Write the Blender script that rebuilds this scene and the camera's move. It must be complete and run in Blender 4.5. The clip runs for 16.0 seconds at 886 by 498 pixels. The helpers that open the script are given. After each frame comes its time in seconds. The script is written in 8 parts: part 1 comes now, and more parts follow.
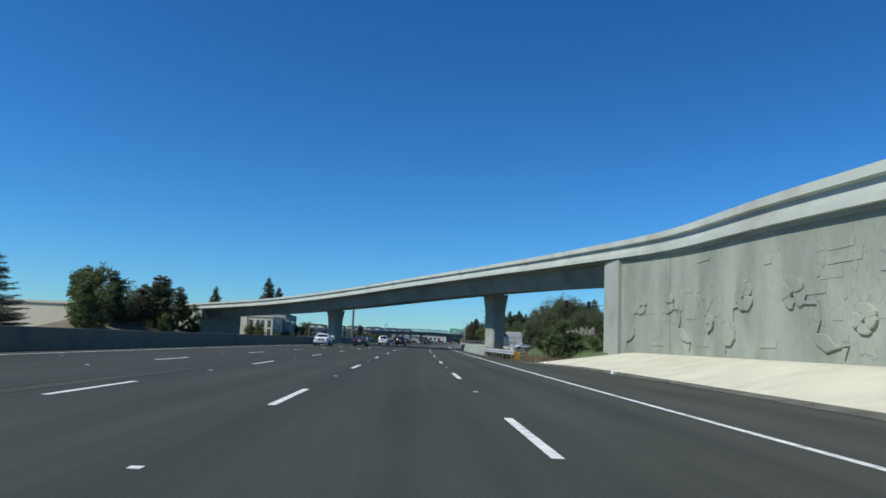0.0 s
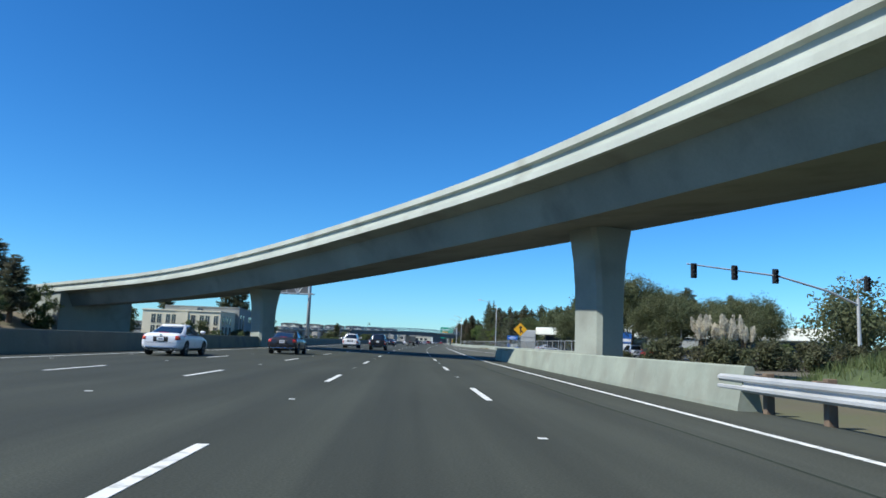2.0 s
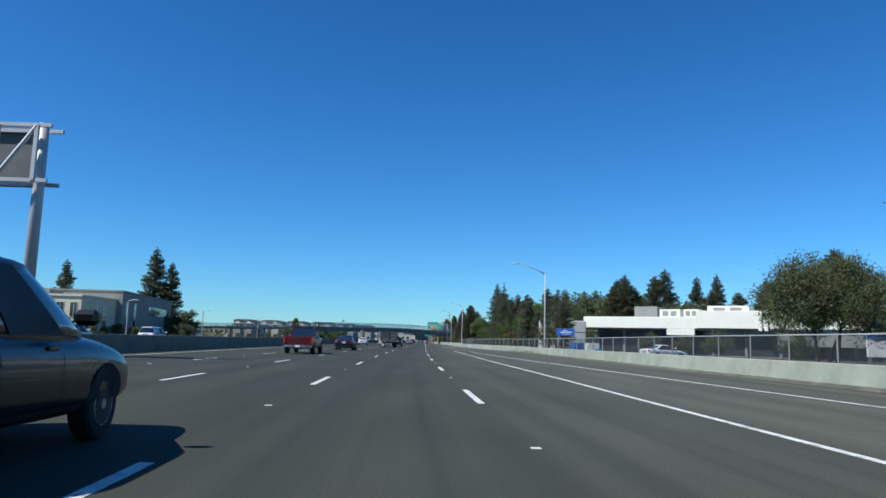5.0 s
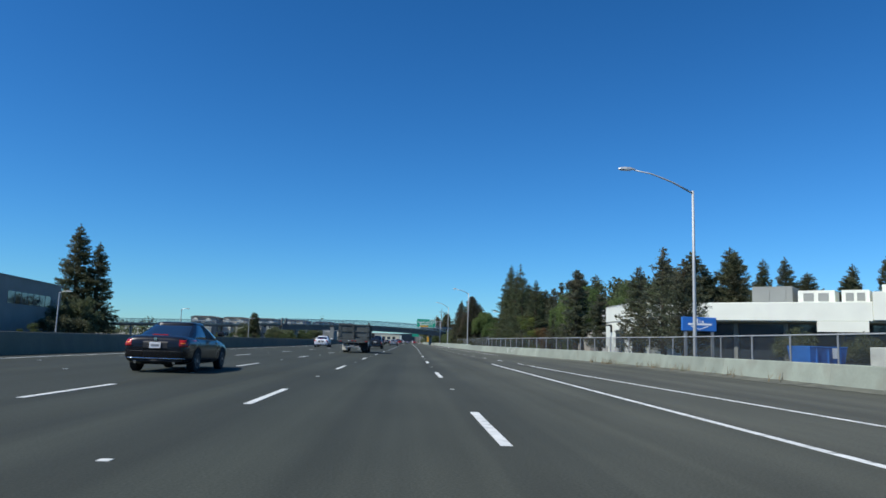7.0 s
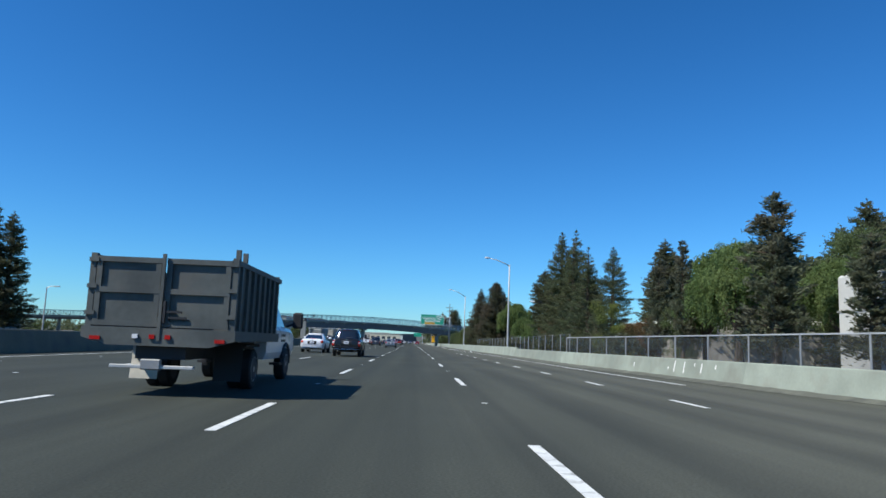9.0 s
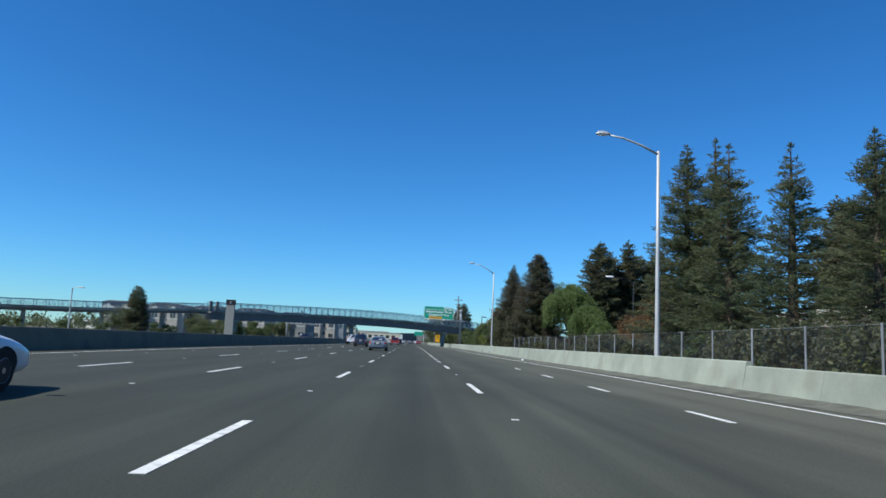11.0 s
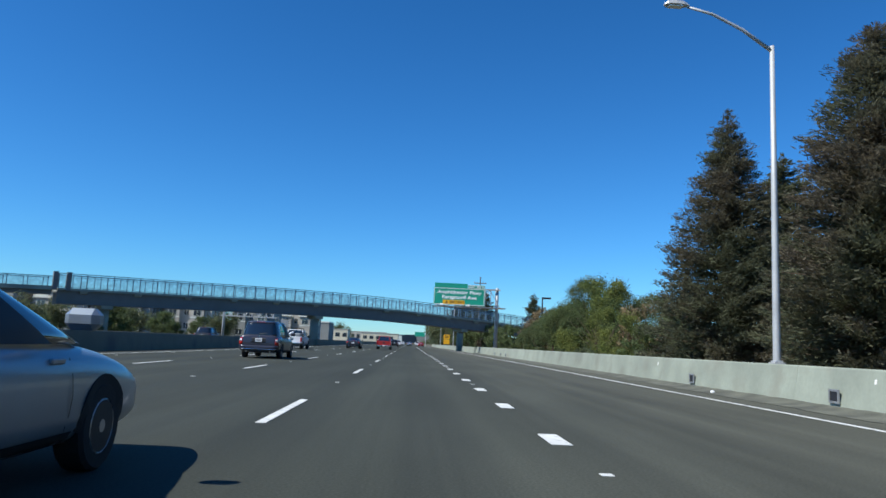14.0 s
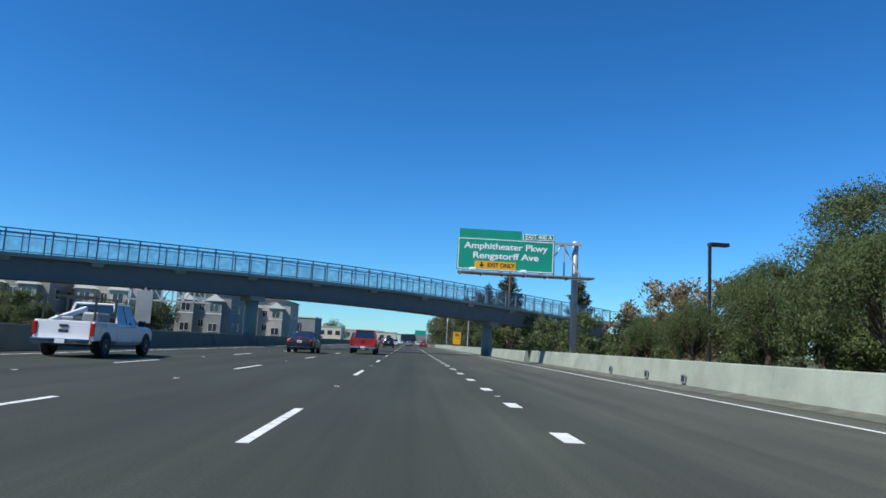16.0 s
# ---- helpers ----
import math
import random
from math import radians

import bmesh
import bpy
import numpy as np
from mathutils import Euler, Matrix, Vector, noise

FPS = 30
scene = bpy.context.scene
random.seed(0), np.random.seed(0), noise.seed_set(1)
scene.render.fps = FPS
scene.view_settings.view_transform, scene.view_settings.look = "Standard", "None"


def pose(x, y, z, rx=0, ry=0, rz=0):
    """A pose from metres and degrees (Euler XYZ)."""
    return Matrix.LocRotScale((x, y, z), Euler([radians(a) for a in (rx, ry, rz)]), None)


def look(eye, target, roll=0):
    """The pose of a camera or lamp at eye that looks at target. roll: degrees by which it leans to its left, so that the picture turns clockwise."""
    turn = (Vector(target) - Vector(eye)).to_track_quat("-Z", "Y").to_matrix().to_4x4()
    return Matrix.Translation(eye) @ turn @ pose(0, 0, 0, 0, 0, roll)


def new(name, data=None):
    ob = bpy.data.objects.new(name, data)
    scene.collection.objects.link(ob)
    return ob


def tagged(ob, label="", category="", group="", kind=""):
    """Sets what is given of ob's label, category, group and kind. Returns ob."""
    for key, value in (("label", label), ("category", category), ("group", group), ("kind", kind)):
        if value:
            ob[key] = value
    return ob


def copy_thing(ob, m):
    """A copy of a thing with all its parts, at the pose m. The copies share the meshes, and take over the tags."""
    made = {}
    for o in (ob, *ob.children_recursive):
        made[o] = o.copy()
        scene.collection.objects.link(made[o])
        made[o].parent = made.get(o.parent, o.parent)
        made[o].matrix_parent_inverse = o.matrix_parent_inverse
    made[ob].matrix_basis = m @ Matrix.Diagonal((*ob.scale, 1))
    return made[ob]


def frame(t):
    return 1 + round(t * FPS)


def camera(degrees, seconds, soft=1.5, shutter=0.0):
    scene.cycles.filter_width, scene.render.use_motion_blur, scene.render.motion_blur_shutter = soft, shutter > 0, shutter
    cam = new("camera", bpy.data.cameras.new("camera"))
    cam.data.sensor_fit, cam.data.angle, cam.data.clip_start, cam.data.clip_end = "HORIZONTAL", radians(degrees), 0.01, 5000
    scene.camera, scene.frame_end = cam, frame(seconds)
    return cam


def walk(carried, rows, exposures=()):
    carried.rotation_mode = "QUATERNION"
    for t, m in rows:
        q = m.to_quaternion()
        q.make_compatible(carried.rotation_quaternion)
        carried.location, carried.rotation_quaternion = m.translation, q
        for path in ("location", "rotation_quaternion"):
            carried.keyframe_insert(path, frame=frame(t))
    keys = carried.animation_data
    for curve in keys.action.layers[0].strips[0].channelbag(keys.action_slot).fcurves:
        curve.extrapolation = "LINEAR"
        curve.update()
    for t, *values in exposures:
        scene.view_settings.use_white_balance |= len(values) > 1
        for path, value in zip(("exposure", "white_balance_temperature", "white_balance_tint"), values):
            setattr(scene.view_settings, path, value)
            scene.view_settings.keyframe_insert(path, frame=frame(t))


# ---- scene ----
cam = camera(63.43, 16.0, soft=1.6)


# the road's own line: its lane edge swings gently to the right and runs on almost straight
KNOTS = (0.0, 60.0, 120.0, 180.0, 240.0, 430.0)
SLOPES = (-0.0740, -0.0597, -0.0416, -0.0154, -0.0044, -0.0113)


def road_x(y, d=0.0):
    """x of the point d metres to the right of the lane line, at y."""
    x = -2.11 + SLOPES[0] * min(y, 0.0)
    for i in range(5):
        a, b = KNOTS[i], KNOTS[i + 1]
        u = min(max(y - a, 0.0), b - a)
        x += SLOPES[i] * u + (SLOPES[i + 1] - SLOPES[i]) * u * u / (2 * (b - a))
    return x + SLOPES[5] * max(y - 430.0, 0.0) + d


def heading(y):
    """Degrees by which the road turns to the left at y."""
    return math.degrees(math.atan2(road_x(y - 2) - road_x(y + 2), 4.0))


def ramp(table, y):
    """Straight steps between (y, value) pairs."""
    if y <= table[0][0]:
        return table[0][1]
    for (a, u), (b, v) in zip(table, table[1:]):
        if y <= b:
            return u + (v - u) * (y - a) / (b - a)
    return table[-1][1]


ROWS = [
    (0.0, pose(0.000, 0.000, 1.082, 97.370, -2.448, 1.635)),
    (0.5, pose(-0.962, 12.964, 1.085, 97.385, -2.420, 1.270)),
    (1.0, pose(-1.872, 25.864, 1.085, 97.430, -2.482, 0.913)),
    (1.5, pose(-2.793, 38.723, 1.075, 97.520, -2.480, 0.625)),
    (2.0, pose(-3.685, 51.571, 1.075, 97.449, -2.236, 0.459)),
    (2.5, pose(-4.530, 64.336, 1.090, 97.400, -1.985, 0.468)),
    (3.0, pose(-5.276, 76.999, 1.100, 97.400, -1.930, 0.700)),
    (3.75, pose(road_x(95.5, 1.90), 95.5, 1.100, 97.390, -1.850, 0.150)),
    (4.6, pose(road_x(116.1, 2.07), 116.1, 1.100, 97.380, -1.740, -0.700)),
    (5.5, pose(-7.618, 137.659, 1.100, 97.367, -1.642, -1.431)),
    (6.0, pose(-7.913, 150.145, 1.075, 97.425, -1.623, -1.726)),
    (6.5, pose(-8.109, 162.616, 1.070, 97.421, -1.659, -1.982)),
    (7.0, pose(-8.309, 174.979, 1.069, 97.441, -1.772, -2.110)),
    (7.5, pose(-8.520, 187.036, 1.076, 97.496, -1.961, -2.120)),
    (8.0, pose(-8.721, 198.769, 1.076, 97.528, -2.101, -2.102)),
    (8.5, pose(-8.910, 210.474, 1.076, 97.535, -2.222, -2.103)),
    (9.0, pose(-9.129, 222.311, 1.074, 97.480, -2.184, -2.024)),
    (10.2, pose(road_x(250.4, 2.12), 250.4, 1.082, 97.455, -2.400, -2.030)),
    (11.5, pose(-9.708, 280.503, 1.088, 97.434, -2.625, -2.042)),
    (12.0, pose(-9.852, 292.290, 1.075, 97.410, -2.640, -2.121)),
    (12.5, pose(-9.947, 304.041, 1.065, 97.440, -2.617, -2.118)),
    (13.0, pose(-10.034, 315.741, 1.061, 97.512, -2.590, -2.127)),
    (13.5, pose(-10.139, 327.245, 1.057, 97.560, -2.600, -2.092)),
    (14.0, pose(-10.266, 338.607, 1.056, 97.590, -2.600, -2.011)),
    (14.5, pose(-10.430, 350.042, 1.067, 97.605, -2.727, -1.968)),
    (15.0, pose(-10.603, 361.503, 1.070, 97.605, -2.834, -1.895)),
    (15.5, pose(-10.763, 372.921, 1.067, 97.580, -2.937, -1.975)),
    (16.0, pose(-10.906, 384.342, 1.056, 97.577, -3.036, -2.082)),
]
walk(cam, ROWS, exposures=((0.0, -0.25), (0.5, -0.25), (1.5, 0.0), (3.0, 0.25), (5.5, -0.12), (7.0, -0.18), (9.0, 0.0), (11.5, 0.0), (14.0, 0.05), (16.0, 0.05)))

# ---- light ----
SUN_AZ = math.radians(245.0)     # the sun stands to the left of the drive and somewhat behind
SUN_EL = math.radians(48.5)
world = bpy.data.worlds.new("world")
world.use_nodes = True
wn = world.node_tree
sky = wn.nodes.new("ShaderNodeTexSky")
sky.sky_type = 'NISHITA'
sky.sun_disc = False
sky.sun_elevation, sky.sun_rotation = SUN_EL, SUN_AZ
sky.altitude, sky.air_density, sky.dust_density, sky.ozone_density = 0.0, 1.0, 0.0, 1.5
wn.nodes["Background"].inputs["Strength"].default_value = 0.062
# a very clear, deep sky: each colour deepened away from the pale horizon
apart, joined = wn.nodes.new("ShaderNodeSeparateColor"), wn.nodes.new("ShaderNodeCombineColor")
wn.links.new(sky.outputs[0], apart.inputs[0])
for k, (gain, depth) in enumerate(((0.268, 1.5), (1.0, 1.2), (1.60, 1.2))):
    deep, scaled = wn.nodes.new("ShaderNodeMath"), wn.nodes.new("ShaderNodeMath")
    deep.operation, scaled.operation = 'POWER', 'MULTIPLY'
    deep.inputs[1].default_value, scaled.inputs[1].default_value = depth, gain
    wn.links.new(apart.outputs[k], deep.inputs[0])
    wn.links.new(deep.outputs[0], scaled.inputs[0])
    wn.links.new(scaled.outputs[0], joined.inputs[k])
wn.links.new(joined.outputs[0], wn.nodes["Background"].inputs["Color"])
scene.world = world
sun = new("sun", bpy.data.lights.new("sun", 'SUN'))
sun.data.energy, sun.data.angle, sun.data.color = 6.0, math.radians(0.53), (1.0, 0.985, 0.93)
SUN_DIR = Vector((math.sin(SUN_AZ) * math.cos(SUN_EL), math.cos(SUN_AZ) * math.cos(SUN_EL), math.sin(SUN_EL)))
sun.matrix_world = look(SUN_DIR * 50, (0, 0, 0))
scene.view_settings.exposure = 0.0


# ---- materials ----
def mat(name, color, rough=0.8, metal=0.0, spread=0.25, fine=30.0, coarse=0.6, bump=0.2, bump_size=0.01, stretch=(1, 1, 1),
        stain=None, stain_amount=0.0, stain_scale=0.4, island=0.0, coat=0.0, translucent=0.0, alt=None, spec=0.5, per_object=0.0):
    """A surface with fine grain, slow patches, stains of their own shape, and fine relief, in metres."""
    m = bpy.data.materials.new(name)
    m.use_nodes = True
    nt, b = m.node_tree, m.node_tree.nodes["Principled BSDF"]
    N, L = nt.nodes.new, nt.links.new
    co = N("ShaderNodeTexCoord")
    mp = N("ShaderNodeMapping")
    mp.inputs["Scale"].default_value = stretch
    L(co.outputs["Object"], mp.inputs[0])

    def noise_at(scale, detail=4.0):
        n = N("ShaderNodeTexNoise")
        n.inputs["Scale"].default_value, n.inputs["Detail"].default_value = scale, detail
        L(mp.outputs[0], n.inputs["Vector"])
        return n.outputs[0]

    def mix(fac, a, c, blend='MIX'):
        x = N("ShaderNodeMix")
        x.data_type, x.blend_type = 'RGBA', blend
        for sock, v in ((x.inputs[0], fac), (x.inputs[6], a), (x.inputs[7], c)):
            if hasattr(v, "links"):
                L(v, sock)
            else:
                sock.default_value = v
        return x.outputs[2]

    def fit(v, lo, hi, a, c):
        r = N("ShaderNodeMapRange")
        r.inputs[1].default_value, r.inputs[2].default_value, r.inputs[3].default_value, r.inputs[4].default_value = lo, hi, a, c
        L(v, r.inputs[0])
        return r.outputs[0]

    dark = tuple(c * (1 - spread) for c in color) + (1,)
    light = tuple(min(c * (1 + spread), 0.95) for c in color) + (1,)
    f_fine, f_coarse = noise_at(fine), noise_at(coarse, 5.0)
    c1 = mix(fit(f_coarse, 0.3, 0.7, 0.0, 1.0), dark, light)
    g = 1 - spread * 0.7
    col = mix(fit(f_fine, 0.3, 0.7, 0.0, 0.8), c1, mix(1.0, c1, (g, g, g, 1), 'MULTIPLY'))
    if alt:
        col = mix(fit(noise_at(coarse * 0.37, 3.0), 0.42, 0.6, 0.0, 1.0), col, (*alt, 1))
    if stain:
        col = mix(fit(noise_at(stain_scale, 6.0), 0.52, 0.68, 0.0, stain_amount), col, (*stain, 1))
    if island:
        gi = N("ShaderNodeNewGeometry")
        v = fit(gi.outputs["Random Per Island"], 0.0, 1.0, 1 - island, 1 + island)
        cc = N("ShaderNodeCombineColor")
        for k in range(3):
            L(v, cc.inputs[k])
        col = mix(1.0, col, cc.outputs[0], 'MULTIPLY')
    if per_object:
        oi = N("ShaderNodeObjectInfo")
        v = fit(oi.outputs["Random"], 0.0, 1.0, 1 - per_object, 1 + per_object)
        cc = N("ShaderNodeCombineColor")
        for k in range(3):
            L(v, cc.inputs[k])
        col = mix(1.0, col, cc.outputs[0], 'MULTIPLY')
    L(col, b.inputs["Base Color"])
    L(fit(f_coarse, 0.25, 0.75, max(rough - 0.08, 0.02), min(rough + 0.08, 1.0)), b.inputs["Roughness"])
    b.inputs["Metallic"].default_value = metal
    b.inputs["Specular IOR Level"].default_value = spec
    b.inputs["Coat Weight"].default_value = coat
    if bump:
        bp = N("ShaderNodeBump")
        bp.inputs["Strength"].default_value, bp.inputs["Distance"].default_value = bump, bump_size
        L(f_fine, bp.inputs["Height"])
        L(bp.outputs[0], b.inputs["Normal"])
    if translucent:
        tr = N("ShaderNodeBsdfTranslucent")
        L(col, tr.inputs["Color"])
        ms = N("ShaderNodeMixShader")
        ms.inputs[0].default_value = translucent
        L(b.outputs[0], ms.inputs[1])
        L(tr.outputs[0], ms.inputs[2])
        L(ms.outputs[0], nt.nodes["Material Output"].inputs["Surface"])
    return m


def see_through(name, color, share, rough=0.5):
    """A thin woven sheet of wire: part of the light goes straight through its gaps."""
    m = bpy.data.materials.new(name)
    m.use_nodes = True
    nt, b = m.node_tree, m.node_tree.nodes["Principled BSDF"]
    b.inputs["Base Color"].default_value = (*color, 1)
    b.inputs["Roughness"].default_value = rough
    tr = nt.nodes.new("ShaderNodeBsdfTransparent")
    ms = nt.nodes.new("ShaderNodeMixShader")
    ns = nt.nodes.new("ShaderNodeTexNoise")
    co = nt.nodes.new("ShaderNodeTexCoord")
    ns.inputs["Scale"].default_value = 1.7
    nt.links.new(co.outputs["Object"], ns.inputs["Vector"])
    r = nt.nodes.new("ShaderNodeMapRange")
    r.inputs[1].default_value, r.inputs[2].default_value = 0.3, 0.7
    r.inputs[3].default_value, r.inputs[4].default_value = share - 0.12, share + 0.12
    nt.links.new(ns.outputs[0], r.inputs[0])
    nt.links.new(r.outputs[0], ms.inputs[0])
    nt.links.new(b.outputs[0], ms.inputs[1])
    nt.links.new(tr.outputs[0], ms.inputs[2])
    nt.links.new(ms.outputs[0], nt.nodes["Material Output"].inputs["Surface"])
    return m


def asphalt_mat(name, color, edge_color):
    """Asphalt whose wear runs along the lanes: UV is metres to the right of the lane line, and metres along the road."""
    m = bpy.data.materials.new(name)
    m.use_nodes = True
    nt, b = m.node_tree, m.node_tree.nodes["Principled BSDF"]
    N, L = nt.nodes.new, nt.links.new
    uv, co, sep = N("ShaderNodeUVMap"), N("ShaderNodeTexCoord"), N("ShaderNodeSeparateXYZ")
    L(uv.outputs[0], sep.inputs[0])

    def stretched(ku, kv, detail):
        mp, n = N("ShaderNodeMapping"), N("ShaderNodeTexNoise")
        mp.inputs["Scale"].default_value = (ku, kv, 1)
        n.inputs["Scale"].default_value, n.inputs["Detail"].default_value = 1.0, detail
        L(uv.outputs[0], mp.inputs[0])
        L(mp.outputs[0], n.inputs["Vector"])
        return n.outputs[0]

    def fit(v, lo, hi, a, c):
        r = N("ShaderNodeMapRange")
        r.inputs[1].default_value, r.inputs[2].default_value, r.inputs[3].default_value, r.inputs[4].default_value = lo, hi, a, c
        L(v, r.inputs[0])
        return r.outputs[0]

    def calc(op, a, c):
        x = N("ShaderNodeMath")
        x.operation = op
        for k, v in enumerate((a, c)):
            if hasattr(v, "links"):
                L(v, x.inputs[k])
            else:
                x.inputs[k].default_value = v
        return x.outputs[0]

    def mix(fac, a, c, blend='MIX'):
        x = N("ShaderNodeMix")
        x.data_type, x.blend_type = 'RGBA', blend
        for sock, v in ((x.inputs[0], fac), (x.inputs[6], a), (x.inputs[7], c)):
            if hasattr(v, "links"):
                L(v, sock)
            else:
                sock.default_value = v
        return x.outputs[2]

    wave = N("ShaderNodeMath")
    wave.operation = 'COSINE'
    L(calc('MULTIPLY', calc('SUBTRACT', sep.outputs[0], 0.89), math.tau / 1.78), wave.inputs[0])
    broad, thin_, blotch = stretched(1.1, 0.012, 4.0), stretched(5.0, 0.035, 5.0), stretched(0.5, 0.12, 5.0)
    g = N("ShaderNodeTexNoise")
    g.inputs["Scale"].default_value, g.inputs["Detail"].default_value = 38.0, 5.0
    L(co.outputs["Object"], g.inputs["Vector"])
    v = calc('MULTIPLY', fit(broad, 0.32, 0.68, 0.84, 1.14), fit(thin_, 0.3, 0.7, 0.93, 1.07))
    v = calc('MULTIPLY', v, fit(blotch, 0.3, 0.7, 0.88, 1.12))
    v = calc('MULTIPLY', v, fit(wave.outputs[0], -1.0, 1.0, 0.94, 1.05))
    v = calc('MULTIPLY', v, fit(g.outputs[0], 0.3, 0.7, 0.72, 1.25))
    cc = N("ShaderNodeCombineColor")
    for k in range(3):
        L(v, cc.inputs[k])
    edge = fit(calc('ADD', sep.outputs[0], calc('MULTIPLY', blotch, 2.4)), 2.6, 10.6, 0.0, 1.0)
    edge = calc('MULTIPLY', edge, fit(sep.outputs[1], 92.0, 128.0, 0.3, 1.0))
    L(mix(1.0, mix(edge, (*color, 1), (*edge_color, 1)), cc.outputs[0], 'MULTIPLY'), b.inputs["Base Color"])
    L(fit(broad, 0.3, 0.7, 0.82, 0.93), b.inputs["Roughness"])
    b.inputs["Specular IOR Level"].default_value = 0.2
    bp = N("ShaderNodeBump")
    bp.inputs["Strength"].default_value, bp.inputs["Distance"].default_value = 0.4, 0.006
    L(g.outputs[0], bp.inputs["Height"])
    L(bp.outputs[0], b.inputs["Normal"])
    return m


ASPHALT = asphalt_mat("asphalt", (0.0415, 0.0465, 0.0365), (0.084, 0.086, 0.066))
SHOULDER = mat("shoulder_asphalt", (0.058, 0.060, 0.045), 0.9, spread=0.30, fine=50, coarse=0.4, stretch=(1, 0.2, 1), bump=0.4, bump_size=0.008,
               stain=(0.045, 0.043, 0.04), stain_amount=0.6, stain_scale=0.5)
PAINT = mat("road_paint", (0.66, 0.67, 0.63), 0.7, spread=0.16, fine=25, coarse=2.0, bump=0.2, bump_size=0.003, stain=(0.16, 0.17, 0.15), stain_amount=0.85, stain_scale=4.0)
BRIDGE_CONCRETE = mat("bridge_concrete", (0.285, 0.31, 0.26), 0.85, spread=0.12, fine=9, coarse=0.25, bump=0.2, bump_size=0.01,
                      stain=(0.17, 0.17, 0.14), stain_amount=0.6, stain_scale=0.35)
BARRIER = mat("barrier_concrete", (0.25, 0.278, 0.222), 0.85, spread=0.16, fine=12, coarse=0.8, bump=0.3, bump_size=0.008,
              stain=(0.19, 0.19, 0.15), stain_amount=0.6, stain_scale=0.9, per_object=0.10)
# bridge concrete made lighter, with the sun on the parapets in its colour
PARAPET_CONCRETE = mat("sunlit_parapet_concrete", (0.42, 0.45, 0.39), 0.85, spread=0.10, fine=9, coarse=0.3, bump=0.2, bump_size=0.008,
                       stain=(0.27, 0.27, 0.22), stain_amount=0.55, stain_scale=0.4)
# the overhang's shade on the girder is put into this darker concrete colour
GIRDER_CONCRETE = mat("shaded_girder_concrete", (0.235, 0.245, 0.20), 0.9, spread=0.16, fine=9, coarse=0.25, bump=0.2, bump_size=0.01,
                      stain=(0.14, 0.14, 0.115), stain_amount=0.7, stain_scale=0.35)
MEDIAN = mat("median_concrete", (0.165, 0.165, 0.12), 0.9, spread=0.2, fine=10, coarse=0.5, bump=0.3, bump_size=0.01,
             stain=(0.08, 0.08, 0.08), stain_amount=0.7, stain_scale=0.5)
SLAB = mat("slope_paving", (0.50, 0.48, 0.36), 0.9, spread=0.10, fine=20, coarse=0.7, bump=0.3, bump_size=0.01,
           stain=(0.36, 0.31, 0.22), stain_amount=0.4, stain_scale=0.5)
DIRT = mat("dirt", (0.115, 0.098, 0.066), 0.95, spread=0.3, fine=9, coarse=0.15, bump=0.6, bump_size=0.05,
           stain=(0.09, 0.10, 0.045), stain_amount=0.8, stain_scale=0.12)
GRASS_BANK = mat("grass_bank", (0.062, 0.088, 0.030), 0.95, spread=0.35, fine=7, coarse=0.3, bump=0.8, bump_size=0.06,
                 stain=(0.115, 0.115, 0.055), stain_amount=0.6, stain_scale=0.25)
DRY_BANK = mat("dry_bank", (0.16, 0.13, 0.08), 0.95, spread=0.35, fine=7, coarse=0.3, bump=0.8, bump_size=0.06,
               stain=(0.07, 0.075, 0.035), stain_amount=0.8, stain_scale=0.3)
STEEL = mat("galvanised_steel", (0.46, 0.47, 0.46), 0.55, 0.3, spread=0.12, fine=20, coarse=1.0, bump=0.1, bump_size=0.002)
STEEL_DULL = mat("weathered_steel", (0.30, 0.31, 0.31), 0.6, 0.5, spread=0.2, fine=15, coarse=0.8, bump=0.1, bump_size=0.003)
DARK_STEEL = mat("dark_steel", (0.035, 0.035, 0.037), 0.5, 0.4, spread=0.2, fine=15, coarse=1.0, bump=0.1, bump_size=0.002)
BLUE_RAIL = mat("blue_grey_rail", (0.13, 0.21, 0.27), 0.5, 0.2, spread=0.12, fine=15, coarse=0.8, bump=0.1, bump_size=0.002)
WHITE = mat("white_paint", (0.69, 0.70, 0.60), 0.6, spread=0.05, fine=12, coarse=0.4, bump=0.1, bump_size=0.003, stain=(0.6, 0.59, 0.55), stain_amount=0.3, stain_scale=0.3)
CREAM = mat("cream_stucco", (0.62, 0.57, 0.42), 0.85, spread=0.07, fine=14, coarse=0.4, bump=0.2, bump_size=0.004, stain=(0.52, 0.45, 0.3), stain_amount=0.3, stain_scale=0.3)
PALE_STUCCO = mat("pale_stucco", (0.50, 0.50, 0.46), 0.9, spread=0.12, fine=10, coarse=0.5, bump=0.3, bump_size=0.006, stain=(0.36, 0.36, 0.33), stain_amount=0.6, stain_scale=0.5)
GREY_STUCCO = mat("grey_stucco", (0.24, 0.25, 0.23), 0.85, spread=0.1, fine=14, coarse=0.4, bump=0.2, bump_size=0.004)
BEIGE = mat("beige_siding", (0.42, 0.39, 0.33), 0.85, spread=0.1, fine=10, coarse=0.4, bump=0.2, bump_size=0.004)
ROOF = mat("grey_shingle", (0.12, 0.115, 0.11), 0.9, spread=0.25, fine=9, coarse=0.6, bump=0.4, bump_size=0.02)
WINDOW = mat("window_glass", (0.035, 0.045, 0.055), 0.08, spread=0.2, fine=2, coarse=0.4, bump=0.0, spec=0.8)
SIGN_GREEN = mat("sign_green", (0.008, 0.30, 0.19), 0.45, spread=0.06, fine=6, coarse=0.6, bump=0.05, bump_size=0.002)
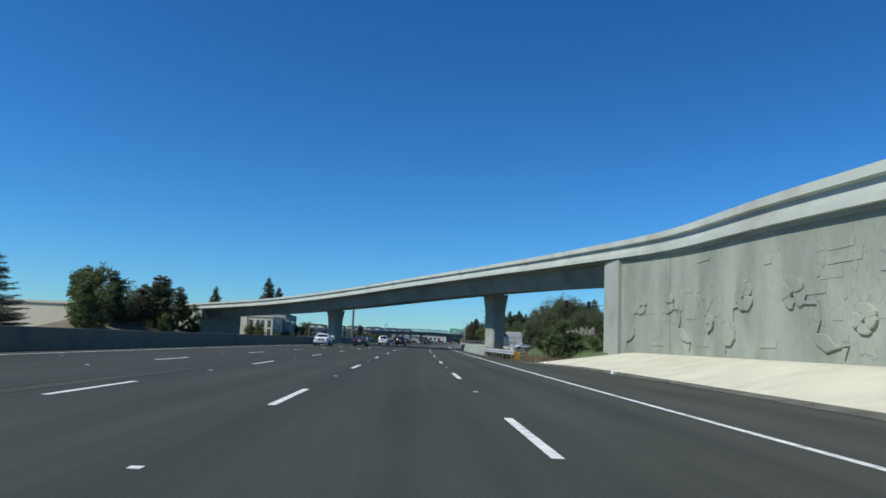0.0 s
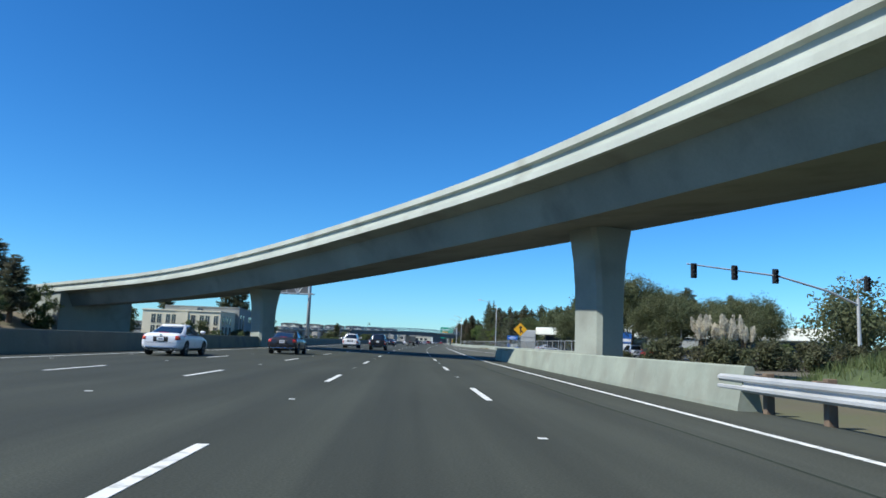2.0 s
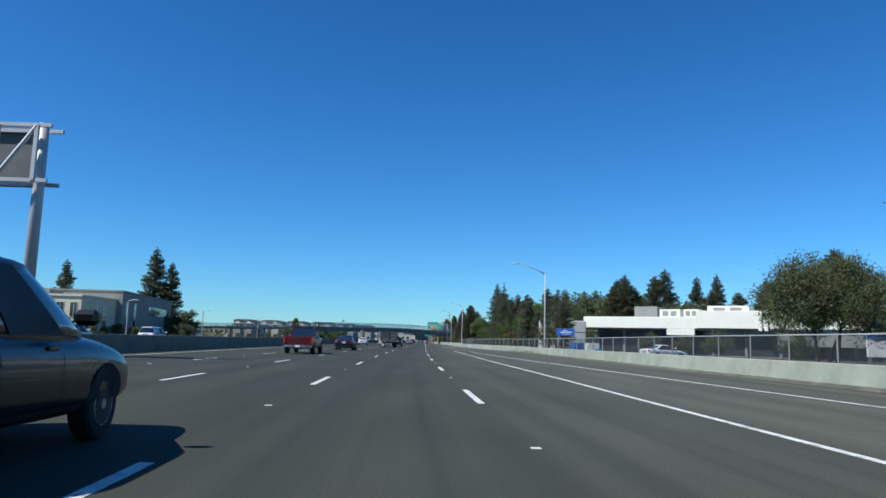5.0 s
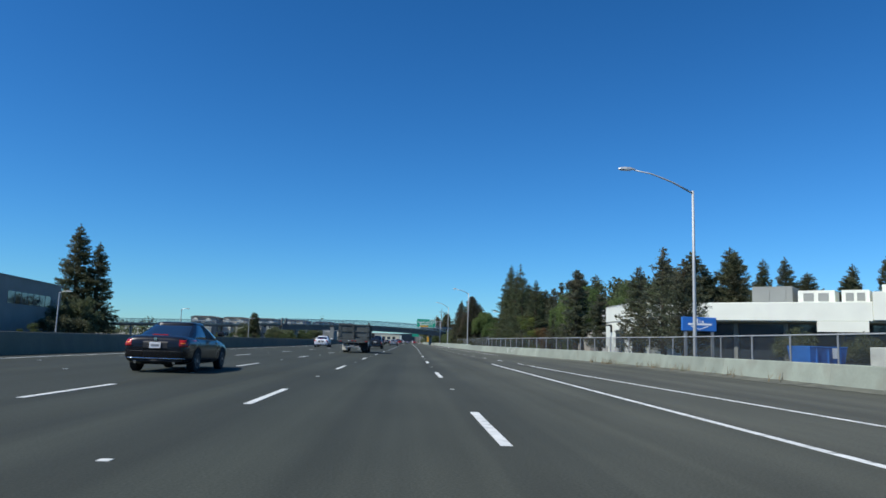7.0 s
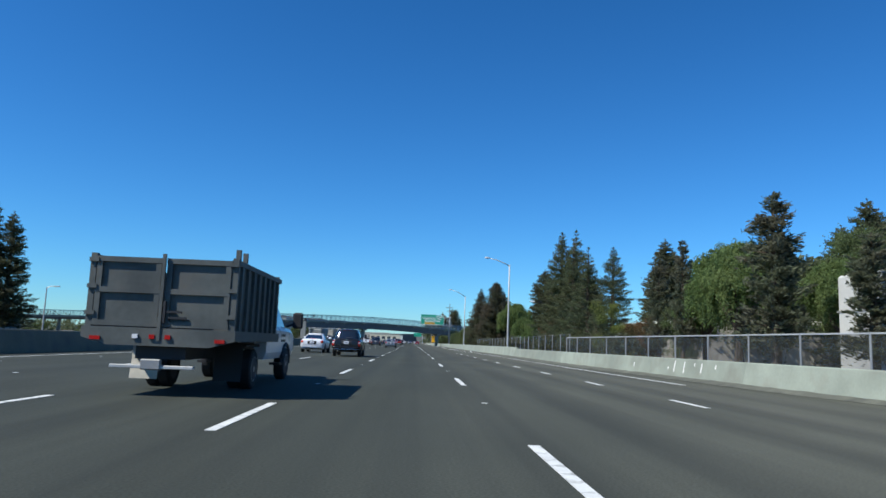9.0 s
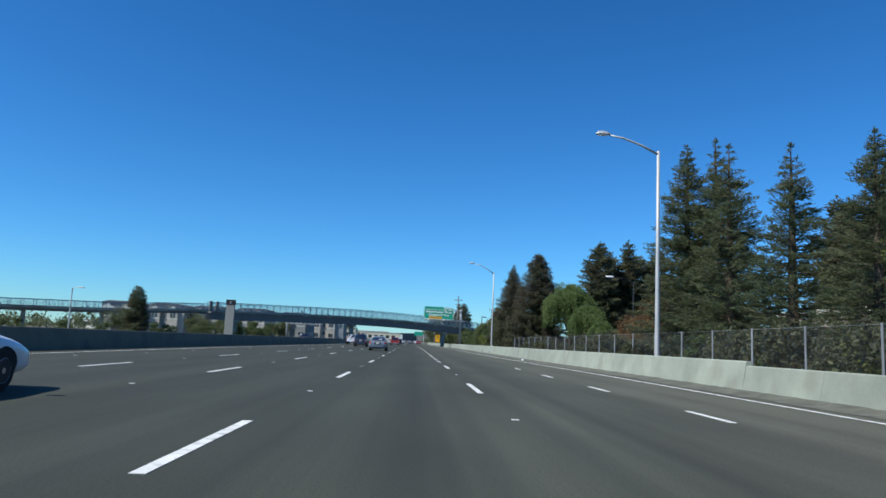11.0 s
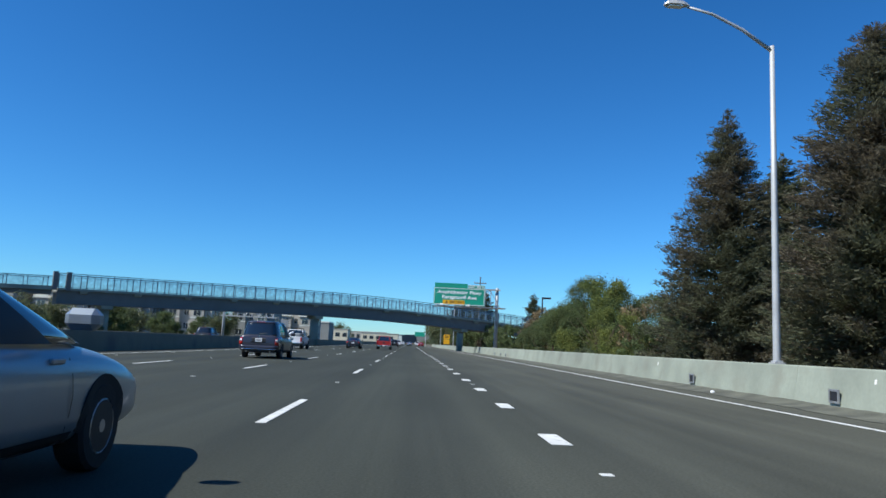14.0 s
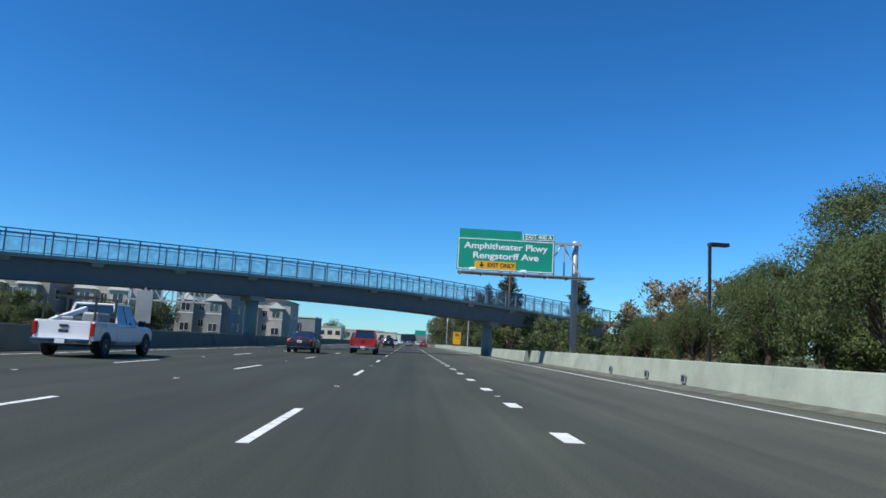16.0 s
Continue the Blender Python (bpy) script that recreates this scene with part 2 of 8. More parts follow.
SIGN_YELLOW = mat("sign_yellow", (0.80, 0.40, 0.01), 0.45, spread=0.05, fine=6, coarse=0.8, bump=0.05, bump_size=0.002)
SIGN_WHITE = mat("sign_white", (0.85, 0.86, 0.84), 0.45, spread=0.03, fine=6, coarse=0.8, bump=0.0)
SIGN_BLACK = mat("sign_black", (0.015, 0.015, 0.015), 0.5, spread=0.1, fine=6, coarse=0.8, bump=0.0)
SIGN_BLUE = mat("sign_blue", (0.03, 0.16, 0.50), 0.45, spread=0.1, fine=6, coarse=0.8, bump=0.05, bump_size=0.002)
BARK = mat("bark", (0.10, 0.072, 0.05), 0.95, spread=0.35, fine=14, coarse=2.0, stretch=(1, 1, 0.25), bump=0.8, bump_size=0.03)


def leaf_mat(name, color, alt, island=0.24, translucent=0.25):
    return mat(name, color, 0.65, spread=0.25, fine=3.0, coarse=0.7, bump=0.0, island=island, alt=alt, translucent=translucent, spec=0.25)


LEAF_DARK = leaf_mat("dark_conifer_needles", (0.105, 0.122, 0.064), (0.122, 0.118, 0.068), translucent=0.4)
LEAF_REDWOOD = leaf_mat("redwood_needles", (0.108, 0.118, 0.068), (0.128, 0.110, 0.076), island=0.16, translucent=0.42)
LEAF_CEDAR = leaf_mat("cedar_needles", (0.118, 0.148, 0.080), (0.130, 0.144, 0.074), translucent=0.55)
LEAF_PINE = leaf_mat("pine_needles", (0.132, 0.150, 0.090), (0.145, 0.138, 0.092), translucent=0.5)
LEAF_OAK = leaf_mat("oak_leaves", (0.112, 0.138, 0.066), (0.132, 0.146, 0.074), translucent=0.42)
LEAF_WILLOW = leaf_mat("bright_willow_leaves", (0.128, 0.190, 0.060), (0.150, 0.200, 0.066), translucent=0.45)
LEAF_YELLOW = leaf_mat("yellow_green_leaves", (0.170, 0.195, 0.048), (0.115, 0.150, 0.042), translucent=0.35)
LEAF_RUST = leaf_mat("rust_brown_leaves", (0.165, 0.095, 0.045), (0.120, 0.112, 0.050), translucent=0.35)
LEAF_TAN = leaf_mat("dry_tan_leaves", (0.250, 0.180, 0.100), (0.150, 0.130, 0.060))
LEAF_PLUME = leaf_mat("pale_plumes", (0.70, 0.66, 0.54), (0.62, 0.57, 0.45), translucent=0.4)
LEAF_FEATHER = leaf_mat("feathery_green_leaves", (0.120, 0.158, 0.062), (0.112, 0.132, 0.056), translucent=0.5)
LEAF_SAGE = leaf_mat("sage_green_leaves", (0.118, 0.160, 0.060), (0.100, 0.122, 0.050), translucent=0.35)


# ---- building blocks ----
def link(name, bm, material, smooth=False):
    me = bpy.data.meshes.new(name)
    bm.normal_update()
    bm.to_mesh(me)
    bm.free()
    me.materials.append(material)
    if smooth:
        me.shade_smooth()
    return new(name, me)


def part(name, bm, material, parent, label="", smooth=False):
    ob = link(name, bm, material, smooth)
    ob.parent = parent
    if label:
        tagged(ob, label)
    return ob


def thing(name, label, category, at=None, group="", kind=""):
    ob = new(name)
    ob.empty_display_size = 0.2
    if at is not None:
        ob.matrix_world = at
    return tagged(ob, label, category, group, kind)


def box(bm, x0, x1, y0, y1, z0, z1, bevel=0.0, m=None):
    r = bmesh.ops.create_cube(bm, size=1.0, matrix=Matrix.Translation(((x0 + x1) / 2, (y0 + y1) / 2, (z0 + z1) / 2))
                              @ Matrix.Diagonal((abs(x1 - x0), abs(y1 - y0), abs(z1 - z0), 1)))
    if bevel:
        es = list({e for v in r["verts"] for e in v.link_edges})
        r = bmesh.ops.bevel(bm, geom=es, offset=bevel, segments=1, affect='EDGES', profile=0.5)
    if m is not None:
        bmesh.ops.transform(bm, matrix=m, verts=[v for v in r["verts"] if v.is_valid])
    return bm


def boxes(*rows, bevel=0.0):
    bm = bmesh.new()
    for r in rows:
        box(bm, *r, bevel=bevel)
    return bm


def tube(points, radii, sides=8, bm=None, caps=True):
    """A tapered tube along points."""
    bm = bm or bmesh.new()
    pts = [Vector(p) for p in points]
    if not hasattr(radii, "__len__"):
        radii = [radii] * len(pts)
    rings = []
    for i, p in enumerate(pts):
        t = (pts[min(i + 1, len(pts) - 1)] - pts[max(i - 1, 0)]).normalized()
        up = Vector((0, 0, 1)) if abs(t.z) < 0.95 else Vector((1, 0, 0))
        a = t.cross(up).normalized()
        b = t.cross(a).normalized()
        rings.append([bm.verts.new(p + (a * math.cos(k * math.tau / sides) + b * math.sin(k * math.tau / sides)) * radii[i]) for k in range(sides)])
    for r, s in zip(rings, rings[1:]):
        for k in range(sides):
            bm.faces.new((r[k], r[(k + 1) % sides], s[(k + 1) % sides], s[k]))
    if caps:
        bm.faces.new(rings[0])
        bm.faces.new(rings[-1][::-1])
    bmesh.ops.recalc_face_normals(bm, faces=bm.faces)
    return bm


def loft(sections, closed=True, caps=True, bm=None):
    """Faces between rows of points of equal length."""
    bm = bm or bmesh.new()
    rows = [[bm.verts.new(p) for p in s] for s in sections]
    n = len(rows[0])
    for r, s in zip(rows, rows[1:]):
        for k in range(n if closed else n - 1):
            bm.faces.new((r[k], r[(k + 1) % n], s[(k + 1) % n], s[k]))
    if caps and closed:
        bm.faces.new(rows[0][::-1])
        bm.faces.new(rows[-1])
    bmesh.ops.recalc_face_normals(bm, faces=bm.faces)
    return bm


def extrude_xz(poly, y0, y1, bm=None):
    """A solid from an outline in x and z, between y0 and y1."""
    return loft([[(x, y0, z) for x, z in poly], [(x, y1, z) for x, z in poly]], bm=bm)


def steps(a, b, s):
    n = max(1, round((b - a) / s))
    return [a + (b - a) * i / n for i in range(n + 1)]


def strip(d0, d1, y0, y1, z, thick=0.0, step=6.0):
    """A sheet that follows the road from d0 to d1 (numbers or functions of y)."""
    f = lambda d, y: d(y) if callable(d) else d
    ys = steps(y0, y1, step)
    if not thick:
        return loft([[(road_x(y, f(d0, y)), y, z), (road_x(y, f(d1, y)), y, z)] for y in ys], closed=False)
    return loft([[(road_x(y, f(d0, y)), y, z), (road_x(y, f(d1, y)), y, z), (road_x(y, f(d1, y)), y, z - thick), (road_x(y, f(d0, y)), y, z - thick)] for y in ys])


def lane_uv(ob):
    """UV in metres: to the right of the lane line, and along the road."""
    me = ob.data
    uv = me.uv_layers.new(name="lane")
    for lp in me.loops:
        c = me.vertices[lp.vertex_index].co
        uv.data[lp.index].uv = (c.x - road_x(c.y), c.y)
    return ob


# ---- ground and road ----
RIGHT_EDGE = [(-90, 11.4), (38, 11.2), (46, 9.0), (56, 8.7), (104, 8.7), (112, 16.6), (214, 16.6), (242, 13.8), (266, 12.3), (300, 12.0), (330, 11.4), (1700, 11.4)]
MEDIAN_D = [(-90, -13.4), (60, -13.2), (110, -12.2), (140, -12.2), (200, -13.6), (330, -13.6), (380, -12.6), (1700, -12.6)]

tagged(link("ground", boxes((-3000, 3000, -1500, 4500, -0.6, -0.05)), DIRT), "dry brown earth with patches of weeds", "ground", kind="stuff")
road = tagged(lane_uv(link("road", strip(lambda y: ramp(MEDIAN_D, y) - 0.3, lambda y: min(ramp(RIGHT_EDGE, y), 7.15), -90, 1700, 0.0, 0.3), ASPHALT)),
              "dark grey asphalt freeway with worn wheel tracks", "road", kind="structure")
tagged(lane_uv(link("road_shoulder", strip(lambda y: 7.15, lambda y: ramp(RIGHT_EDGE, y), -90, 1700, -0.004, 0.3), ASPHALT)),
       "brownish grey asphalt shoulder strewn with grit", "road", kind="structure")
tagged(lane_uv(link("road_opposite", strip(-34.0, lambda y: ramp(MEDIAN_D, y) - 1.1, -90, 1700, -0.01, 0.3), ASPHALT)),
       "dark grey asphalt of the opposite carriageway", "road", kind="structure")

# painted dashes between the lanes: one mesh each kind, laid one by one
def dash_mesh(name, width, length):
    me = bpy.data.meshes.new(name)
    bm = boxes((-width / 2, width / 2, 0, length, 0.0, 0.006))
    bm.to_mesh(me)
    bm.free()
    me.materials.append(PAINT)
    return me


def lay(name, me, d, y):
    ob = new(name, me)
    ob.parent = road
    ob.matrix_world = pose(road_x(y, d), y, 0.0005, 0, 0, heading(y))
    return ob


DASH = dash_mesh("lane_dash", 0.13, 3.66)
DROP = dash_mesh("wide_dash", 0.24, 0.95)
SHORT = dash_mesh("short_dash", 0.12, 2.0)
DOT = dash_mesh("road_marker", 0.11, 0.11)
for k in range(-3, 46):
    y = 11.2 + 14.63 * k
    for d in (0.0, -3.56, -7.1):
        lay("lane_dash", DASH, d, y)
        lay("road_marker", DOT, d, y + 9.1)
    lay("hov_marker", DOT, -10.6, y)
    lay("hov_marker", DOT, -10.6, y + 7.3)
    y = 7.2 + 14.63 * k
    if y < 302:
        lay("lane_dash", DASH, 3.6, y)
        lay("road_marker", DOT, 3.6, y + 9.1)
for k in range(48):
    lay("wide_dash", DROP, 3.55, 310.0 + 4.6 * k)
    if k % 3 == 1:
        lay("road_marker", DOT, 3.55, 312.7 + 4.6 * k)
for k in range(13):
    y = 214.5 + 7.35 * k
    lay("short_dash", SHORT, ramp([(214, 8.9), (236, 8.1), (262, 7.5), (304, 7.1)], y), y)


def line(name, d, y0, y1, width=0.13):
    f = lambda y: d(y) if callable(d) else d
    ob = link(name, strip(lambda y: f(y) - width / 2, lambda y: f(y) + width / 2, y0, y1, 0.0045, 0.004), PAINT)
    ob.parent = road
    return ob


line("edge_line", lambda y: ramp([(-90, 6.9), (60, 6.95), (104, 6.85), (150, 7.3), (214, 7.1)], y), -90, 214)
line("ramp_line", lambda y: ramp([(112, 13.6), (135, 12.6), (155, 11.5), (175, 10.35), (190, 9.7), (201, 9.25), (214, 8.95)], y), 112, 213.5)
line("edge_line", lambda y: ramp([(246, 11.2), (262, 10.7), (300, 10.35), (320, 9.75), (345, 9.4), (430, 9.4), (1700, 9.4)], y), 246, 1500)
line("median_line", lambda y: ramp(MEDIAN_D, y) + 1.3, -90, 1500, 0.13)

# tar seams along the lanes and a patched joint
SEAM = mat("tar_seam", (0.037, 0.046, 0.036), 0.95, spec=0.05, spread=0.2, fine=30, coarse=2, bump=0.1, bump_size=0.002)
bm = bmesh.new()
for d, y0, y1, w in ((-4.1, -5, 60, 0.07), (-4.6, 8, 44, 0.05), (5.6, 20, 90, 0.05)):
    ph = random.uniform(0, 6)
    f = lambda y, d=d, ph=ph: d + 0.12 * math.sin(y * 0.09 + ph) + 0.04 * math.sin(y * 0.5 + ph)
    ys = steps(y0, y1, 2.0)
    loft([[(road_x(y, f(y) - w / 2), y, 0.003), (road_x(y, f(y) + w / 2), y, 0.003)] for y in ys], closed=False, bm=bm)
ob = link("tar_seam", bm, SEAM)
ob.parent = road
PATCH = mat("pale_patch", (0.068, 0.074, 0.060), 0.95, spread=0.4, fine=6, coarse=1.5, bump=0.5, bump_size=0.01, stain=(0.048, 0.054, 0.045), stain_amount=0.9, stain_scale=2.0)
bm = bmesh.new()
rng = random.Random(31)
for d, y, rd, ry in ((7.4, 213.6, 1.0, 0.8), (4.15, 310.3, 0.5, 0.42), (3.3, 310.9, 0.22, 0.16)):
    rim = [(rng.uniform(0.65, 1.1), k * math.tau / 18) for k in range(18)]
    bm.faces.new([bm.verts.new((road_x(y, d + rd * q * math.cos(a)), y + ry * q * math.sin(a), 0.0035)) for q, a in rim])
ob = link("patch", bm, PATCH)
ob.parent = road


# ---- concrete barriers ----
def barrier_section(d_of, y0, y1, height, side, base=0.30, top=0.09):
    """One cast length of safety barrier; side is where its road face looks: -1 to the left, 1 to the right, 0 both."""
    h = height
    rows = []
    for y in steps(y0, y1, 3.0):
        d = d_of(y)
        prof = [(-base + 0.06, 0.0), (-base + 0.07, 0.08), (-top, h - 0.03), (-top + 0.03, h), (top - 0.03, h), (top, h - 0.03), (base - 0.07, 0.08), (base - 0.06, 0.0)]
        rows.append([(road_x(y, d + u), y, z - (0.05 if z == 0.0 else 0.0)) for u, z in prof])
    return loft(rows)


def barrier(name, label, d_of, cuts, height, material, gap=0.008):
    t = thing(name, label, "barrier", kind="structure")
    for a, b in zip(cuts, cuts[1:]):
        part("barrier_section", barrier_section(d_of, a + gap / 2, b - gap / 2, height, -1), material, t)
    return t


barrier("median_barrier", "dark weathered concrete median barrier", lambda y: ramp(MEDIAN_D, y) - 0.65, steps(-90, 700, 15.8), 0.98, MEDIAN)
barrier("roadside_barrier", "pale concrete barrier beside a bridge column", lambda y: ramp([(60, 8.6), (86, 8.45), (104, 8.35)], y), steps(65.6, 104, 6.4), 0.86, BARRIER)
RIGHT_BAR = [(118, 17.4), (160, 16.3), (214, 16.4), (242, 13.6), (266, 12.2), (300, 11.9), (322, 11.3), (370, 11.4), (441, 11.3)]
barrier("ramp_barrier", "long pale concrete barrier with stains and joints", lambda y: ramp(RIGHT_BAR, y), steps(118, 214, 8.0), 0.78, BARRIER)
barrier("lane_barrier", "long pale concrete barrier with patched paint", lambda y: ramp(RIGHT_BAR, y), [214, 222, 230, 238, 246, 254, 262, 270, 278, 286, 290], 0.82, BARRIER)
barrier("shrub_side_barrier", "pale concrete barrier below the roadside trees", lambda y: ramp(RIGHT_BAR, y), steps(290, 441, 9.4), 0.95, BARRIER)
barrier("far_barrier", "short pale concrete barrier past the sign", lambda y: ramp([(444, 11.2), (700, 11.2)], y), steps(443.2, 640, 9.6), 0.9, BARRIER, 0.06)

# drain boxes and bright patches of new paint on the barrier face
PATCH_WHITE = mat("fresh_patch_paint", (0.70, 0.69, 0.64), 0.8, spread=0.1, fine=9, coarse=2.0, bump=0.1, bump_size=0.004)
bm = bmesh.new()
for y, z, w, h in ((248, 0.58, 0.9, 0.16), (249.1, 0.5, 0.16, 0.36), (249.7, 0.62, 0.5, 0.10), (250.6, 0.48, 0.14, 0.42), (251.5, 0.5, 0.18, 0.45), (252.1, 0.42, 0.6, 0.09), (256, 0.45, 0.7, 0.2), (366, 0.70, 0.10, 0.12), (353, 0.70, 0.08, 0.10), (239, 0.4, 0.12, 0.5), (193, 0.5, 0.2, 0.35)):
    d = ramp(RIGHT_BAR, y)
    tall = 0.82 if y < 290 else 0.95
    face = lambda q: 0.236 - (q - 0.08) * 0.14 / (tall - 0.11)
    loft([[(road_x(yy, d - face(q)), yy, q) for q in (z - h / 2, z + h / 2)] for yy in (y, y + w)], closed=False, bm=bm)
tagged(link("paint_patch", bm, PATCH_WHITE), "pale patches of paint over old scrawls", "paint", kind="structure")
for y in (354.3, 362.4, 409.2, 413.1, 418.2):
    d = ramp(RIGHT_BAR, y)
    t = thing("drain_inlet", "small grey metal inlet in the barrier face", "drain", pose(road_x(y, d - 0.26), y, 0.17), "inlets in the barrier")
    part("inlet_frame", boxes((-0.015, 0.02, -0.19, 0.19, 0, 0.045), (-0.015, 0.02, -0.19, 0.19, 0.255, 0.3), (-0.015, 0.02, -0.19, -0.145, 0.045, 0.255), (-0.015, 0.02, 0.145, 0.19, 0.045, 0.255)), STEEL_DULL, t)
    part("inlet_plate", boxes((0.0, 0.02, -0.145, 0.145, 0.045, 0.255)), DARK_STEEL, t)


# the parking ground behind the fence
tagged(link("parking_lot", loft([[(road_x(y, ramp(RIGHT_BAR, y)) + 1.2, y, -0.2), (road_x(y, ramp(RIGHT_BAR, y)) + 1.2, y, 0.0), (90, y, 0.0), (90, y, -0.2)] for y in steps(150, 345, 6.0)]), SHOULDER), "dark asphalt parking ground behind the fence", "parking lot", kind="structure")

# grit swept against the foot of the barrier, with an uneven edge
GRIT = mat("roadside_grit", (0.105, 0.108, 0.082), 0.95, spread=0.35, fine=22, coarse=1.6, bump=0.7, bump_size=0.02, stain=(0.05, 0.052, 0.042), stain_amount=0.8, stain_scale=1.4)
rng = random.Random(17)
bm = bmesh.new()
prev, wide = None, 0.3
for y in steps(119, 440, 0.4):
    wide = min(0.75, max(0.12, wide + rng.uniform(-0.09, 0.09)))
    d = ramp(RIGHT_BAR, y)
    row = [bm.verts.new((road_x(y, e), y, h)) for e, h in ((d - 0.22, 0.10 + 0.02 * rng.random()), (d - 0.34 - wide * 0.4, 0.035 + 0.012 * rng.random()), (d - 0.34 - wide, 0.006))]
    if prev:
        for k in (0, 1):
            bm.faces.new((prev[k], prev[k + 1], row[k + 1], row[k]))
    prev = row
tagged(link("roadside_grit", bm, GRIT, True), "brown grit swept against the barrier foot", "grit", kind="stuff")


# ---- flyover ----
CENTRE = [(22.0, -60.0), (17.9, 0.0), (16.3, 25.0), (14.6, 48.3), (2.9, 87.6), (-21.9, 121.4), (-48.5, 142.3), (-85.0, 165.0), (-140.0, 190.0)]
TOPS = [(-60, 2.9), (0, 5.65), (20, 6.65), (48, 8.1), (64, 8.85), (80, 9.5), (95, 9.5), (105, 9.1), (113, 8.6), (131, 7.45), (138, 6.75), (165, 5.4), (190, 4.2)]


def smooth_line(P, n=12):
    P = [Vector(P[0]) * 2 - Vector(P[1])] + [Vector(p) for p in P] + [Vector(P[-1]) * 2 - Vector(P[-2])]
    out = []
    for i in range(1, len(P) - 2):
        p0, p1, p2, p3 = P[i - 1:i + 3]
        for k in range(n):
            u = k / n
            out.append(0.5 * (2 * p1 + (p2 - p0) * u + (2 * p0 - 5 * p1 + 4 * p2 - p3) * u ** 2 + (3 * p1 - p0 - 3 * p2 + p3) * u ** 3))
    return out + [P[-2]]


LINE = smooth_line(CENTRE)
DECK = []     # (centre, left normal, parapet top)
for i, p in enumerate(LINE):
    t = (LINE[min(i + 1, len(LINE) - 1)] - LINE[max(i - 1, 0)]).normalized()
    DECK.append((p, Vector((-t.y, t.x)), sum(ramp(TOPS, p.y + k) for k in range(-9, 10)) / 19))
CANT = 0.08


def sweep(profile, lo, hi):
    """Carries an outline (to the left, below the parapet top) along the deck."""
    rows = []
    for p, n, z in DECK[lo:hi + 1]:
        rows.append([(p.x + n.x * u, p.y + n.y * u, z + w - CANT * (u - 5.0)) for u, w in profile])
    return loft(rows)


A, B = 36, 72      # from one abutment to the other
fly = thing("flyover", "curved pale concrete ramp bridge over the freeway", "bridge", kind="structure")
part("deck", sweep([(5.0, -1.10), (4.98, -0.82), (-4.98, -0.82), (-5.0, -1.10), (-3.9, -1.42), (3.9, -1.42)], A, B), BRIDGE_CONCRETE, fly)
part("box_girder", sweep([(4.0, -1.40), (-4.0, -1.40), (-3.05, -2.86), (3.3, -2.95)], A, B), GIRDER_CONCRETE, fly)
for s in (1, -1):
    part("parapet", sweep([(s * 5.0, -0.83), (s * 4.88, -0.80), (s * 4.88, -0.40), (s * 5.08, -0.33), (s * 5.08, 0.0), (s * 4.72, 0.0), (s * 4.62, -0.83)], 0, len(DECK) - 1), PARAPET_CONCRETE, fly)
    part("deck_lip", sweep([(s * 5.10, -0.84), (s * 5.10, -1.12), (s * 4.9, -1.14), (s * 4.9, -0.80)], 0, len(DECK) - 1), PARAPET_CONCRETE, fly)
part("ramp_deck", sweep([(4.9, -0.84), (-4.9, -0.84), (-4.9, -1.3), (4.9, -1.3)], 0, A), BRIDGE_CONCRETE, fly)
part("ramp_deck", sweep([(4.9, -0.84), (-4.9, -0.84), (-4.9, -1.3), (4.9, -1.3)], B, len(DECK) - 1), BRIDGE_CONCRETE, fly)
for i, (cx, cy, foot) in enumerate(((3.68, 87.2, 0.80), (-21.9, 121.8, 0.80))):
    k = min(range(len(DECK)), key=lambda j: (DECK[j][0] - Vector((cx, cy))).length)
    p, n, z = DECK[k]
    top = z - 2.95 + CANT * 5.0
    rows = []
    for f, w in ((0.0, foot), (0.42, foot), (0.62, foot * 1.06), (0.78, foot * 1.2), (0.90, foot * 1.4), (0.98, foot * 1.56), (1.0, foot * 1.58)):
        t, c, dp = Vector((n.y, -n.x)), 0.20, 1.06
        outline = [(-w, -dp + c), (-w + c, -dp), (w - c, -dp), (w, -dp + c), (w, dp - c), (w - c, dp), (-w + c, dp), (-w, dp - c)]
        rows.append([(cx + n.x * u + t.x * v, cy + n.y * u + t.y * v, -0.3 + f * (top + 0.34)) for u, v in outline])
    part("column", loft(rows), BRIDGE_CONCRETE, fly, "flared eight-sided concrete column")

# retaining wall with its end pier, on the approach
wall_rows = [(p.x + n.x * 4.78, p.y + n.y * 4.78, z - 1.12) for p, n, z in DECK[:A + 1]]
RELIEF = mat("formed_wall_concrete", (0.256, 0.280, 0.222), 0.9, stretch=(1, 1, 0.5), spread=0.2, fine=7, coarse=0.5, bump=0.8, bump_size=0.03,
             stain=(0.19, 0.195, 0.15), stain_amount=0.75, stain_scale=0.45)
JOINT_FILL = mat("joint_filler", (0.09, 0.092, 0.08), 0.95, spread=0.2, fine=9, coarse=1.0, bump=0.2, bump_size=0.004)
rw = thing("retaining_wall", "grey cast concrete retaining wall with leaf reliefs", "wall", kind="structure")
part("wall_face", loft([[(x, y, -0.3), (x, y, z), (x + 0.5, y, z), (x + 0.5, y, -0.3)] for x, y, z in wall_rows]), RELIEF, rw)
x2, y2, z2 = wall_rows[-1]
part("end_pier", loft([[(x2 - 0.08, y2 - 0.8, h), (x2 - 0.46, y2 + 1.9, h), (x2 + 0.6, y2 + 1.9, h), (x2 + 0.6, y2 - 0.8, h)] for h in (-0.3, ramp(TOPS, 47.0) - 1.06)]), BRIDGE_CONCRETE, rw, "smooth concrete end pier")
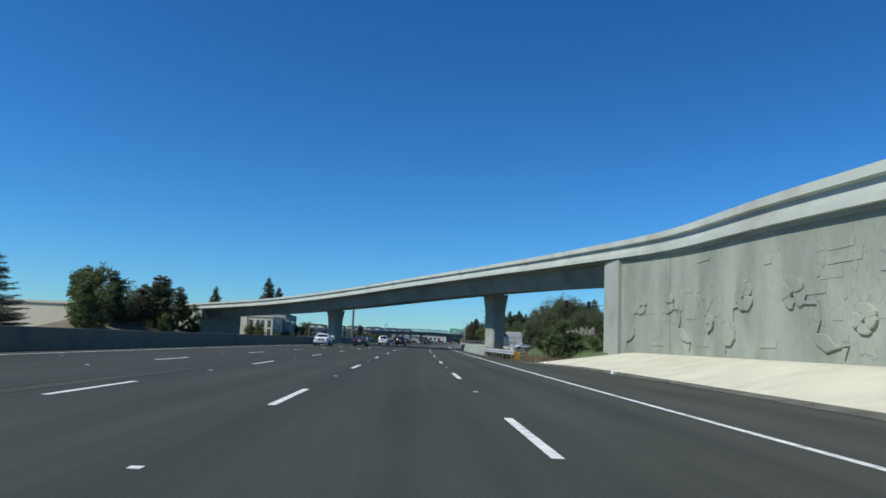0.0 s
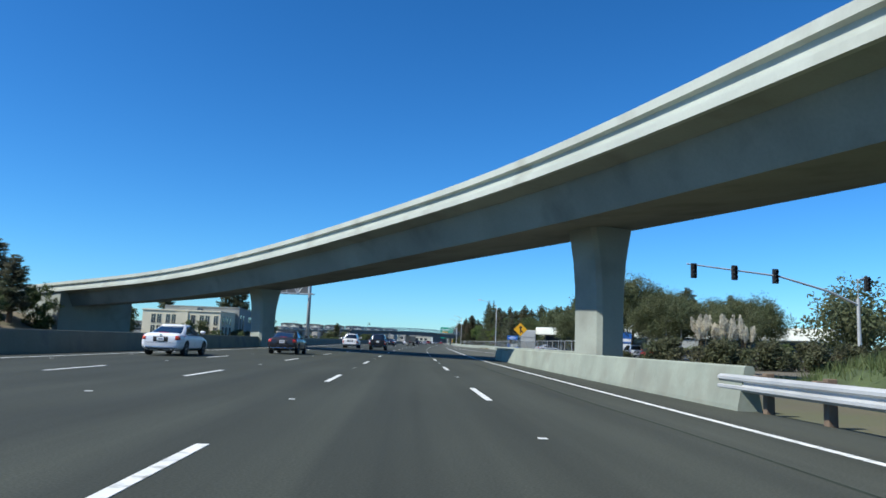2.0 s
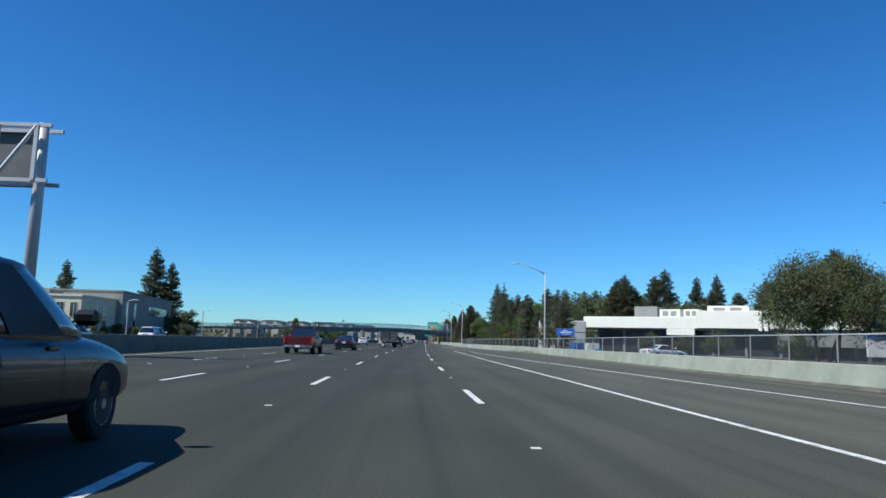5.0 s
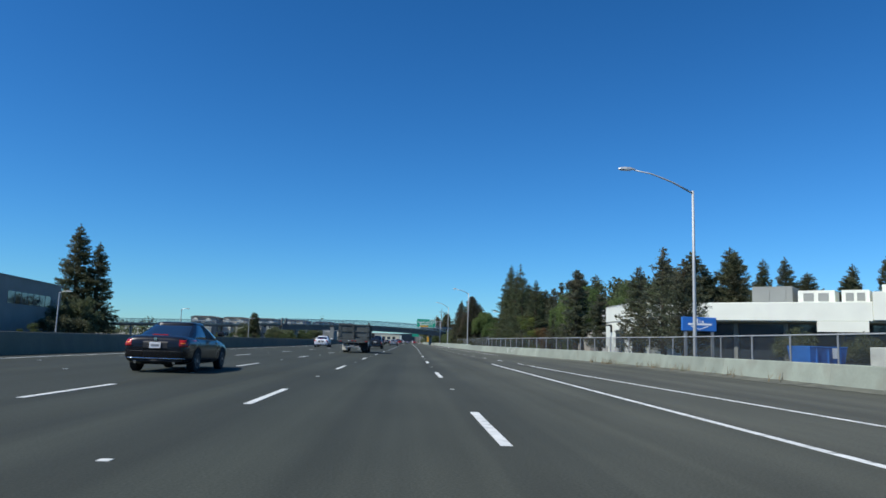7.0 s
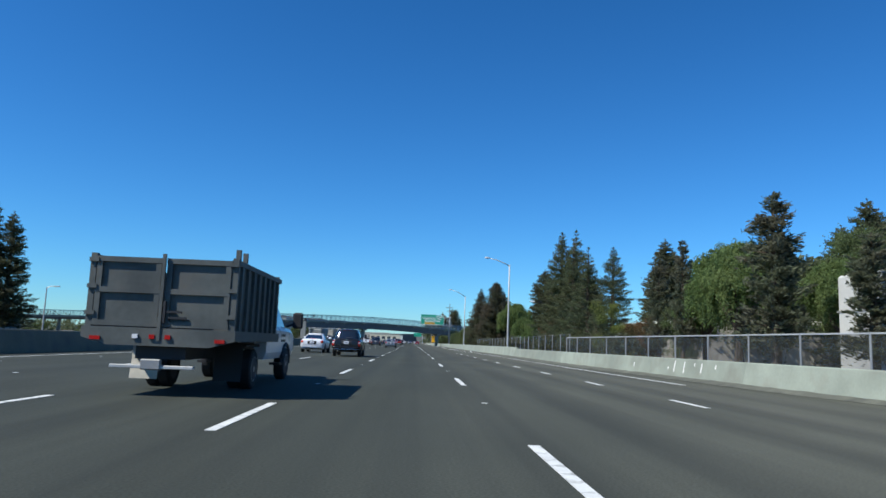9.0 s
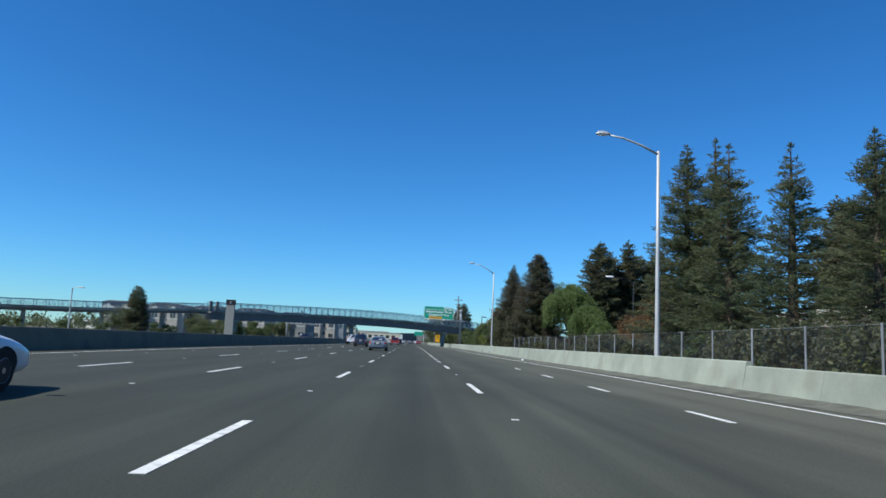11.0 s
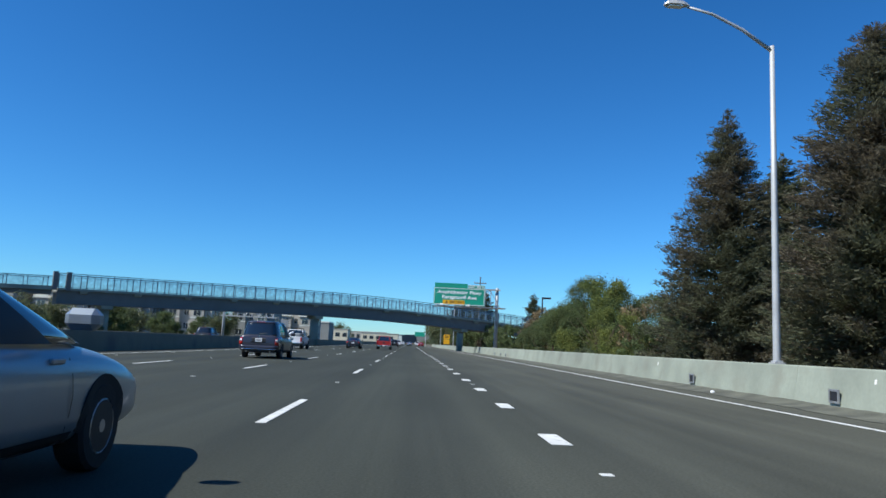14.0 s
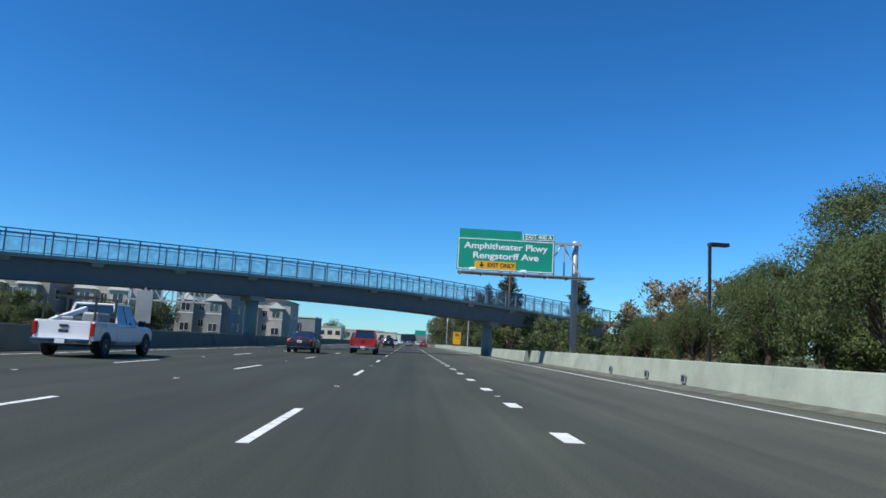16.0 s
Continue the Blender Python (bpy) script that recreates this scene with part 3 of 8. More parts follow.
part("abutment_face", boxes((x2 + 0.6, x2 + 9.3, y2 - 0.4, y2 + 0.3, -0.3, 6.9)), BRIDGE_CONCRETE, rw)


def wall_at(y, out=0.0):
    for (xa, ya, za), (xb, yb, zb) in zip(wall_rows, wall_rows[1:]):
        if ya <= y <= yb:
            return xa + (xb - xa) * (y - ya) / (yb - ya) - out
    return wall_rows[0][0] - out


# raised courses, and poppies on jagged stems in low relief
rng = random.Random(4)
for k in range(90):
    y = rng.uniform(-6.0, 43.0)
    zt = ramp(TOPS, y) - 1.7
    z = 1.35 + 0.45 * int(rng.uniform(0, max(1.0, (zt - 1.35) / 0.45)))
    w, h, o = rng.uniform(0.5, 1.5), rng.choice((0.25, 0.45, 0.45)), rng.uniform(0.008, 0.028)
    part("wall_panel", loft([[(wall_at(yy, -0.1), yy, z), (wall_at(yy, o), yy, z + 0.02), (wall_at(yy, 0.004), yy, z + h), (wall_at(yy, -0.1), yy, z + h)] for yy in (y, y + w)]), RELIEF, rw)


def relief(bm, outline, out, keep=0.86):
    """A shape on the wall, (y, z) points, proud of it with steep sides."""
    cy, cz = sum(p[0] for p in outline) / len(outline), sum(p[1] for p in outline) / len(outline)
    loft([[(wall_at(u, -0.03), u, v) for u, v in outline], [(wall_at(u, out * 0.8), u, v) for u, v in outline], [(wall_at(u, out), cy + (u - cy) * keep, cz + (v - cz) * keep) for u, v in outline]], bm=bm)


POPPIES = [(43.5, 3.75, 0.55, 1), (39.4, 3.73, 0.60, -1), (33.6, 2.45, 0.42, 0), (29.5, 3.45, 0.62, 1), (25.45, 3.30, 0.62, -1), (21.4, 2.3, 0.45, 0), (17.4, 3.3, 0.64, 1), (13.3, 3.2, 0.62, -1), (9.3, 2.3, 0.45, 0), (5.3, 3.2, 0.64, 1), (1.3, 3.1, 0.6, -1), (-4.0, 3.0, 0.6, 1)]
for y, z, r, way in POPPIES:
    bm = bmesh.new()
    for a in range(5):
        an = a * math.tau / 5 + rng.uniform(-0.25, 0.25)
        c, s_ = math.cos(an), math.sin(an)
        q = r * rng.uniform(0.9, 1.12)
        shape = [(0.08, -0.06), (0.45, -0.42), (0.80, -0.50), (0.98, -0.28), (1.0, 0.02), (0.96, 0.30), (0.78, 0.50), (0.42, 0.40), (0.08, 0.06)]
        relief(bm, [(y + q * (c * i - s_ * k) * 1.35, z + q * (s_ * i + c * k)) for i, k in shape], rng.uniform(0.07, 0.12))
    relief(bm, [(y + 0.09 * math.cos(k * math.tau / 8), z + 0.09 * math.sin(k * math.tau / 8)) for k in range(8)], 0.16)
    part("relief_flower", bm, RELIEF, rw)
    if not way:
        continue
    bm = bmesh.new()
    w = way * (1.0 if way > 0 else 1.4)
    stem = [(y + 0.40 * w, z - 0.36), (y + 1.15 * w, z - 0.42), (y + 1.20 * w, z - 1.0), (y + 1.05 * w, z - 1.40)]
    for (ya, za), (yb, zb) in zip(stem, stem[1:]):
        e = 0.06
        relief(bm, [(ya - e, za - e), (ya - e, za + e), (yb + e, zb + e), (yb + e, zb - e)] if abs(ya - yb) > abs(za - zb) else [(ya - e, za), (ya + e, za), (yb + e, zb), (yb - e, zb)], 0.07)
    foot = max(1.02, z - 2.6)
    relief(bm, [(y + 1.02 * w, z - 1.42), (y + 1.45 * w, z - 1.45), (y + 1.9 * w, z - 1.85), (y + 2.3 * w, foot + 0.45), (y + 2.05 * w, foot + 0.40), (y + 1.45 * w, z - 2.05), (y + 1.0 * w, z - 1.75)], 0.09)
    relief(bm, [(y + 2.05 * w, foot + 0.38), (y + 2.28 * w, foot + 0.40), (y + 2.12 * w, foot)], 0.06)
    part("relief_stem", bm, RELIEF, rw)
# broken stone texture between the flowers, and the casting joint
bm = bmesh.new()
for c in (34.2, 21.8, 9.4, -3.0):
    for k in range(46):
        y, z = c + rng.gauss(0, 1.5), rng.uniform(1.15, 4.7)
        r = rng.uniform(0.08, 0.34)
        rim = sorted(rng.uniform(0, math.tau) for _ in range(11))
        relief(bm, [(y + r * rng.uniform(0.6, 1.2) * math.cos(a), z + r * rng.uniform(0.5, 1.0) * math.sin(a)) for a in rim], rng.uniform(0.005, 0.018), 0.6)
tagged(part("stone_relief", bm, RELIEF, rw, "rough stone texture cast into the wall"), kind="stuff")
part("casting_joint", boxes((wall_at(39.3, 0.004), wall_at(39.3, -0.1), 39.27, 39.32, 0.9, ramp(TOPS, 39.3) - 1.2)), JOINT_FILL, rw, "dark vertical casting joint")
tagged(link("slope_paving", loft([[(wall_at(y, 0.02), y, 0.92), (wall_at(y, 0.7), y, 0.86), (road_x(y, ramp(RIGHT_EDGE, y)) + 0.05, y, 0.03), (road_x(y, ramp(RIGHT_EDGE, y)) + 0.05, y, -0.2), (wall_at(y, 0.02), y, -0.2)] for y in steps(-55, 44.5, 3.0)]), SLAB),
       "pale yellowish concrete slope paving below the wall", "slope paving", kind="structure")
bm = bmesh.new()
for y in steps(-40, 44, 0.55):
    d = ramp(RIGHT_EDGE, y) - rng.uniform(0.0, 0.35)
    s = rng.uniform(0.015, 0.06) if rng.random() < 0.93 else 0.11
    bmesh.ops.create_icosphere(bm, subdivisions=1, radius=s, matrix=Matrix.Translation((road_x(y, d), y, s * 0.3)) @ Matrix.Diagonal((rng.uniform(0.7, 1.6), rng.uniform(0.7, 1.6), 0.6, 1)))
edge = bmesh.new()
prev, wide = None, 0.25
for y in steps(-50, 45, 0.4):
    wide = min(0.5, max(0.1, wide + rng.uniform(-0.07, 0.07)))
    d = ramp(RIGHT_EDGE, y)
    row = [edge.verts.new((road_x(y, e), y, h)) for e, h in ((d + 0.22, 0.07), (d, 0.05 + 0.02 * rng.random()), (d - wide, 0.007))]
    if prev:
        for k in (0, 1):
            edge.faces.new((prev[k], prev[k + 1], row[k + 1], row[k]))
    prev = row
tagged(link("edge_grit", edge, GRIT, True), "brown grit along the foot of the paving", "grit", kind="stuff")
tagged(link("gravel", bm, DIRT), "brown grit and clods along the pavement edge", "gravel", kind="stuff")

# left abutment and its bank
k = B
p, n, z = DECK[k]
t = Vector((n.y, -n.x))
lo = z - 1.12
corner = [p + n * 4.8, p - n * 4.8, p - n * 4.8 + t * 22, p + n * 4.8 + t * 22]
ab = thing("bridge_abutment", "shaded concrete abutment beside a weedy bank", "wall", kind="structure")
part("abutment_wall", loft([[(q.x, q.y, h) for q in corner] for h in (-0.3, lo + 0.2)]), BRIDGE_CONCRETE, ab)
bm = loft([[(q.x, q.y, h) for q in (p + n * 4.85 - t * 0.4, p + n * 3.3 - t * 0.4, p + n * 3.3 + t * 1.0, p + n * 4.85 + t * 1.0)] for h in (-0.3, lo)])
part("wing_pillar", bm, BRIDGE_CONCRETE, ab)


def bank(name, label, pts, material, seed, cells=26):
    """Uneven rising ground: a patch whose height is blended from its corner points."""
    g = random.Random(seed)
    (x0, y0, x1, y1), height = pts
    bm = bmesh.new()
    rows = []
    for i in range(cells + 1):
        row = []
        for j in range(cells + 1):
            u, v = i / cells, j / cells
            x, y = x0 + (x1 - x0) * u, y0 + (y1 - y0) * v
            edge = min(u, 1 - u, v, 1 - v)
            row.append(bm.verts.new((x, y, max(height(x, y) + g.uniform(-0.12, 0.12), -0.2) if edge > 0 else -0.3)))
        rows.append(row)
    for r, s in zip(rows, rows[1:]):
        for j in range(cells):
            bm.faces.new((r[j], r[j + 1], s[j + 1], s[j]))
    bmesh.ops.recalc_face_normals(bm, faces=bm.faces)
    if bm.faces[0].normal.z < 0:
        bmesh.ops.reverse_faces(bm, faces=bm.faces)
    return tagged(link(name, bm, material, True), label, "bank", kind="stuff")


def mound(cx, cy, rx, ry, h):
    return lambda x, y: h * max(0.0, 1 - ((x - cx) / rx) ** 2 - ((y - cy) / ry) ** 2) ** 0.7


bank("dry_bank", "dry weedy embankment under conifers", ((-98, 84, -47, 152), lambda x, y: min(5.2, max(0.0, (-49.5 - x) * 0.33)) * min(1.0, max(0.0, (154 - y) / 6)) * min(1, max(0, (y - 99) / 14)) * min(1, max(0, (x + 67) / 9))), DRY_BANK, 2)
bank("grass_bank", "green weedy bank behind the guardrail", ((5.5, 47, 21, 84), mound(14.5, 62, 9.5, 19, 2.2)), GRASS_BANK, 3)


# ---- trees ----
def leaf_sheet(name, points, size, material, per=7, spread=0.35, seed=0, flat=0.0, drop=0.0, thin=0.42):
    """Many small leaves round the given points, in one mesh."""
    g = np.random.default_rng(seed)
    P = np.repeat(np.asarray(points, float), per, axis=0)
    n = len(P)
    P = P + g.normal(0, 1, (n, 3)) * np.array([spread, spread, spread * (1 - 0.5 * flat)])
    a = g.normal(0, 1, (n, 3))
    a[:, 2] -= drop
    a /= np.linalg.norm(a, axis=1)[:, None]
    b = g.normal(0, 1, (n, 3))
    b[:, 2] *= 1 - flat
    b -= a * (a * b).sum(1)[:, None]
    b /= np.linalg.norm(b, axis=1)[:, None]
    s = size * g.uniform(0.6, 1.4, (n, 1))
    V = np.stack([P - a * s, P + b * s * thin, P + a * s, P - b * s * thin], 1).reshape(-1, 3)
    return quads(name, V, material)


def quads(name, V, material):
    n = len(V) // 4
    me = bpy.data.meshes.new(name)
    me.vertices.add(len(V))
    me.vertices.foreach_set("co", V.ravel())
    me.loops.add(4 * n)
    me.loops.foreach_set("vertex_index", np.arange(4 * n, dtype=np.int32))
    me.polygons.add(n)
    me.polygons.foreach_set("loop_start", np.arange(0, 4 * n, 4, dtype=np.int32))
    me.polygons.foreach_set("loop_total", np.full(n, 4, dtype=np.int32))
    me.update(calc_edges=True)
    me.materials.append(material)
    return me


def crown(me, tree):
    ob = new("crown", me)
    ob.parent = tree
    return ob


def conifer(name, label, height, width, material, seed, open_=0.0, droop=0.25, trunk_bare=0.08, ragged=0.3, leaf=0.22, per=9, shape=0.8, step=1.0, boughs_per=6, thin=0.16, lift=0.15):
    """A straight trunk with whorls of boughs that shorten towards the tip, each bough a flat spray of narrow twigs."""
    g = random.Random(seed)
    t = thing(name, label, "tree")
    r = height * 0.018 + 0.05
    part("trunk", tube([(0, 0, -0.2), (0.04, 0, height * 0.3), (-0.03, 0.03, height * 0.65), (0, 0, height * 0.985)], [r * 1.25, r, r * 0.6, 0.02], 8), BARK, t)
    boughs = bmesh.new()
    at, way, wide = [], [], []
    z = height * trunk_bare
    while z < height * 0.99:
        f = max(0.0, (z / height - trunk_bare) / (1 - trunk_bare))
        reach = width * (1 - f) ** shape * (0.8 + 0.2 * min(1, f * 6)) + 0.06
        for k in range(g.randint(boughs_per - 1, boughs_per + 1) if reach > 0.5 else 4):
            if g.random() < open_:
                continue
            an = g.uniform(0, math.tau)
            L = reach * g.uniform(1 - ragged, 1.06)
            rise = lift * f + g.uniform(-0.12, 0.16) - droop * (1 - f)
            z0 = z + g.uniform(-0.12, 0.12) * step
            out = Vector((math.cos(an), math.sin(an), 0))
            bend = lambda u: Vector((0, 0, z0)) + out * (L * u) + Vector((0, 0, L * (rise * u + 0.16 * u * u - 0.06)))
            if L > 0.7:
                tube([bend(0), bend(0.5), bend(0.95)], [0.04 * L ** 0.5, 0.025, 0.01], 3, boughs, False)
            for j in range(max(2, int(L / 0.20))):
                u = 0.12 + 0.88 * ((j + g.random()) / max(2, int(L / 0.20))) ** 0.75
                at.append(bend(u))
                way.append((out.x, out.y, rise + 0.3 * u))
                wide.append(0.05 + min(0.42, 0.26 * L) * (1.15 - u))
        z += g.uniform(0.24, 0.40) * (0.8 + height / 40) * step
    at.append((0, 0, height - 0.1))
    way.append((0, 0, 1.0))
    wide.append(0.05)
    tagged(part("branchwork", boughs, BARK, t), kind="stuff")
    q = np.random.default_rng(seed)
    P, D, S = (np.repeat(np.asarray(v, float), per, axis=0) for v in (at, way, wide))
    n = len(P)
    P = P + q.normal(0, 1, (n, 3)) * np.stack([S, S, S * 0.55], 1)
    a = D + q.normal(0, 0.55, (n, 3)) * np.array([1, 1, 0.6])
    a /= np.linalg.norm(a, axis=1)[:, None]
    b = np.cross(a, q.normal(0, 0.8, (n, 3)) + np.array([0, 0, 1.0]))
    b /= np.linalg.norm(b, axis=1)[:, None] + 1e-6
    h = leaf * q.uniform(0.5, 1.4, (n, 1)) * np.minimum(1.0, 0.45 + S[:, None] * 3)
    V = np.stack([P - a * h, P + b * h * thin, P + a * h, P - b * h * thin], 1).reshape(-1, 3)
    crown(quads("crown", V, material), t)
    return t


def broadleaf(name, label, height, width, material, seed, leaf=0.17, per=22, base=0.22, weep=0.0, lumps=26, gaps=0.25, stems=1):
    """A forked trunk, limbs, and a crown of uneven leaf clumps with gaps between them."""
    g = random.Random(seed)
    t = thing(name, label, "tree")
    r = 0.035 * height ** 0.9 / stems ** 0.5
    tips = []
    trunk = bmesh.new()
    limbs = bmesh.new()
    for s in range(stems):
        a0 = g.uniform(0, math.tau)
        o = 0.12 * width * (s > 0)
        fork = Vector((math.cos(a0) * (0.06 + 0.14 * (stems > 1)) * width, math.sin(a0) * (0.06 + 0.14 * (stems > 1)) * width, height * base))
        root = Vector((math.cos(a0) * o, math.sin(a0) * o, -0.2))
        tube([root, root.lerp(fork, 0.5) + Vector((g.uniform(-.1, .1), g.uniform(-.1, .1), 0)), fork], [r * 1.3, r, r * 0.85], 7, trunk)
        for k in range(max(3, 7 // stems)):
            an = g.uniform(0, math.tau)
            L = width * g.uniform(0.45, 0.8)
            tip = Vector((math.cos(an) * L, math.sin(an) * L, height * g.uniform(max(base + 0.15, 0.3), 0.86)))
            midp = fork.lerp(tip, 0.5) + Vector((0, 0, height * 0.06))
            tube([fork, midp, tip], [r * 0.6, r * 0.35, r * 0.1], 5, limbs, False)
            tips += [midp, tip]
    part("trunk", trunk, BARK, t)
    tagged(part("branchwork", limbs, BARK, t), kind="stuff")
    pts = []
    lo = height * base * 0.9
    for k in range(lumps):
        an, q = g.uniform(0, math.tau), g.random() ** 0.5
        f = g.uniform(0.0, 1.0)
        prof = math.sin(math.pi * min(0.98, 0.14 + 0.80 * f)) ** 0.6
        c = Vector((math.cos(an) * q * width * prof * 0.86, math.sin(an) * q * width * prof * 0.86, lo + (height * 0.93 - lo) * f))
        rr = width * g.uniform(0.16, 0.30)
        for j in range(int(11 + rr * 14)):
            v = Vector((g.gauss(0, 1), g.gauss(0, 1), g.gauss(0, 0.8))).normalized() * rr * g.uniform(0.55, 1.05)
            if v.z < -0.35 * rr and g.random() < gaps:
                continue
            q3 = c + v
            pts.append(q3)
            if weep and g.random() < 0.5:
                for w in range(4):
                    pts.append(q3 - Vector((0, 0, weep * (w + 1) * 0.28)))
    for q3 in tips:
        pts += [q3 + Vector((g.gauss(0, .2), g.gauss(0, .2), g.gauss(0, .2))) for _ in range(5)]
    crown(leaf_sheet("crown", pts, leaf, material, per, 0.10 + width * 0.035, seed, 0.0, 0.9 if weep else 0.0), t)
    return t


def weeping(name, label, height, width, material, seed, strands=420, fine=1.0):
    """A forked trunk and limbs that bend over, hung with long leafy strands in separate curtains."""
    g, q = random.Random(seed), np.random.default_rng(seed)
    t = thing(name, label, "tree")
    r = 0.03 * height
    fork = Vector((0.1, -0.1, height * 0.28))
    part("trunk", tube([(0, 0, -0.2), (0.12, 0, height * 0.14), fork], [r * 1.3, r, r * 0.9], 8), BARK, t)
    limbs = bmesh.new()
    domes = []
    for k in range(24):
        an = k * 2.4 + g.uniform(-0.4, 0.4)
        far = width * (0.12 + 0.68 * (k / 23) ** 0.6)
        top = height * (0.95 - 0.42 * (far / width) ** 1.4) * g.uniform(0.94, 1.04)
        c = Vector((math.cos(an) * far, math.sin(an) * far, top))
        tube([fork, fork.lerp(c, 0.55) + Vector((0, 0, height * 0.08)), c], [r * 0.5, r * 0.3, r * 0.1], 5, limbs, False)
        domes.append((c, width * g.uniform(0.2, 0.36)))
    tagged(part("branchwork", limbs, BARK, t), kind="stuff")
    at, way = [], []
    for c, rr in domes:
        for k in range(strands // 12):
            an, e = g.uniform(0, math.tau), g.random() ** 0.5
            x, y = c.x + math.cos(an) * rr * e, c.y + math.sin(an) * rr * e
            z = c.z + rr * 0.55 * (1 - e * e) + g.uniform(-0.1, 0.1)
            L = min(z - 0.5, height * g.uniform(0.08, 0.34) * (0.4 + 0.7 * e))
            n = max(4, int(L / 0.11))
            for j in range(n):
                f = j / n
                at.append((x + math.cos(an) * 0.3 * f * (1 - 0.5 * f), y + math.sin(an) * 0.3 * f * (1 - 0.5 * f), z - L * f))
                way.append((math.cos(an) * 0.5 * (1 - f), math.sin(an) * 0.5 * (1 - f), -1.0))
    P, D = (np.repeat(np.asarray(v), 3, axis=0) for v in (at, way))
    n = len(P)
    P = P + q.normal(0, 0.09, (n, 3))
    a = D + q.normal(0, 0.75, (n, 3))
    a /= np.linalg.norm(a, axis=1)[:, None]
    b = np.cross(a, q.normal(0, 1, (n, 3)))
    b /= np.linalg.norm(b, axis=1)[:, None] + 1e-6
    h = 0.105 * fine * q.uniform(0.6, 1.4, (n, 1))
    crown(quads("crown", np.stack([P - a * h, P + b * h * 0.3, P + a * h, P - b * h * 0.3], 1).reshape(-1, 3), material), t)
    return t


def shrub(name, label, height, width, material, seed, leaf=0.12, per=16, lumps=16):
    """Several thin stems from the ground, leafy down to the foot."""
    g = random.Random(seed)
    t = thing(name, label, "shrub")
    stems = bmesh.new()
    pts = []
    for k in range(9):
        an, L = g.uniform(0, math.tau), width * g.uniform(0.25, 0.95)
        tip = Vector((math.cos(an) * L, math.sin(an) * L, height * g.uniform(0.45, 0.8)))
        tube([(0, 0, -0.1), (tip.x * 0.35, tip.y * 0.35, tip.z * 0.55), tip], [0.03, 0.02, 0.006], 4, stems, False)
    tagged(part("branchwork", stems, BARK, t), kind="stuff")
    for k in range(lumps):
        an, q, f = g.uniform(0, math.tau), g.random() ** 0.5, g.random()
        prof = (1 - 0.75 * f ** 2.2)
        c = Vector((math.cos(an) * q * width * prof, math.sin(an) * q * width * prof, height * (0.08 + 0.84 * f)))
        rr = min(width, height) * g.uniform(0.14, 0.26)
        for j in range(int(8 + rr * 16)):
            v = Vector((g.gauss(0, 1), g.gauss(0, 1), g.gauss(0, 1))).normalized() * rr * g.uniform(0.5, 1.1)
            pts.append((c.x + v.x, c.y + v.y, max(0.05, c.z + v.z)))
    crown(leaf_sheet("crown", pts, leaf, material, per, 0.08 + width * 0.03, seed), t)
    return t


def stand(ob, d, y, s=1.0, turn=0.0, z=0.0):
    """Moves a thing to its place beside the road."""
    ob.matrix_world = pose(road_x(y, d), y, z - 0.05, 0, 0, turn) @ Matrix.Diagonal((s, s, s, 1))
    return ob


def again(ob, d, y, s=1.0, turn=0.0, wide=1.0, z=0.0):
    return copy_thing(ob, pose(road_x(y, d), y, z - 0.05, 0, 0, turn) @ Matrix.Diagonal((s * wide, s * wide, s, 1)))


RED = "dense dark green redwood beside the freeway"
CED = "tall grey-green cedar with drooping layered boughs"
PIN = "open-crowned dark pine behind the fence"
redwood = stand(conifer("redwood_tree", RED, 12.2, 4.3, LEAF_DARK, 11, ragged=0.4, leaf=0.22, per=9, shape=0.68, boughs_per=8, thin=0.22), 31.2, 381, 1.25)
redwood_b = stand(conifer("redwood_tree", RED, 12.6, 3.7, LEAF_DARK, 12, ragged=0.45, leaf=0.22, per=9, shape=0.72, boughs_per=8, thin=0.22), 36.6, 384, 1.3)
stand(conifer("redwood_tree", "broad dense brown-green redwood leafy to the ground", 13.6, 5.2, LEAF_REDWOOD, 13, ragged=0.3, leaf=0.115, per=20, shape=0.72, step=0.62, boughs_per=10, trunk_bare=0.02, droop=0.12, thin=0.2), 18.2, 363.0)
cone = stand(conifer("redwood_tree", "conical brown-green redwood leafy to the ground", 12.6, 4.6, LEAF_REDWOOD, 14, ragged=0.3, leaf=0.115, per=20, shape=0.9, step=0.62, boughs_per=10, trunk_bare=0.02, droop=0.12, thin=0.2), 16.0, 370.5)
again(cone, 7.8 - road_x(386), 386, 0.5, 100, 1.35)
for d, y, s, w in ((42.0, 386, 1.08, 1.6), (39.5, 389, 1.15, 1.5), (33.8, 385, 1.05, 1.5), (21.5, 376, 0.75, 1.2), (34, 350, 0.9, 1.0)):
    again(redwood if s > 1.1 else redwood_b, d, y, s, y * 37, w)
cedar = stand(conifer("cedar_tree", CED, 17.6, 5.8, LEAF_CEDAR, 21, open_=0.3, droop=0.12, ragged=0.35, leaf=0.2, per=11, shape=0.85, boughs_per=11, step=1.3, thin=0.16), 23.0, 323.5)
cedar_b = stand(conifer("cedar_tree", CED, 15.6, 4.8, LEAF_CEDAR, 22, open_=0.32, droop=0.12, ragged=0.4, leaf=0.2, per=11, shape=0.9, boughs_per=11, step=1.3, thin=0.16), 23.0, 316.0)
again(cedar_b, 24.6, 322.0, 1.14, 250)
again(cedar_b, 23.0, 308.0, 0.86, 120)
again(cedar, 24.6, 303.0, 0.73, 200)
pine = stand(conifer("pine_tree", PIN, 10.6, 2.45, LEAF_PINE, 31, open_=0.42, droop=-0.15, trunk_bare=0.16, ragged=0.55, leaf=0.17, per=15, shape=0.48, boughs_per=9, thin=0.3), 22.7, 262.5)
again(pine, 25.1, 289.0, 0.98, 30, 0.72)
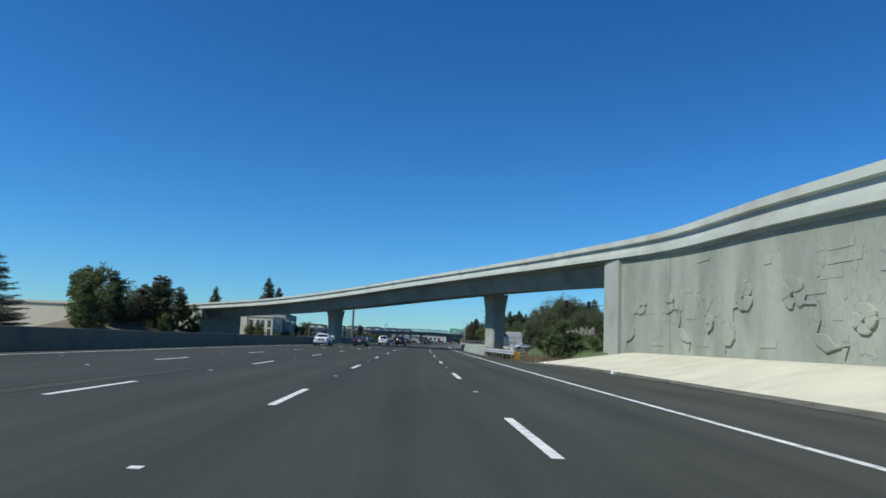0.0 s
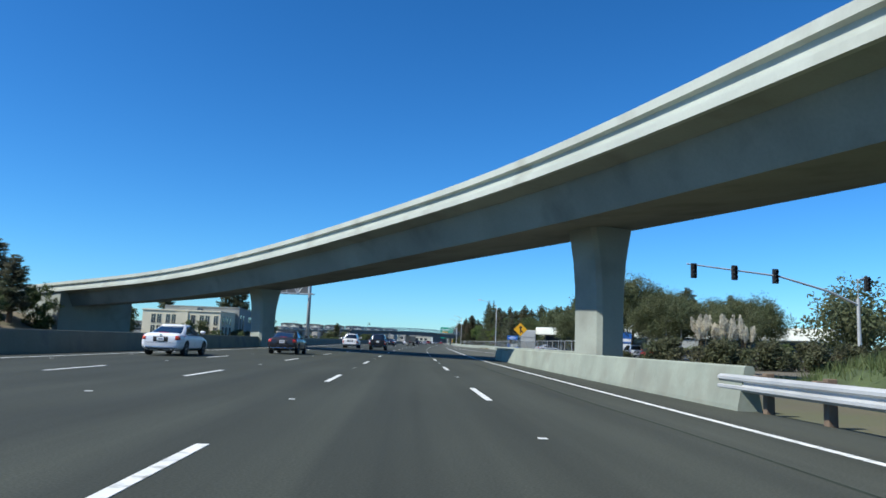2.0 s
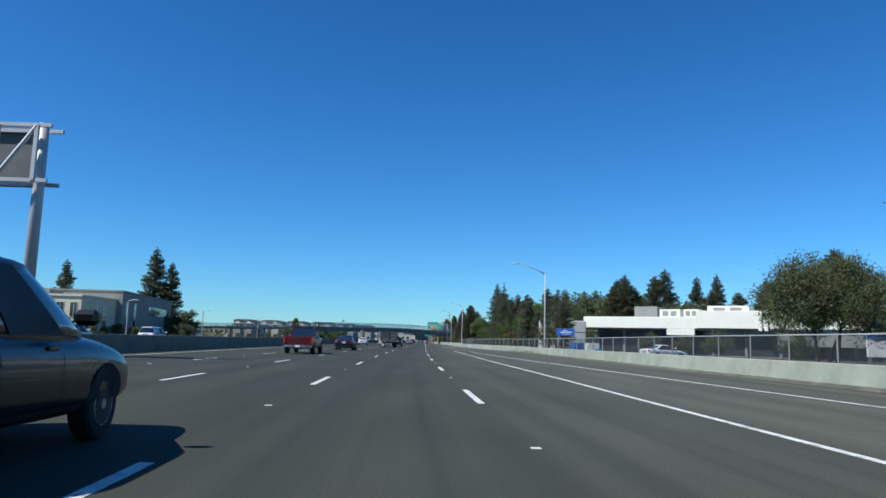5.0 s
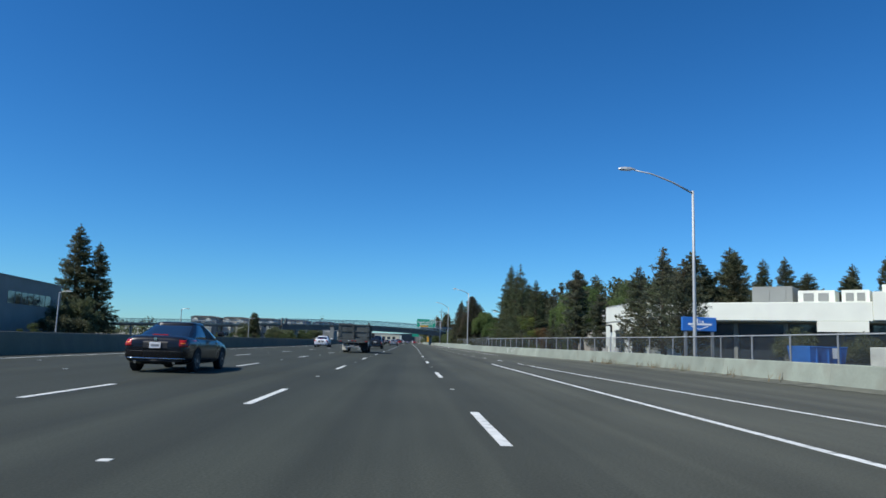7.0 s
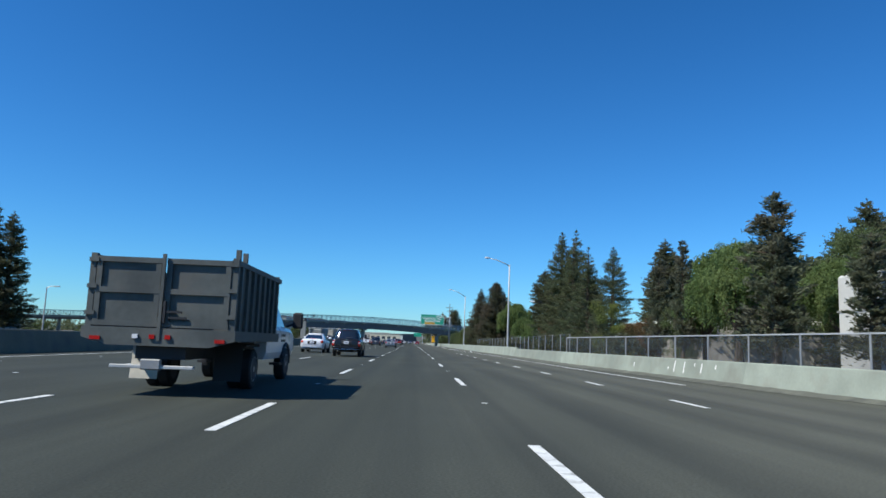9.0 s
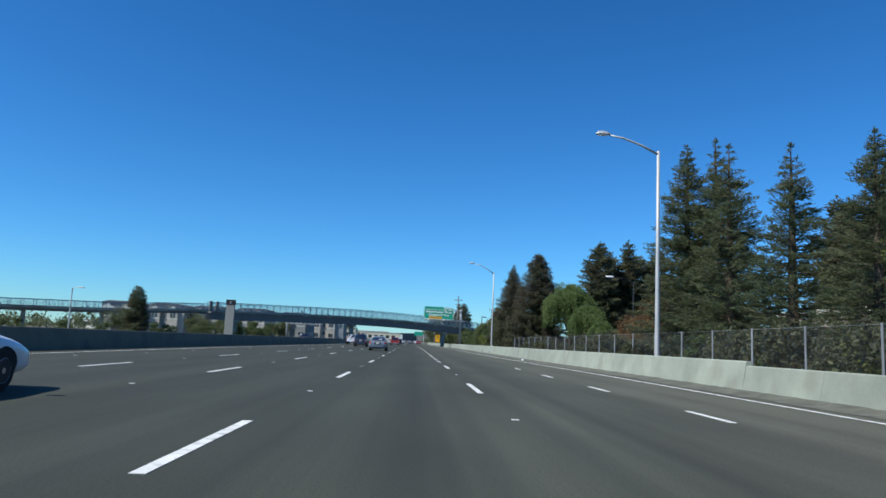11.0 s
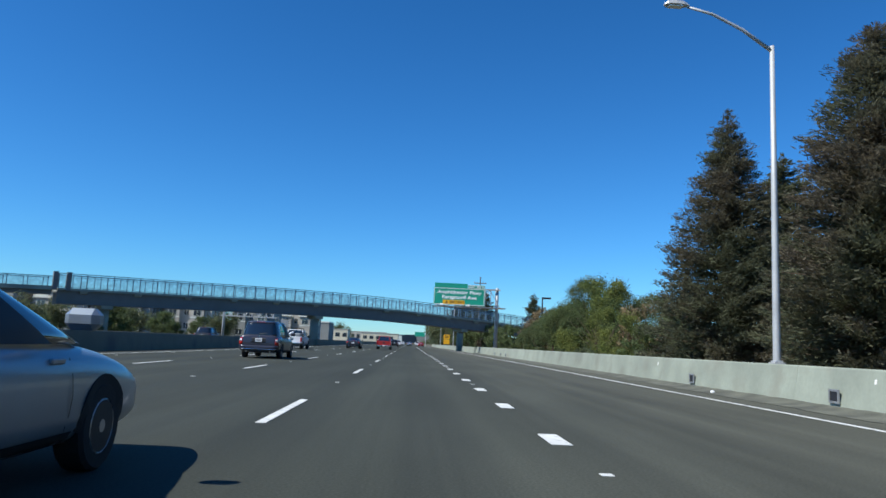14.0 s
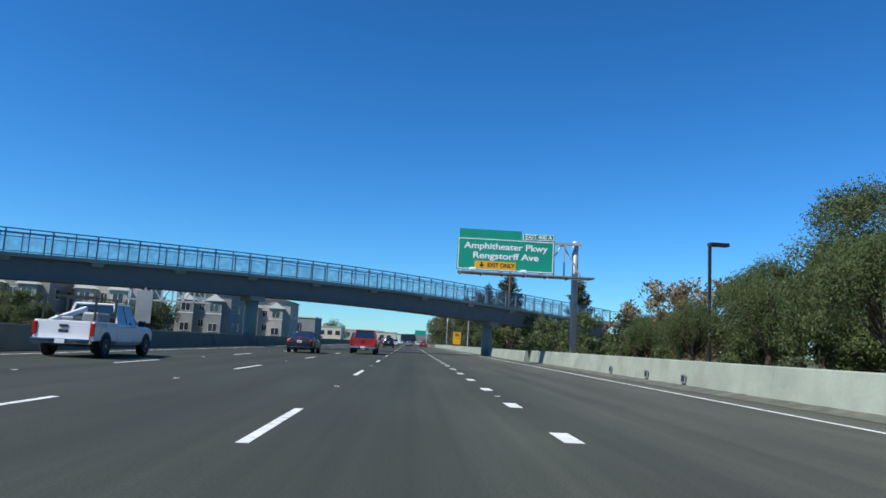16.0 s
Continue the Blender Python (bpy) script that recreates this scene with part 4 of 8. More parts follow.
again(pine, 25.1, 283.0, 1.02, 300, 0.62)
again(pine, 23.8, 255.4, 0.68, 80, 1.2)
pine_b = stand(conifer("pine_tree", PIN, 9.5, 2.9, LEAF_PINE, 32, open_=0.48, droop=-0.2, trunk_bare=0.14, ragged=0.6, leaf=0.15, per=13, shape=0.72, boughs_per=9, thin=0.3), 23.1, 232.8)
again(pine_b, 22.4, 236.5, 0.87, 140, 1.1)
again(pine_b, 23.0, 228.0, 0.84, 260, 1.1)
willow = stand(weeping("willow_tree", "bright green weeping tree behind the fence", 8.4, 3.1, LEAF_WILLOW, 41), 21.2, 357, 0.86)
again(willow, 22.0, 351.0, 0.9, 80)
again(willow, 22.5, 346.5, 0.62, 150)
again(willow, 24.6, 271.5, 1.2, 30)
again(willow, 26.5, 275.5, 1.4, 260)
again(willow, 27.5, 284, 1.05, 130)
again(willow, 29.5, 267, 1.1, 210)
rust = stand(broadleaf("maple_tree", "rust and green maple in autumn leaf", 4.7, 3.4, LEAF_RUST, 51, leaf=0.10, per=36, lumps=20, base=0.25), 25.5, 341)
again(rust, 27, 336.5, 1.3, 60)
again(rust, 30, 345, 1.25, 100)
again(rust, 22.5, 331, 0.82, 130)
again(rust, 22.8, 325.5, 0.7, 190)
again(rust, 24.6, 292, 0.8, 20)
bush = stand(shrub("yellow_shrub", "yellow-green leafy shrub behind the barrier", 4.8, 2.4, LEAF_YELLOW, 81, leaf=0.055, per=62), 17.2, 397)
green = stand(broadleaf("sage_tree", "rounded olive-green tree above the barrier", 8.8, 4.0, LEAF_SAGE, 61, leaf=0.07, per=60, lumps=38, base=0.12), 20.5, 413)
again(green, 22.5, 409.0, 0.85, 100)
again(bush, 18.6, 401.5, 1.6, 40, 1.0)
again(bush, 15.6, 400.5, 0.5, 140, 1.1)
feathery = stand(weeping("pepper_tree", "feathery grey-green drooping tree above the barrier", 5.6, 2.9, LEAF_FEATHER, 44, strands=760, fine=0.6), 16.6, 406.5)
again(feathery, 16.8, 414.5, 0.88, 110)
again(feathery, 16.4, 421.5, 0.72, 200)
again(feathery, 17.2, 430.0, 0.70, 300)
again(green, 23.5, 402, 0.72, 190)
again(green, 18.6, 418.5, 0.68, 240)
again(green, 24, 420, 0.8, 20)
again(green, 32, 268, 1.1, 70)
oak = stand(broadleaf("oak_tree", "wide olive-green tree with a flat crown", 13.5, 9.5, LEAF_OAK, 71, leaf=0.15, per=34, lumps=54, base=0.42, stems=3), 31.5, 155, 0.8)
again(oak, 36.5, 149, 0.78, 110)
again(oak, 28, 170, 0.62, 220)
again(oak, 43, 140, 0.7, 40)
again(oak, 39, 159, 0.8, 160)
again(oak, 44, 153, 0.74, 280)
far_oak = stand(broadleaf("oak_tree", "wide olive-green tree with a flat crown", 13.5, 9.5, LEAF_OAK, 72, leaf=0.36, per=4, lumps=46, base=0.25, stems=3), 62, 150, 0.85)
again(bush, 17.8, 392.5, 0.85, 90)
again(bush, 21.8, 296, 1.25, 40)
again(green, 27.0, 287, 0.66, 310)
again(bush, 17.5, 450, 0.6, 10)
again(bush, 22, 292, 0.75, 150)
tan = stand(shrub("dry_shrub", "tan half-bare shrub in dry leaf", 6.6, 2.3, LEAF_TAN, 82, per=9), 18.6, 428)
again(tan, 20.0, 395, 0.98, 70)
for d, y, s in ((20.5, 434, 1.15), (22, 424, 1.1), (19.4, 431, 1.2), (21, 438, 1.3), (19.8, 441, 1.1), (22.5, 430, 1.3), (18.4, 436, 0.95)):
    again(tan, d, y, s, y * 67)
thicket = stand(shrub("dark_thicket", "dark tangled undergrowth behind the chain-link fence", 2.1, 1.7, LEAF_DARK, 88, leaf=0.1, per=12), 17.0, 357)
sage = stand(shrub("olive_shrub", "olive-green scrub behind the barrier", 4.4, 2.6, LEAF_SAGE, 83), 16.8, 446)
for d, y, s in ((15.8, 453, 0.9), (16.4, 462, 1.0), (17.0, 473, 1.25), (16.2, 487, 1.5), (18.5, 480, 1.3), (17.5, 412, 0.75), (16.6, 402, 0.7), (16.3, 424, 0.62), (16.0, 431, 0.6), (15.4, 438, 0.5), (15.2, 414, 0.45), (18.6, 441, 0.95),
                (15.2, 504, 1.2), (16.0, 520, 1.3), (16.5, 540, 1.3), (15.5, 565, 1.4), (16.5, 590, 1.5), (19, 384, 0.8), (17.6, 387, 0.7), (18, 300, 0.5), (18, 309, 0.5)):
    again(sage, d, y, s, y * 41)
low = stand(shrub("low_shrub", "low dark green shrub", 1.1, 1.0, LEAF_OAK, 84, leaf=0.08), 14.6, 372)
for d, y, s in ((14.2, 366, 0.7), (14.4, 378, 1.0), (14.0, 384, 0.8), (14.5, 391, 1.1), (14.3, 399, 0.9), (14.4, 408, 1.0), (14.2, 419, 0.8)):
    again(low, d, y, s, y * 17)

euc_far = stand(broadleaf("broad_tree", "round olive tree behind the low white building", 8.8, 4.4, LEAF_OAK, 93, leaf=0.26, per=6, lumps=30, base=0.12), 84, 316, 1.2)
# row of trees far behind the low white building, and on the skyline
for d, y, s, k in ((70, 241, 1.2, 0), (75, 304, 1.05, 0), (79, 298, 1.0, 0), (70, 325, 1.42, 1), (58, 330, 1.25, 1), (61, 338, 1.3, 1), (66, 345, 1.2, 1), (64, 252, 0.9, 0), (86, 290, 0.95, 2), (80, 280, 1.0, 2), (52, 345, 1.1, 1), (45, 340, 1.1, 1), (46, 320, 0.9, 3), (53, 318, 0.9, 3), (60, 306, 0.7, 3), (90, 310, 0.8, 3), (95, 265, 0.8, 3), (40, 330, 0.95, 1), (36, 318, 1.0, 1)):
    again((redwood, redwood_b, pine, far_oak)[k], d, y, s if k != 3 else s * 0.8, y * 29 + d, 1.15 if k != 3 else 1.0)
for d, y, s in ((58, 312, 1.35), (64, 318, 1.3), (50, 306, 1.2), (70, 312, 1.25), (44, 312, 1.1), (55, 325, 1.4), (76, 320, 1.3)):
    again(euc_far, d, y, s, y * 17)
for k, (x, y, s) in enumerate(((28, 300, 1.1), (33, 306, 1.25), (41, 302, 1.2), (48, 309, 1.3), (56, 305, 1.15), (64, 302, 1.05), (72, 306, 1.2), (80, 300, 1.0), (88, 298, 1.1), (96, 292, 1.0), (36, 322, 1.5), (50, 328, 1.5), (66, 326, 1.4), (84, 322, 1.3), (100, 306, 1.1))):
    again(euc_far if k % 3 else far_oak, x - road_x(y, 0), y, s if k % 3 else s * 0.62, k * 61)
for x, y, s in ((38.0, 238.5, 0.34), (29.5, 246.0, 0.3), (47.0, 231.5, 0.34), (33.5, 241.5, 0.26)):
    again(far_oak, x - road_x(y, 0), y, s, y * 77)
for x, y, h in ((46.5, 297, 18.6), (73, 341, 21.5), (82, 348, 23), (94, 340, 21), (85, 314, 19.5), (39.5, 298, 18.6), (36.8, 298.5, 15.6), (42.2, 299, 15.8), (93, 300, 21.5), (88, 306, 16)):
    again(redwood_b if y > 300 else redwood, x - road_x(y, 0), y, h / 15.2, y * 11, 0.85)
# past the footbridge, on the right
for d, y, s, k in ((20, 520, 1.0, 0), (17, 548, 0.9, 0), (22, 575, 1.1, 1), (19, 610, 1.1, 0), (20, 650, 1.3, 3), (24, 700, 1.3, 3), (30, 505, 0.85, 1), (20, 760, 1.4, 3)):
    again((redwood, redwood_b, pine, far_oak)[k], d, y, s, y * 31, 1.1)

# across the freeway
for d, y, s in ((-44.5, 124.5, 0.86), (-43.5, 132, 0.72), (-44, 117, 0.66), (-47.5, 134.5, 0.92), (-46, 110, 0.8)):
    again(pine, d, y, s, y * 19, 1.5, z=1.6)
for d, y, s in ((-48, 116, 0.62), (-50, 122, 0.7), (-48, 126, 0.4)):
    again(far_oak, d, y, s, y * 23, 1.0, z=0.6)
euc = stand(broadleaf("eucalyptus_tree", "grey-green round-headed tree across the freeway", 8.6, 3.9, LEAF_SAGE, 91, leaf=0.2, per=16, lumps=24, base=0.1), -46.5, 104, 1.0, 0, 0.5)
again(euc, -50, 112, 1.15, 90, z=0.6)
again(euc, -43.5, 128.0, 0.5, 30, z=0.8)
again(euc, -42.5, 136.0, 0.62, 70, z=0.6)
again(euc, -41.8, 121.5, 0.42, 170, z=0.2)
again(cedar, -50, 84.5, 0.62, 33, 1.6)
again(cedar_b, -54, 80, 0.7, 133, 1.6)
stand(conifer("cypress_tree", "single narrow dark cypress across the freeway", 5.9, 1.75, LEAF_DARK, 95, ragged=0.15, leaf=0.15, per=20, boughs_per=9, step=0.7, shape=0.5, trunk_bare=0.03), -56.4 - road_x(390, 0), 390, 1.4)
for d, y, s in ((-106 - road_x(383), 383, 1.95), (-100.5 - road_x(383), 384, 1.64), (-127.5 - road_x(363), 363, 1.5)):
    again(redwood_b, d, y, s, y * 13, 0.9)
stand(redwood, 31.2, 381, 1.5)
stand(redwood_b, 36.6, 384, 1.52)
stand(willow, 21.2, 357, 1.14)
for d, y, s, k in ((-60, 300, 0.5, 3), (-66, 320, 0.5, 3), (-48, 395, 0.42, 3), (-44, 425, 0.4, 3), (-47, 440, 0.42, 3), (-45, 455, 0.45, 3), (-50, 475, 0.5, 3), (-40, 500, 0.55, 3), (-46, 520, 0.6, 3), (-38, 560, 0.5, 3), (-70, 520, 0.7, 3), (-44, 640, 0.7, 3), (-60, 700, 0.9, 3), (-52, 900, 1.2, 3), (-30, 1100, 0.9, 3), (40, 1000, 1.1, 3)):
    again(far_oak, d, y, s, y * 7)
for y in steps(382, 470, 3.4):
    again(sage, -37.5 - (y % 3), y, 0.42 + 0.12 * math.sin(y), y * 41)
for y in steps(436, 486, 5.0):
    again(sage, -39.0 - (y % 4), y, 0.85 + 0.2 * math.sin(y), y * 41)
for y in steps(296, 380, 4.2):
    again(sage, -38.5 - (y % 3), y, 0.34 + 0.1 * math.sin(y), y * 41)
for y in steps(176, 262, 5.0):
    again(sage, -40 - (y % 4), y, 0.36 + 0.1 * math.sin(y * 2), y * 41)

# dark undergrowth behind the far fence
for k, y in enumerate(steps(274, 354, 2.6)):
    again(thicket, 16.4 + 2.2 * math.sin(k * 2.3), y, 0.8 + 0.25 * math.sin(k * 1.7), k * 77)
# trees round the office across the freeway
again(euc_far, -83 - road_x(227), 227, 0.72, 40)
again(euc, -75 - road_x(207), 207, 0.78, 70)
again(euc, -70.5 - road_x(236), 236, 0.5, 150)
for k, (x, y, q) in enumerate(((-63.5, 252, 0.55), (-63, 256, 0.7), (-62.5, 262, 0.6), (-63.5, 284, 0.75), (-64, 290, 0.9), (-64.5, 296, 0.8), (-66, 301, 1.2), (-70, 245, 0.8), (-74, 245.5, 0.6))):
    again(euc_far if k > 5 else thicket, x - road_x(y), y, q * (0.55 if k > 5 else 1.7), k * 47)
# scrub on the near bank, under the flyover
for d, y, s in ((13.4, 52.5, 0.55), (14.2, 56, 0.62), (16.0, 60, 0.6), (12.2, 55, 0.3), (17.5, 66, 0.55), (12.0, 50.5, 0.28), (14.8, 50.8, 0.5), (16, 53, 0.62)):
    again(sage, d, y, s * 0.72, y * 41, z=0.3)
stand(conifer("young_eucalyptus", "thin pale young tree on the weedy bank", 3.4, 0.72, LEAF_WILLOW, 97, open_=0.2, droop=0.35, trunk_bare=0.10, ragged=0.6, leaf=0.15, per=9, shape=0.3, thin=0.34, lift=0.6), 11.4 - road_x(56, 0), 56, 1.12, 0, 1.75)
again(sage, 12.4, 51.3, 0.62, 77, z=0.3)
again(sage, 11.9, 52.8, 0.5, 177, z=0.3)
again(bush, 44.5, 113, 0.8, 20)
again(sage, 36, 118, 0.5, 50)


def pampas(seed):
    """A clump of arching blades with upright feathery plumes."""
    g, q = random.Random(seed), np.random.default_rng(seed)
    t = thing("pampas_grass", "pampas grass with pale feathery plumes", "grass clump", group="pampas clumps")
    at, way = [], []
    for k in range(120):
        an, L = g.uniform(0, math.tau), g.uniform(0.6, 1.5)
        for u in (0.2, 0.45, 0.7, 0.95):
            at.append((math.cos(an) * L * u, math.sin(an) * L * u, 2.3 * u * (1.25 - 0.6 * u)))
            way.append((math.cos(an), math.sin(an), 1.6 - 2.2 * u))
    P, D = np.asarray(at), np.asarray(way)
    a = D / np.linalg.norm(D, axis=1)[:, None]
    b = np.cross(a, q.normal(0, 1, P.shape))
    V = np.stack([P - a * 0.42, P + b * 0.012, P + a * 0.42, P - b * 0.012], 1).reshape(-1, 3)
    ob = new("blade_clump", quads("blade_clump", V, LEAF_SAGE))
    ob.parent = t
    for k in range(15):
        an, L, h = g.uniform(0, math.tau), g.uniform(0.1, 1.15), g.uniform(3.2, 4.3)
        base, tip = Vector((math.cos(an) * L * 0.4, math.sin(an) * L * 0.4, 0)), Vector((math.cos(an) * L, math.sin(an) * L, h))
        stalk = part("stalk", tube([base, tip], [0.014, 0.008], 4), LEAF_TAN, t)
        n = 260
        f = q.uniform(0, 1, (n, 1)) ** 0.8
        axis = np.asarray((tip - base).normalized())
        P = np.asarray(tip) - axis * (f * 1.15) + q.normal(0, 1, (n, 3)) * (0.03 + 0.075 * np.sin(np.pi * np.clip(f, 0.05, 0.95)))
        a = axis + q.normal(0, 0.35, (n, 3))
        a /= np.linalg.norm(a, axis=1)[:, None]
        b = np.cross(a, q.normal(0, 1, (n, 3)))
        V = np.stack([P - a * 0.11, P + b * 0.012, P + a * 0.11, P - b * 0.012], 1).reshape(-1, 3)
        ob = new("plume", quads("plume", V, LEAF_PLUME))
        ob.parent = stalk
    return t


for k, (d, y) in enumerate(((24.6, 107.5), (26.3, 108.0), (28.0, 108.6))):
    stand(pampas(98 + k), d, y)
hedge_dark = stand(shrub("dark_hedge", "clipped dark hedge by the side street", 1.9, 2.4, LEAF_DARK, 99, lumps=26), 21, 104)
for d, y in ((24.5, 104.5), (28, 105), (31.5, 105.5), (35, 106), (19, 110), (38.5, 107)):
    again(hedge_dark, d, y, 0.5 if y == 110 else 1.0, y * 77)


# ---- weeds and dry grass ----
def tuft(points, height, material, seed):
    g = np.random.default_rng(seed)
    P = np.repeat(np.asarray(points, float), 9, axis=0)
    n = len(P)
    P[:, :2] += g.normal(0, 0.18, (n, 2))
    a = g.uniform(0, math.tau, n)
    w = np.stack([np.cos(a), np.sin(a), np.zeros(n)], 1) * 0.018
    lean = np.stack([g.normal(0, 0.3, n), g.normal(0, 0.3, n), np.ones(n)], 1) * (height * g.uniform(0.4, 1.2, (n, 1)))
    V = np.stack([P - w, P + w, P + lean], 1).reshape(-1, 3)
    me = bpy.data.meshes.new("dry_grass")
    me.from_pydata(V.tolist(), [], np.arange(3 * n).reshape(-1, 3).tolist())
    me.materials.append(material)
    return me


g = random.Random(8)
pts = [(road_x(y, d), y, 0.0) for d, y in [(g.uniform(8.9, 12.5), g.uniform(44.5, 62)) for _ in range(260)] + [(ramp(RIGHT_BAR, y) + g.uniform(0.35, 1.6), y) for y in [g.uniform(120, 440) for _ in range(900)]]
       + [(ramp(RIGHT_BAR, y) - g.uniform(0.32, 0.42), y) for y in [g.uniform(200, 225) for _ in range(26)]]]
tagged(new("dry_grass", tuft(pts, 0.45, LEAF_TAN, 3)), "dry straw-coloured roadside grass", "grass", kind="stuff")
pts = [(x, y, mound(14.5, 62, 9.5, 19, 2.2)(x, y) - 0.05) for x, y in [(g.uniform(6.5, 20), g.uniform(50, 82)) for _ in range(2600)]]
tagged(new("bank_grass", tuft(pts, 0.4, LEAF_SAGE, 4)), "green weeds on the bank", "grass", kind="stuff")


# ---- guardrail, posts and small signs by the bank ----
def guardrail():
    t = thing("guardrail", "dented galvanised steel guardrail on wooden blocks", "guardrail")
    f = lambda y: road_x(y, ramp([(50, 9.0), (56, 8.75), (64, 8.45)], y))
    prof = [(0.0, 0.36), (-0.07, 0.41), (-0.07, 0.46), (0.0, 0.50), (0.0, 0.54), (-0.07, 0.58), (-0.07, 0.63), (0.0, 0.68), (0.02, 0.68), (0.02, 0.36)]
    part("rail_beam", loft([[(f(y) + u, y, z) for u, z in prof] for y in steps(51.2, 66.6, 1.0)]), STEEL, t)
    part("rail_end", loft([[(f(51.2) + u - o, y, z) for u, z in prof] for y, o in ((51.2, 0.0), (50.9, -0.12), (50.7, -0.35), (50.75, -0.6))]), STEEL, t)
    for y in steps(51.8, 65.2, 1.9):
        part("post_block", boxes((f(y) + 0.02, f(y) + 0.20, y - 0.08, y + 0.08, 0.36, 0.70), bevel=0.01), WOOD, t)
        part("post", boxes((f(y) + 0.20, f(y) + 0.36, y - 0.08, y + 0.08, -0.2, 0.74), bevel=0.01), WOOD, t)
    return t


WOOD = mat("weathered_wood", (0.17, 0.12, 0.08), 0.9, spread=0.3, fine=25, coarse=3, stretch=(1, 1, 0.2), bump=0.4, bump_size=0.005)
guardrail()


def diagonal_panel():
    t = thing("object_marker", "yellow and black striped marker panel at the guardrail end", "sign", pose(road_x(50.2, 9.2), 50.2, 0) @ Matrix.Diagonal((0.78, 1, 0.72, 1)))
    part("panel", boxes((-0.24, 0.24, -0.012, 0.012, 0.12, 0.92), bevel=0.006), SIGN_YELLOW, t)
    for k in range(4):
        z = 0.02 + 0.27 * k
        pts = [(-0.24, z), (0.24, z + 0.30), (0.24, z + 0.43), (-0.24, z + 0.13)]
        pts = [(x, min(max(zz, 0.12), 0.92)) for x, zz in pts]
        bm = bmesh.new()
        bm.faces.new([bm.verts.new((x, -0.016, zz)) for x, zz in pts])
        part("stripe", bm, SIGN_BLACK, t)
    part("post", boxes((-0.04, 0.04, 0.015, 0.07, -0.2, 0.9)), STEEL_DULL, t)


diagonal_panel()
t = thing("marker_post", "thin white flexible roadside post", "post", pose(road_x(55.2, 9.5), 55.2, 0.1))
part("blade", boxes((-0.06, 0.06, -0.012, 0.012, -0.3, 0.98), bevel=0.008), SIGN_WHITE, t)
part("reflector", boxes((-0.035, 0.035, -0.017, -0.012, 0.76, 0.88)), STEEL_DULL, t)


def merge_sign():
    t = thing("merge_sign", "yellow diamond merge sign on a steel post", "sign", pose(road_x(136, 14.4), 136, 0))
    part("post", boxes((-0.04, 0.04, 0.02, 0.10, -0.2, 3.5)), STEEL_DULL, t)
    bm = boxes((-0.56, 0.56, -0.012, 0.012, -0.56, 0.56), bevel=0.01)
    bmesh.ops.rotate(bm, verts=bm.verts, matrix=Matrix.Rotation(math.radians(45), 3, 'Y'))
    bmesh.ops.translate(bm, verts=bm.verts, vec=(0, 0, 2.95))
    plate = part("plate", bm, SIGN_YELLOW, t)
    part("arrow", boxes((-0.06, 0.06, -0.02, -0.013, 2.5, 3.15)), SIGN_BLACK, plate)
    bm = bmesh.new()
    bm.faces.new([bm.verts.new(p) for p in ((-0.2, -0.019, 3.12), (0.2, -0.019, 3.12), (0, -0.019, 3.42))])
    part("arrow_head", bm, SIGN_BLACK, plate)
    bm = bmesh.new()
    bm.faces.new([bm.verts.new(p) for p in ((0.05, -0.019, 2.80), (0.26, -0.019, 2.5), (0.34, -0.019, 2.58), (0.05, -0.019, 2.97))])
    part("merge_stroke", bm, SIGN_BLACK, plate)


merge_sign()


def traffic_signals():
    t = thing("signal_mast", "grey steel mast arm with black traffic signals", "traffic signal")
    part("pole", tube([(28.5, 108.5, -0.2), (28.5, 108.5, 5.8)], [0.17, 0.12], 10), STEEL, t)
    part("arm", tube([(28.5, 108.5, 5.3), (26.0, 108.3, 6.3), (22.0, 108.0, 7.3), (14.6, 107.2, 7.9)], [0.10, 0.09, 0.075, 0.05], 8), STEEL, t)
    LENS = mat("signal_lens", (0.05, 0.012, 0.01), 0.3, spread=0.1, bump=0.0)
    for x, y, z in ((15.1, 107.1, 7.0), (18.4, 107.5, 7.0), (21.8, 108.0, 6.9), (29.2, 108.4, 6.6)):
        head = part("signal_head", boxes((x - 0.22, x + 0.22, y - 0.12, y + 0.12, z - 0.2, z + 0.95), bevel=0.03), SIGN_BLACK, t)
        for k in range(3):
            part("visor", tube([(x, y - 0.12, z + 0.02 + 0.33 * k), (x, y - 0.36, z + 0.02 + 0.33 * k)], [0.14, 0.14], 8, caps=False), SIGN_BLACK, head)
            part("lens", tube([(x, y - 0.12, z + 0.02 + 0.33 * k), (x, y - 0.13, z + 0.02 + 0.33 * k)], [0.12, 0.12], 8), LENS, head)
    part("signal_bracket", tube([(28.5, 108.5, 5.8), (28.5, 108.45, 7.3), (29.2, 108.4, 7.5)], [0.05, 0.05, 0.04], 6), STEEL, t)


traffic_signals()


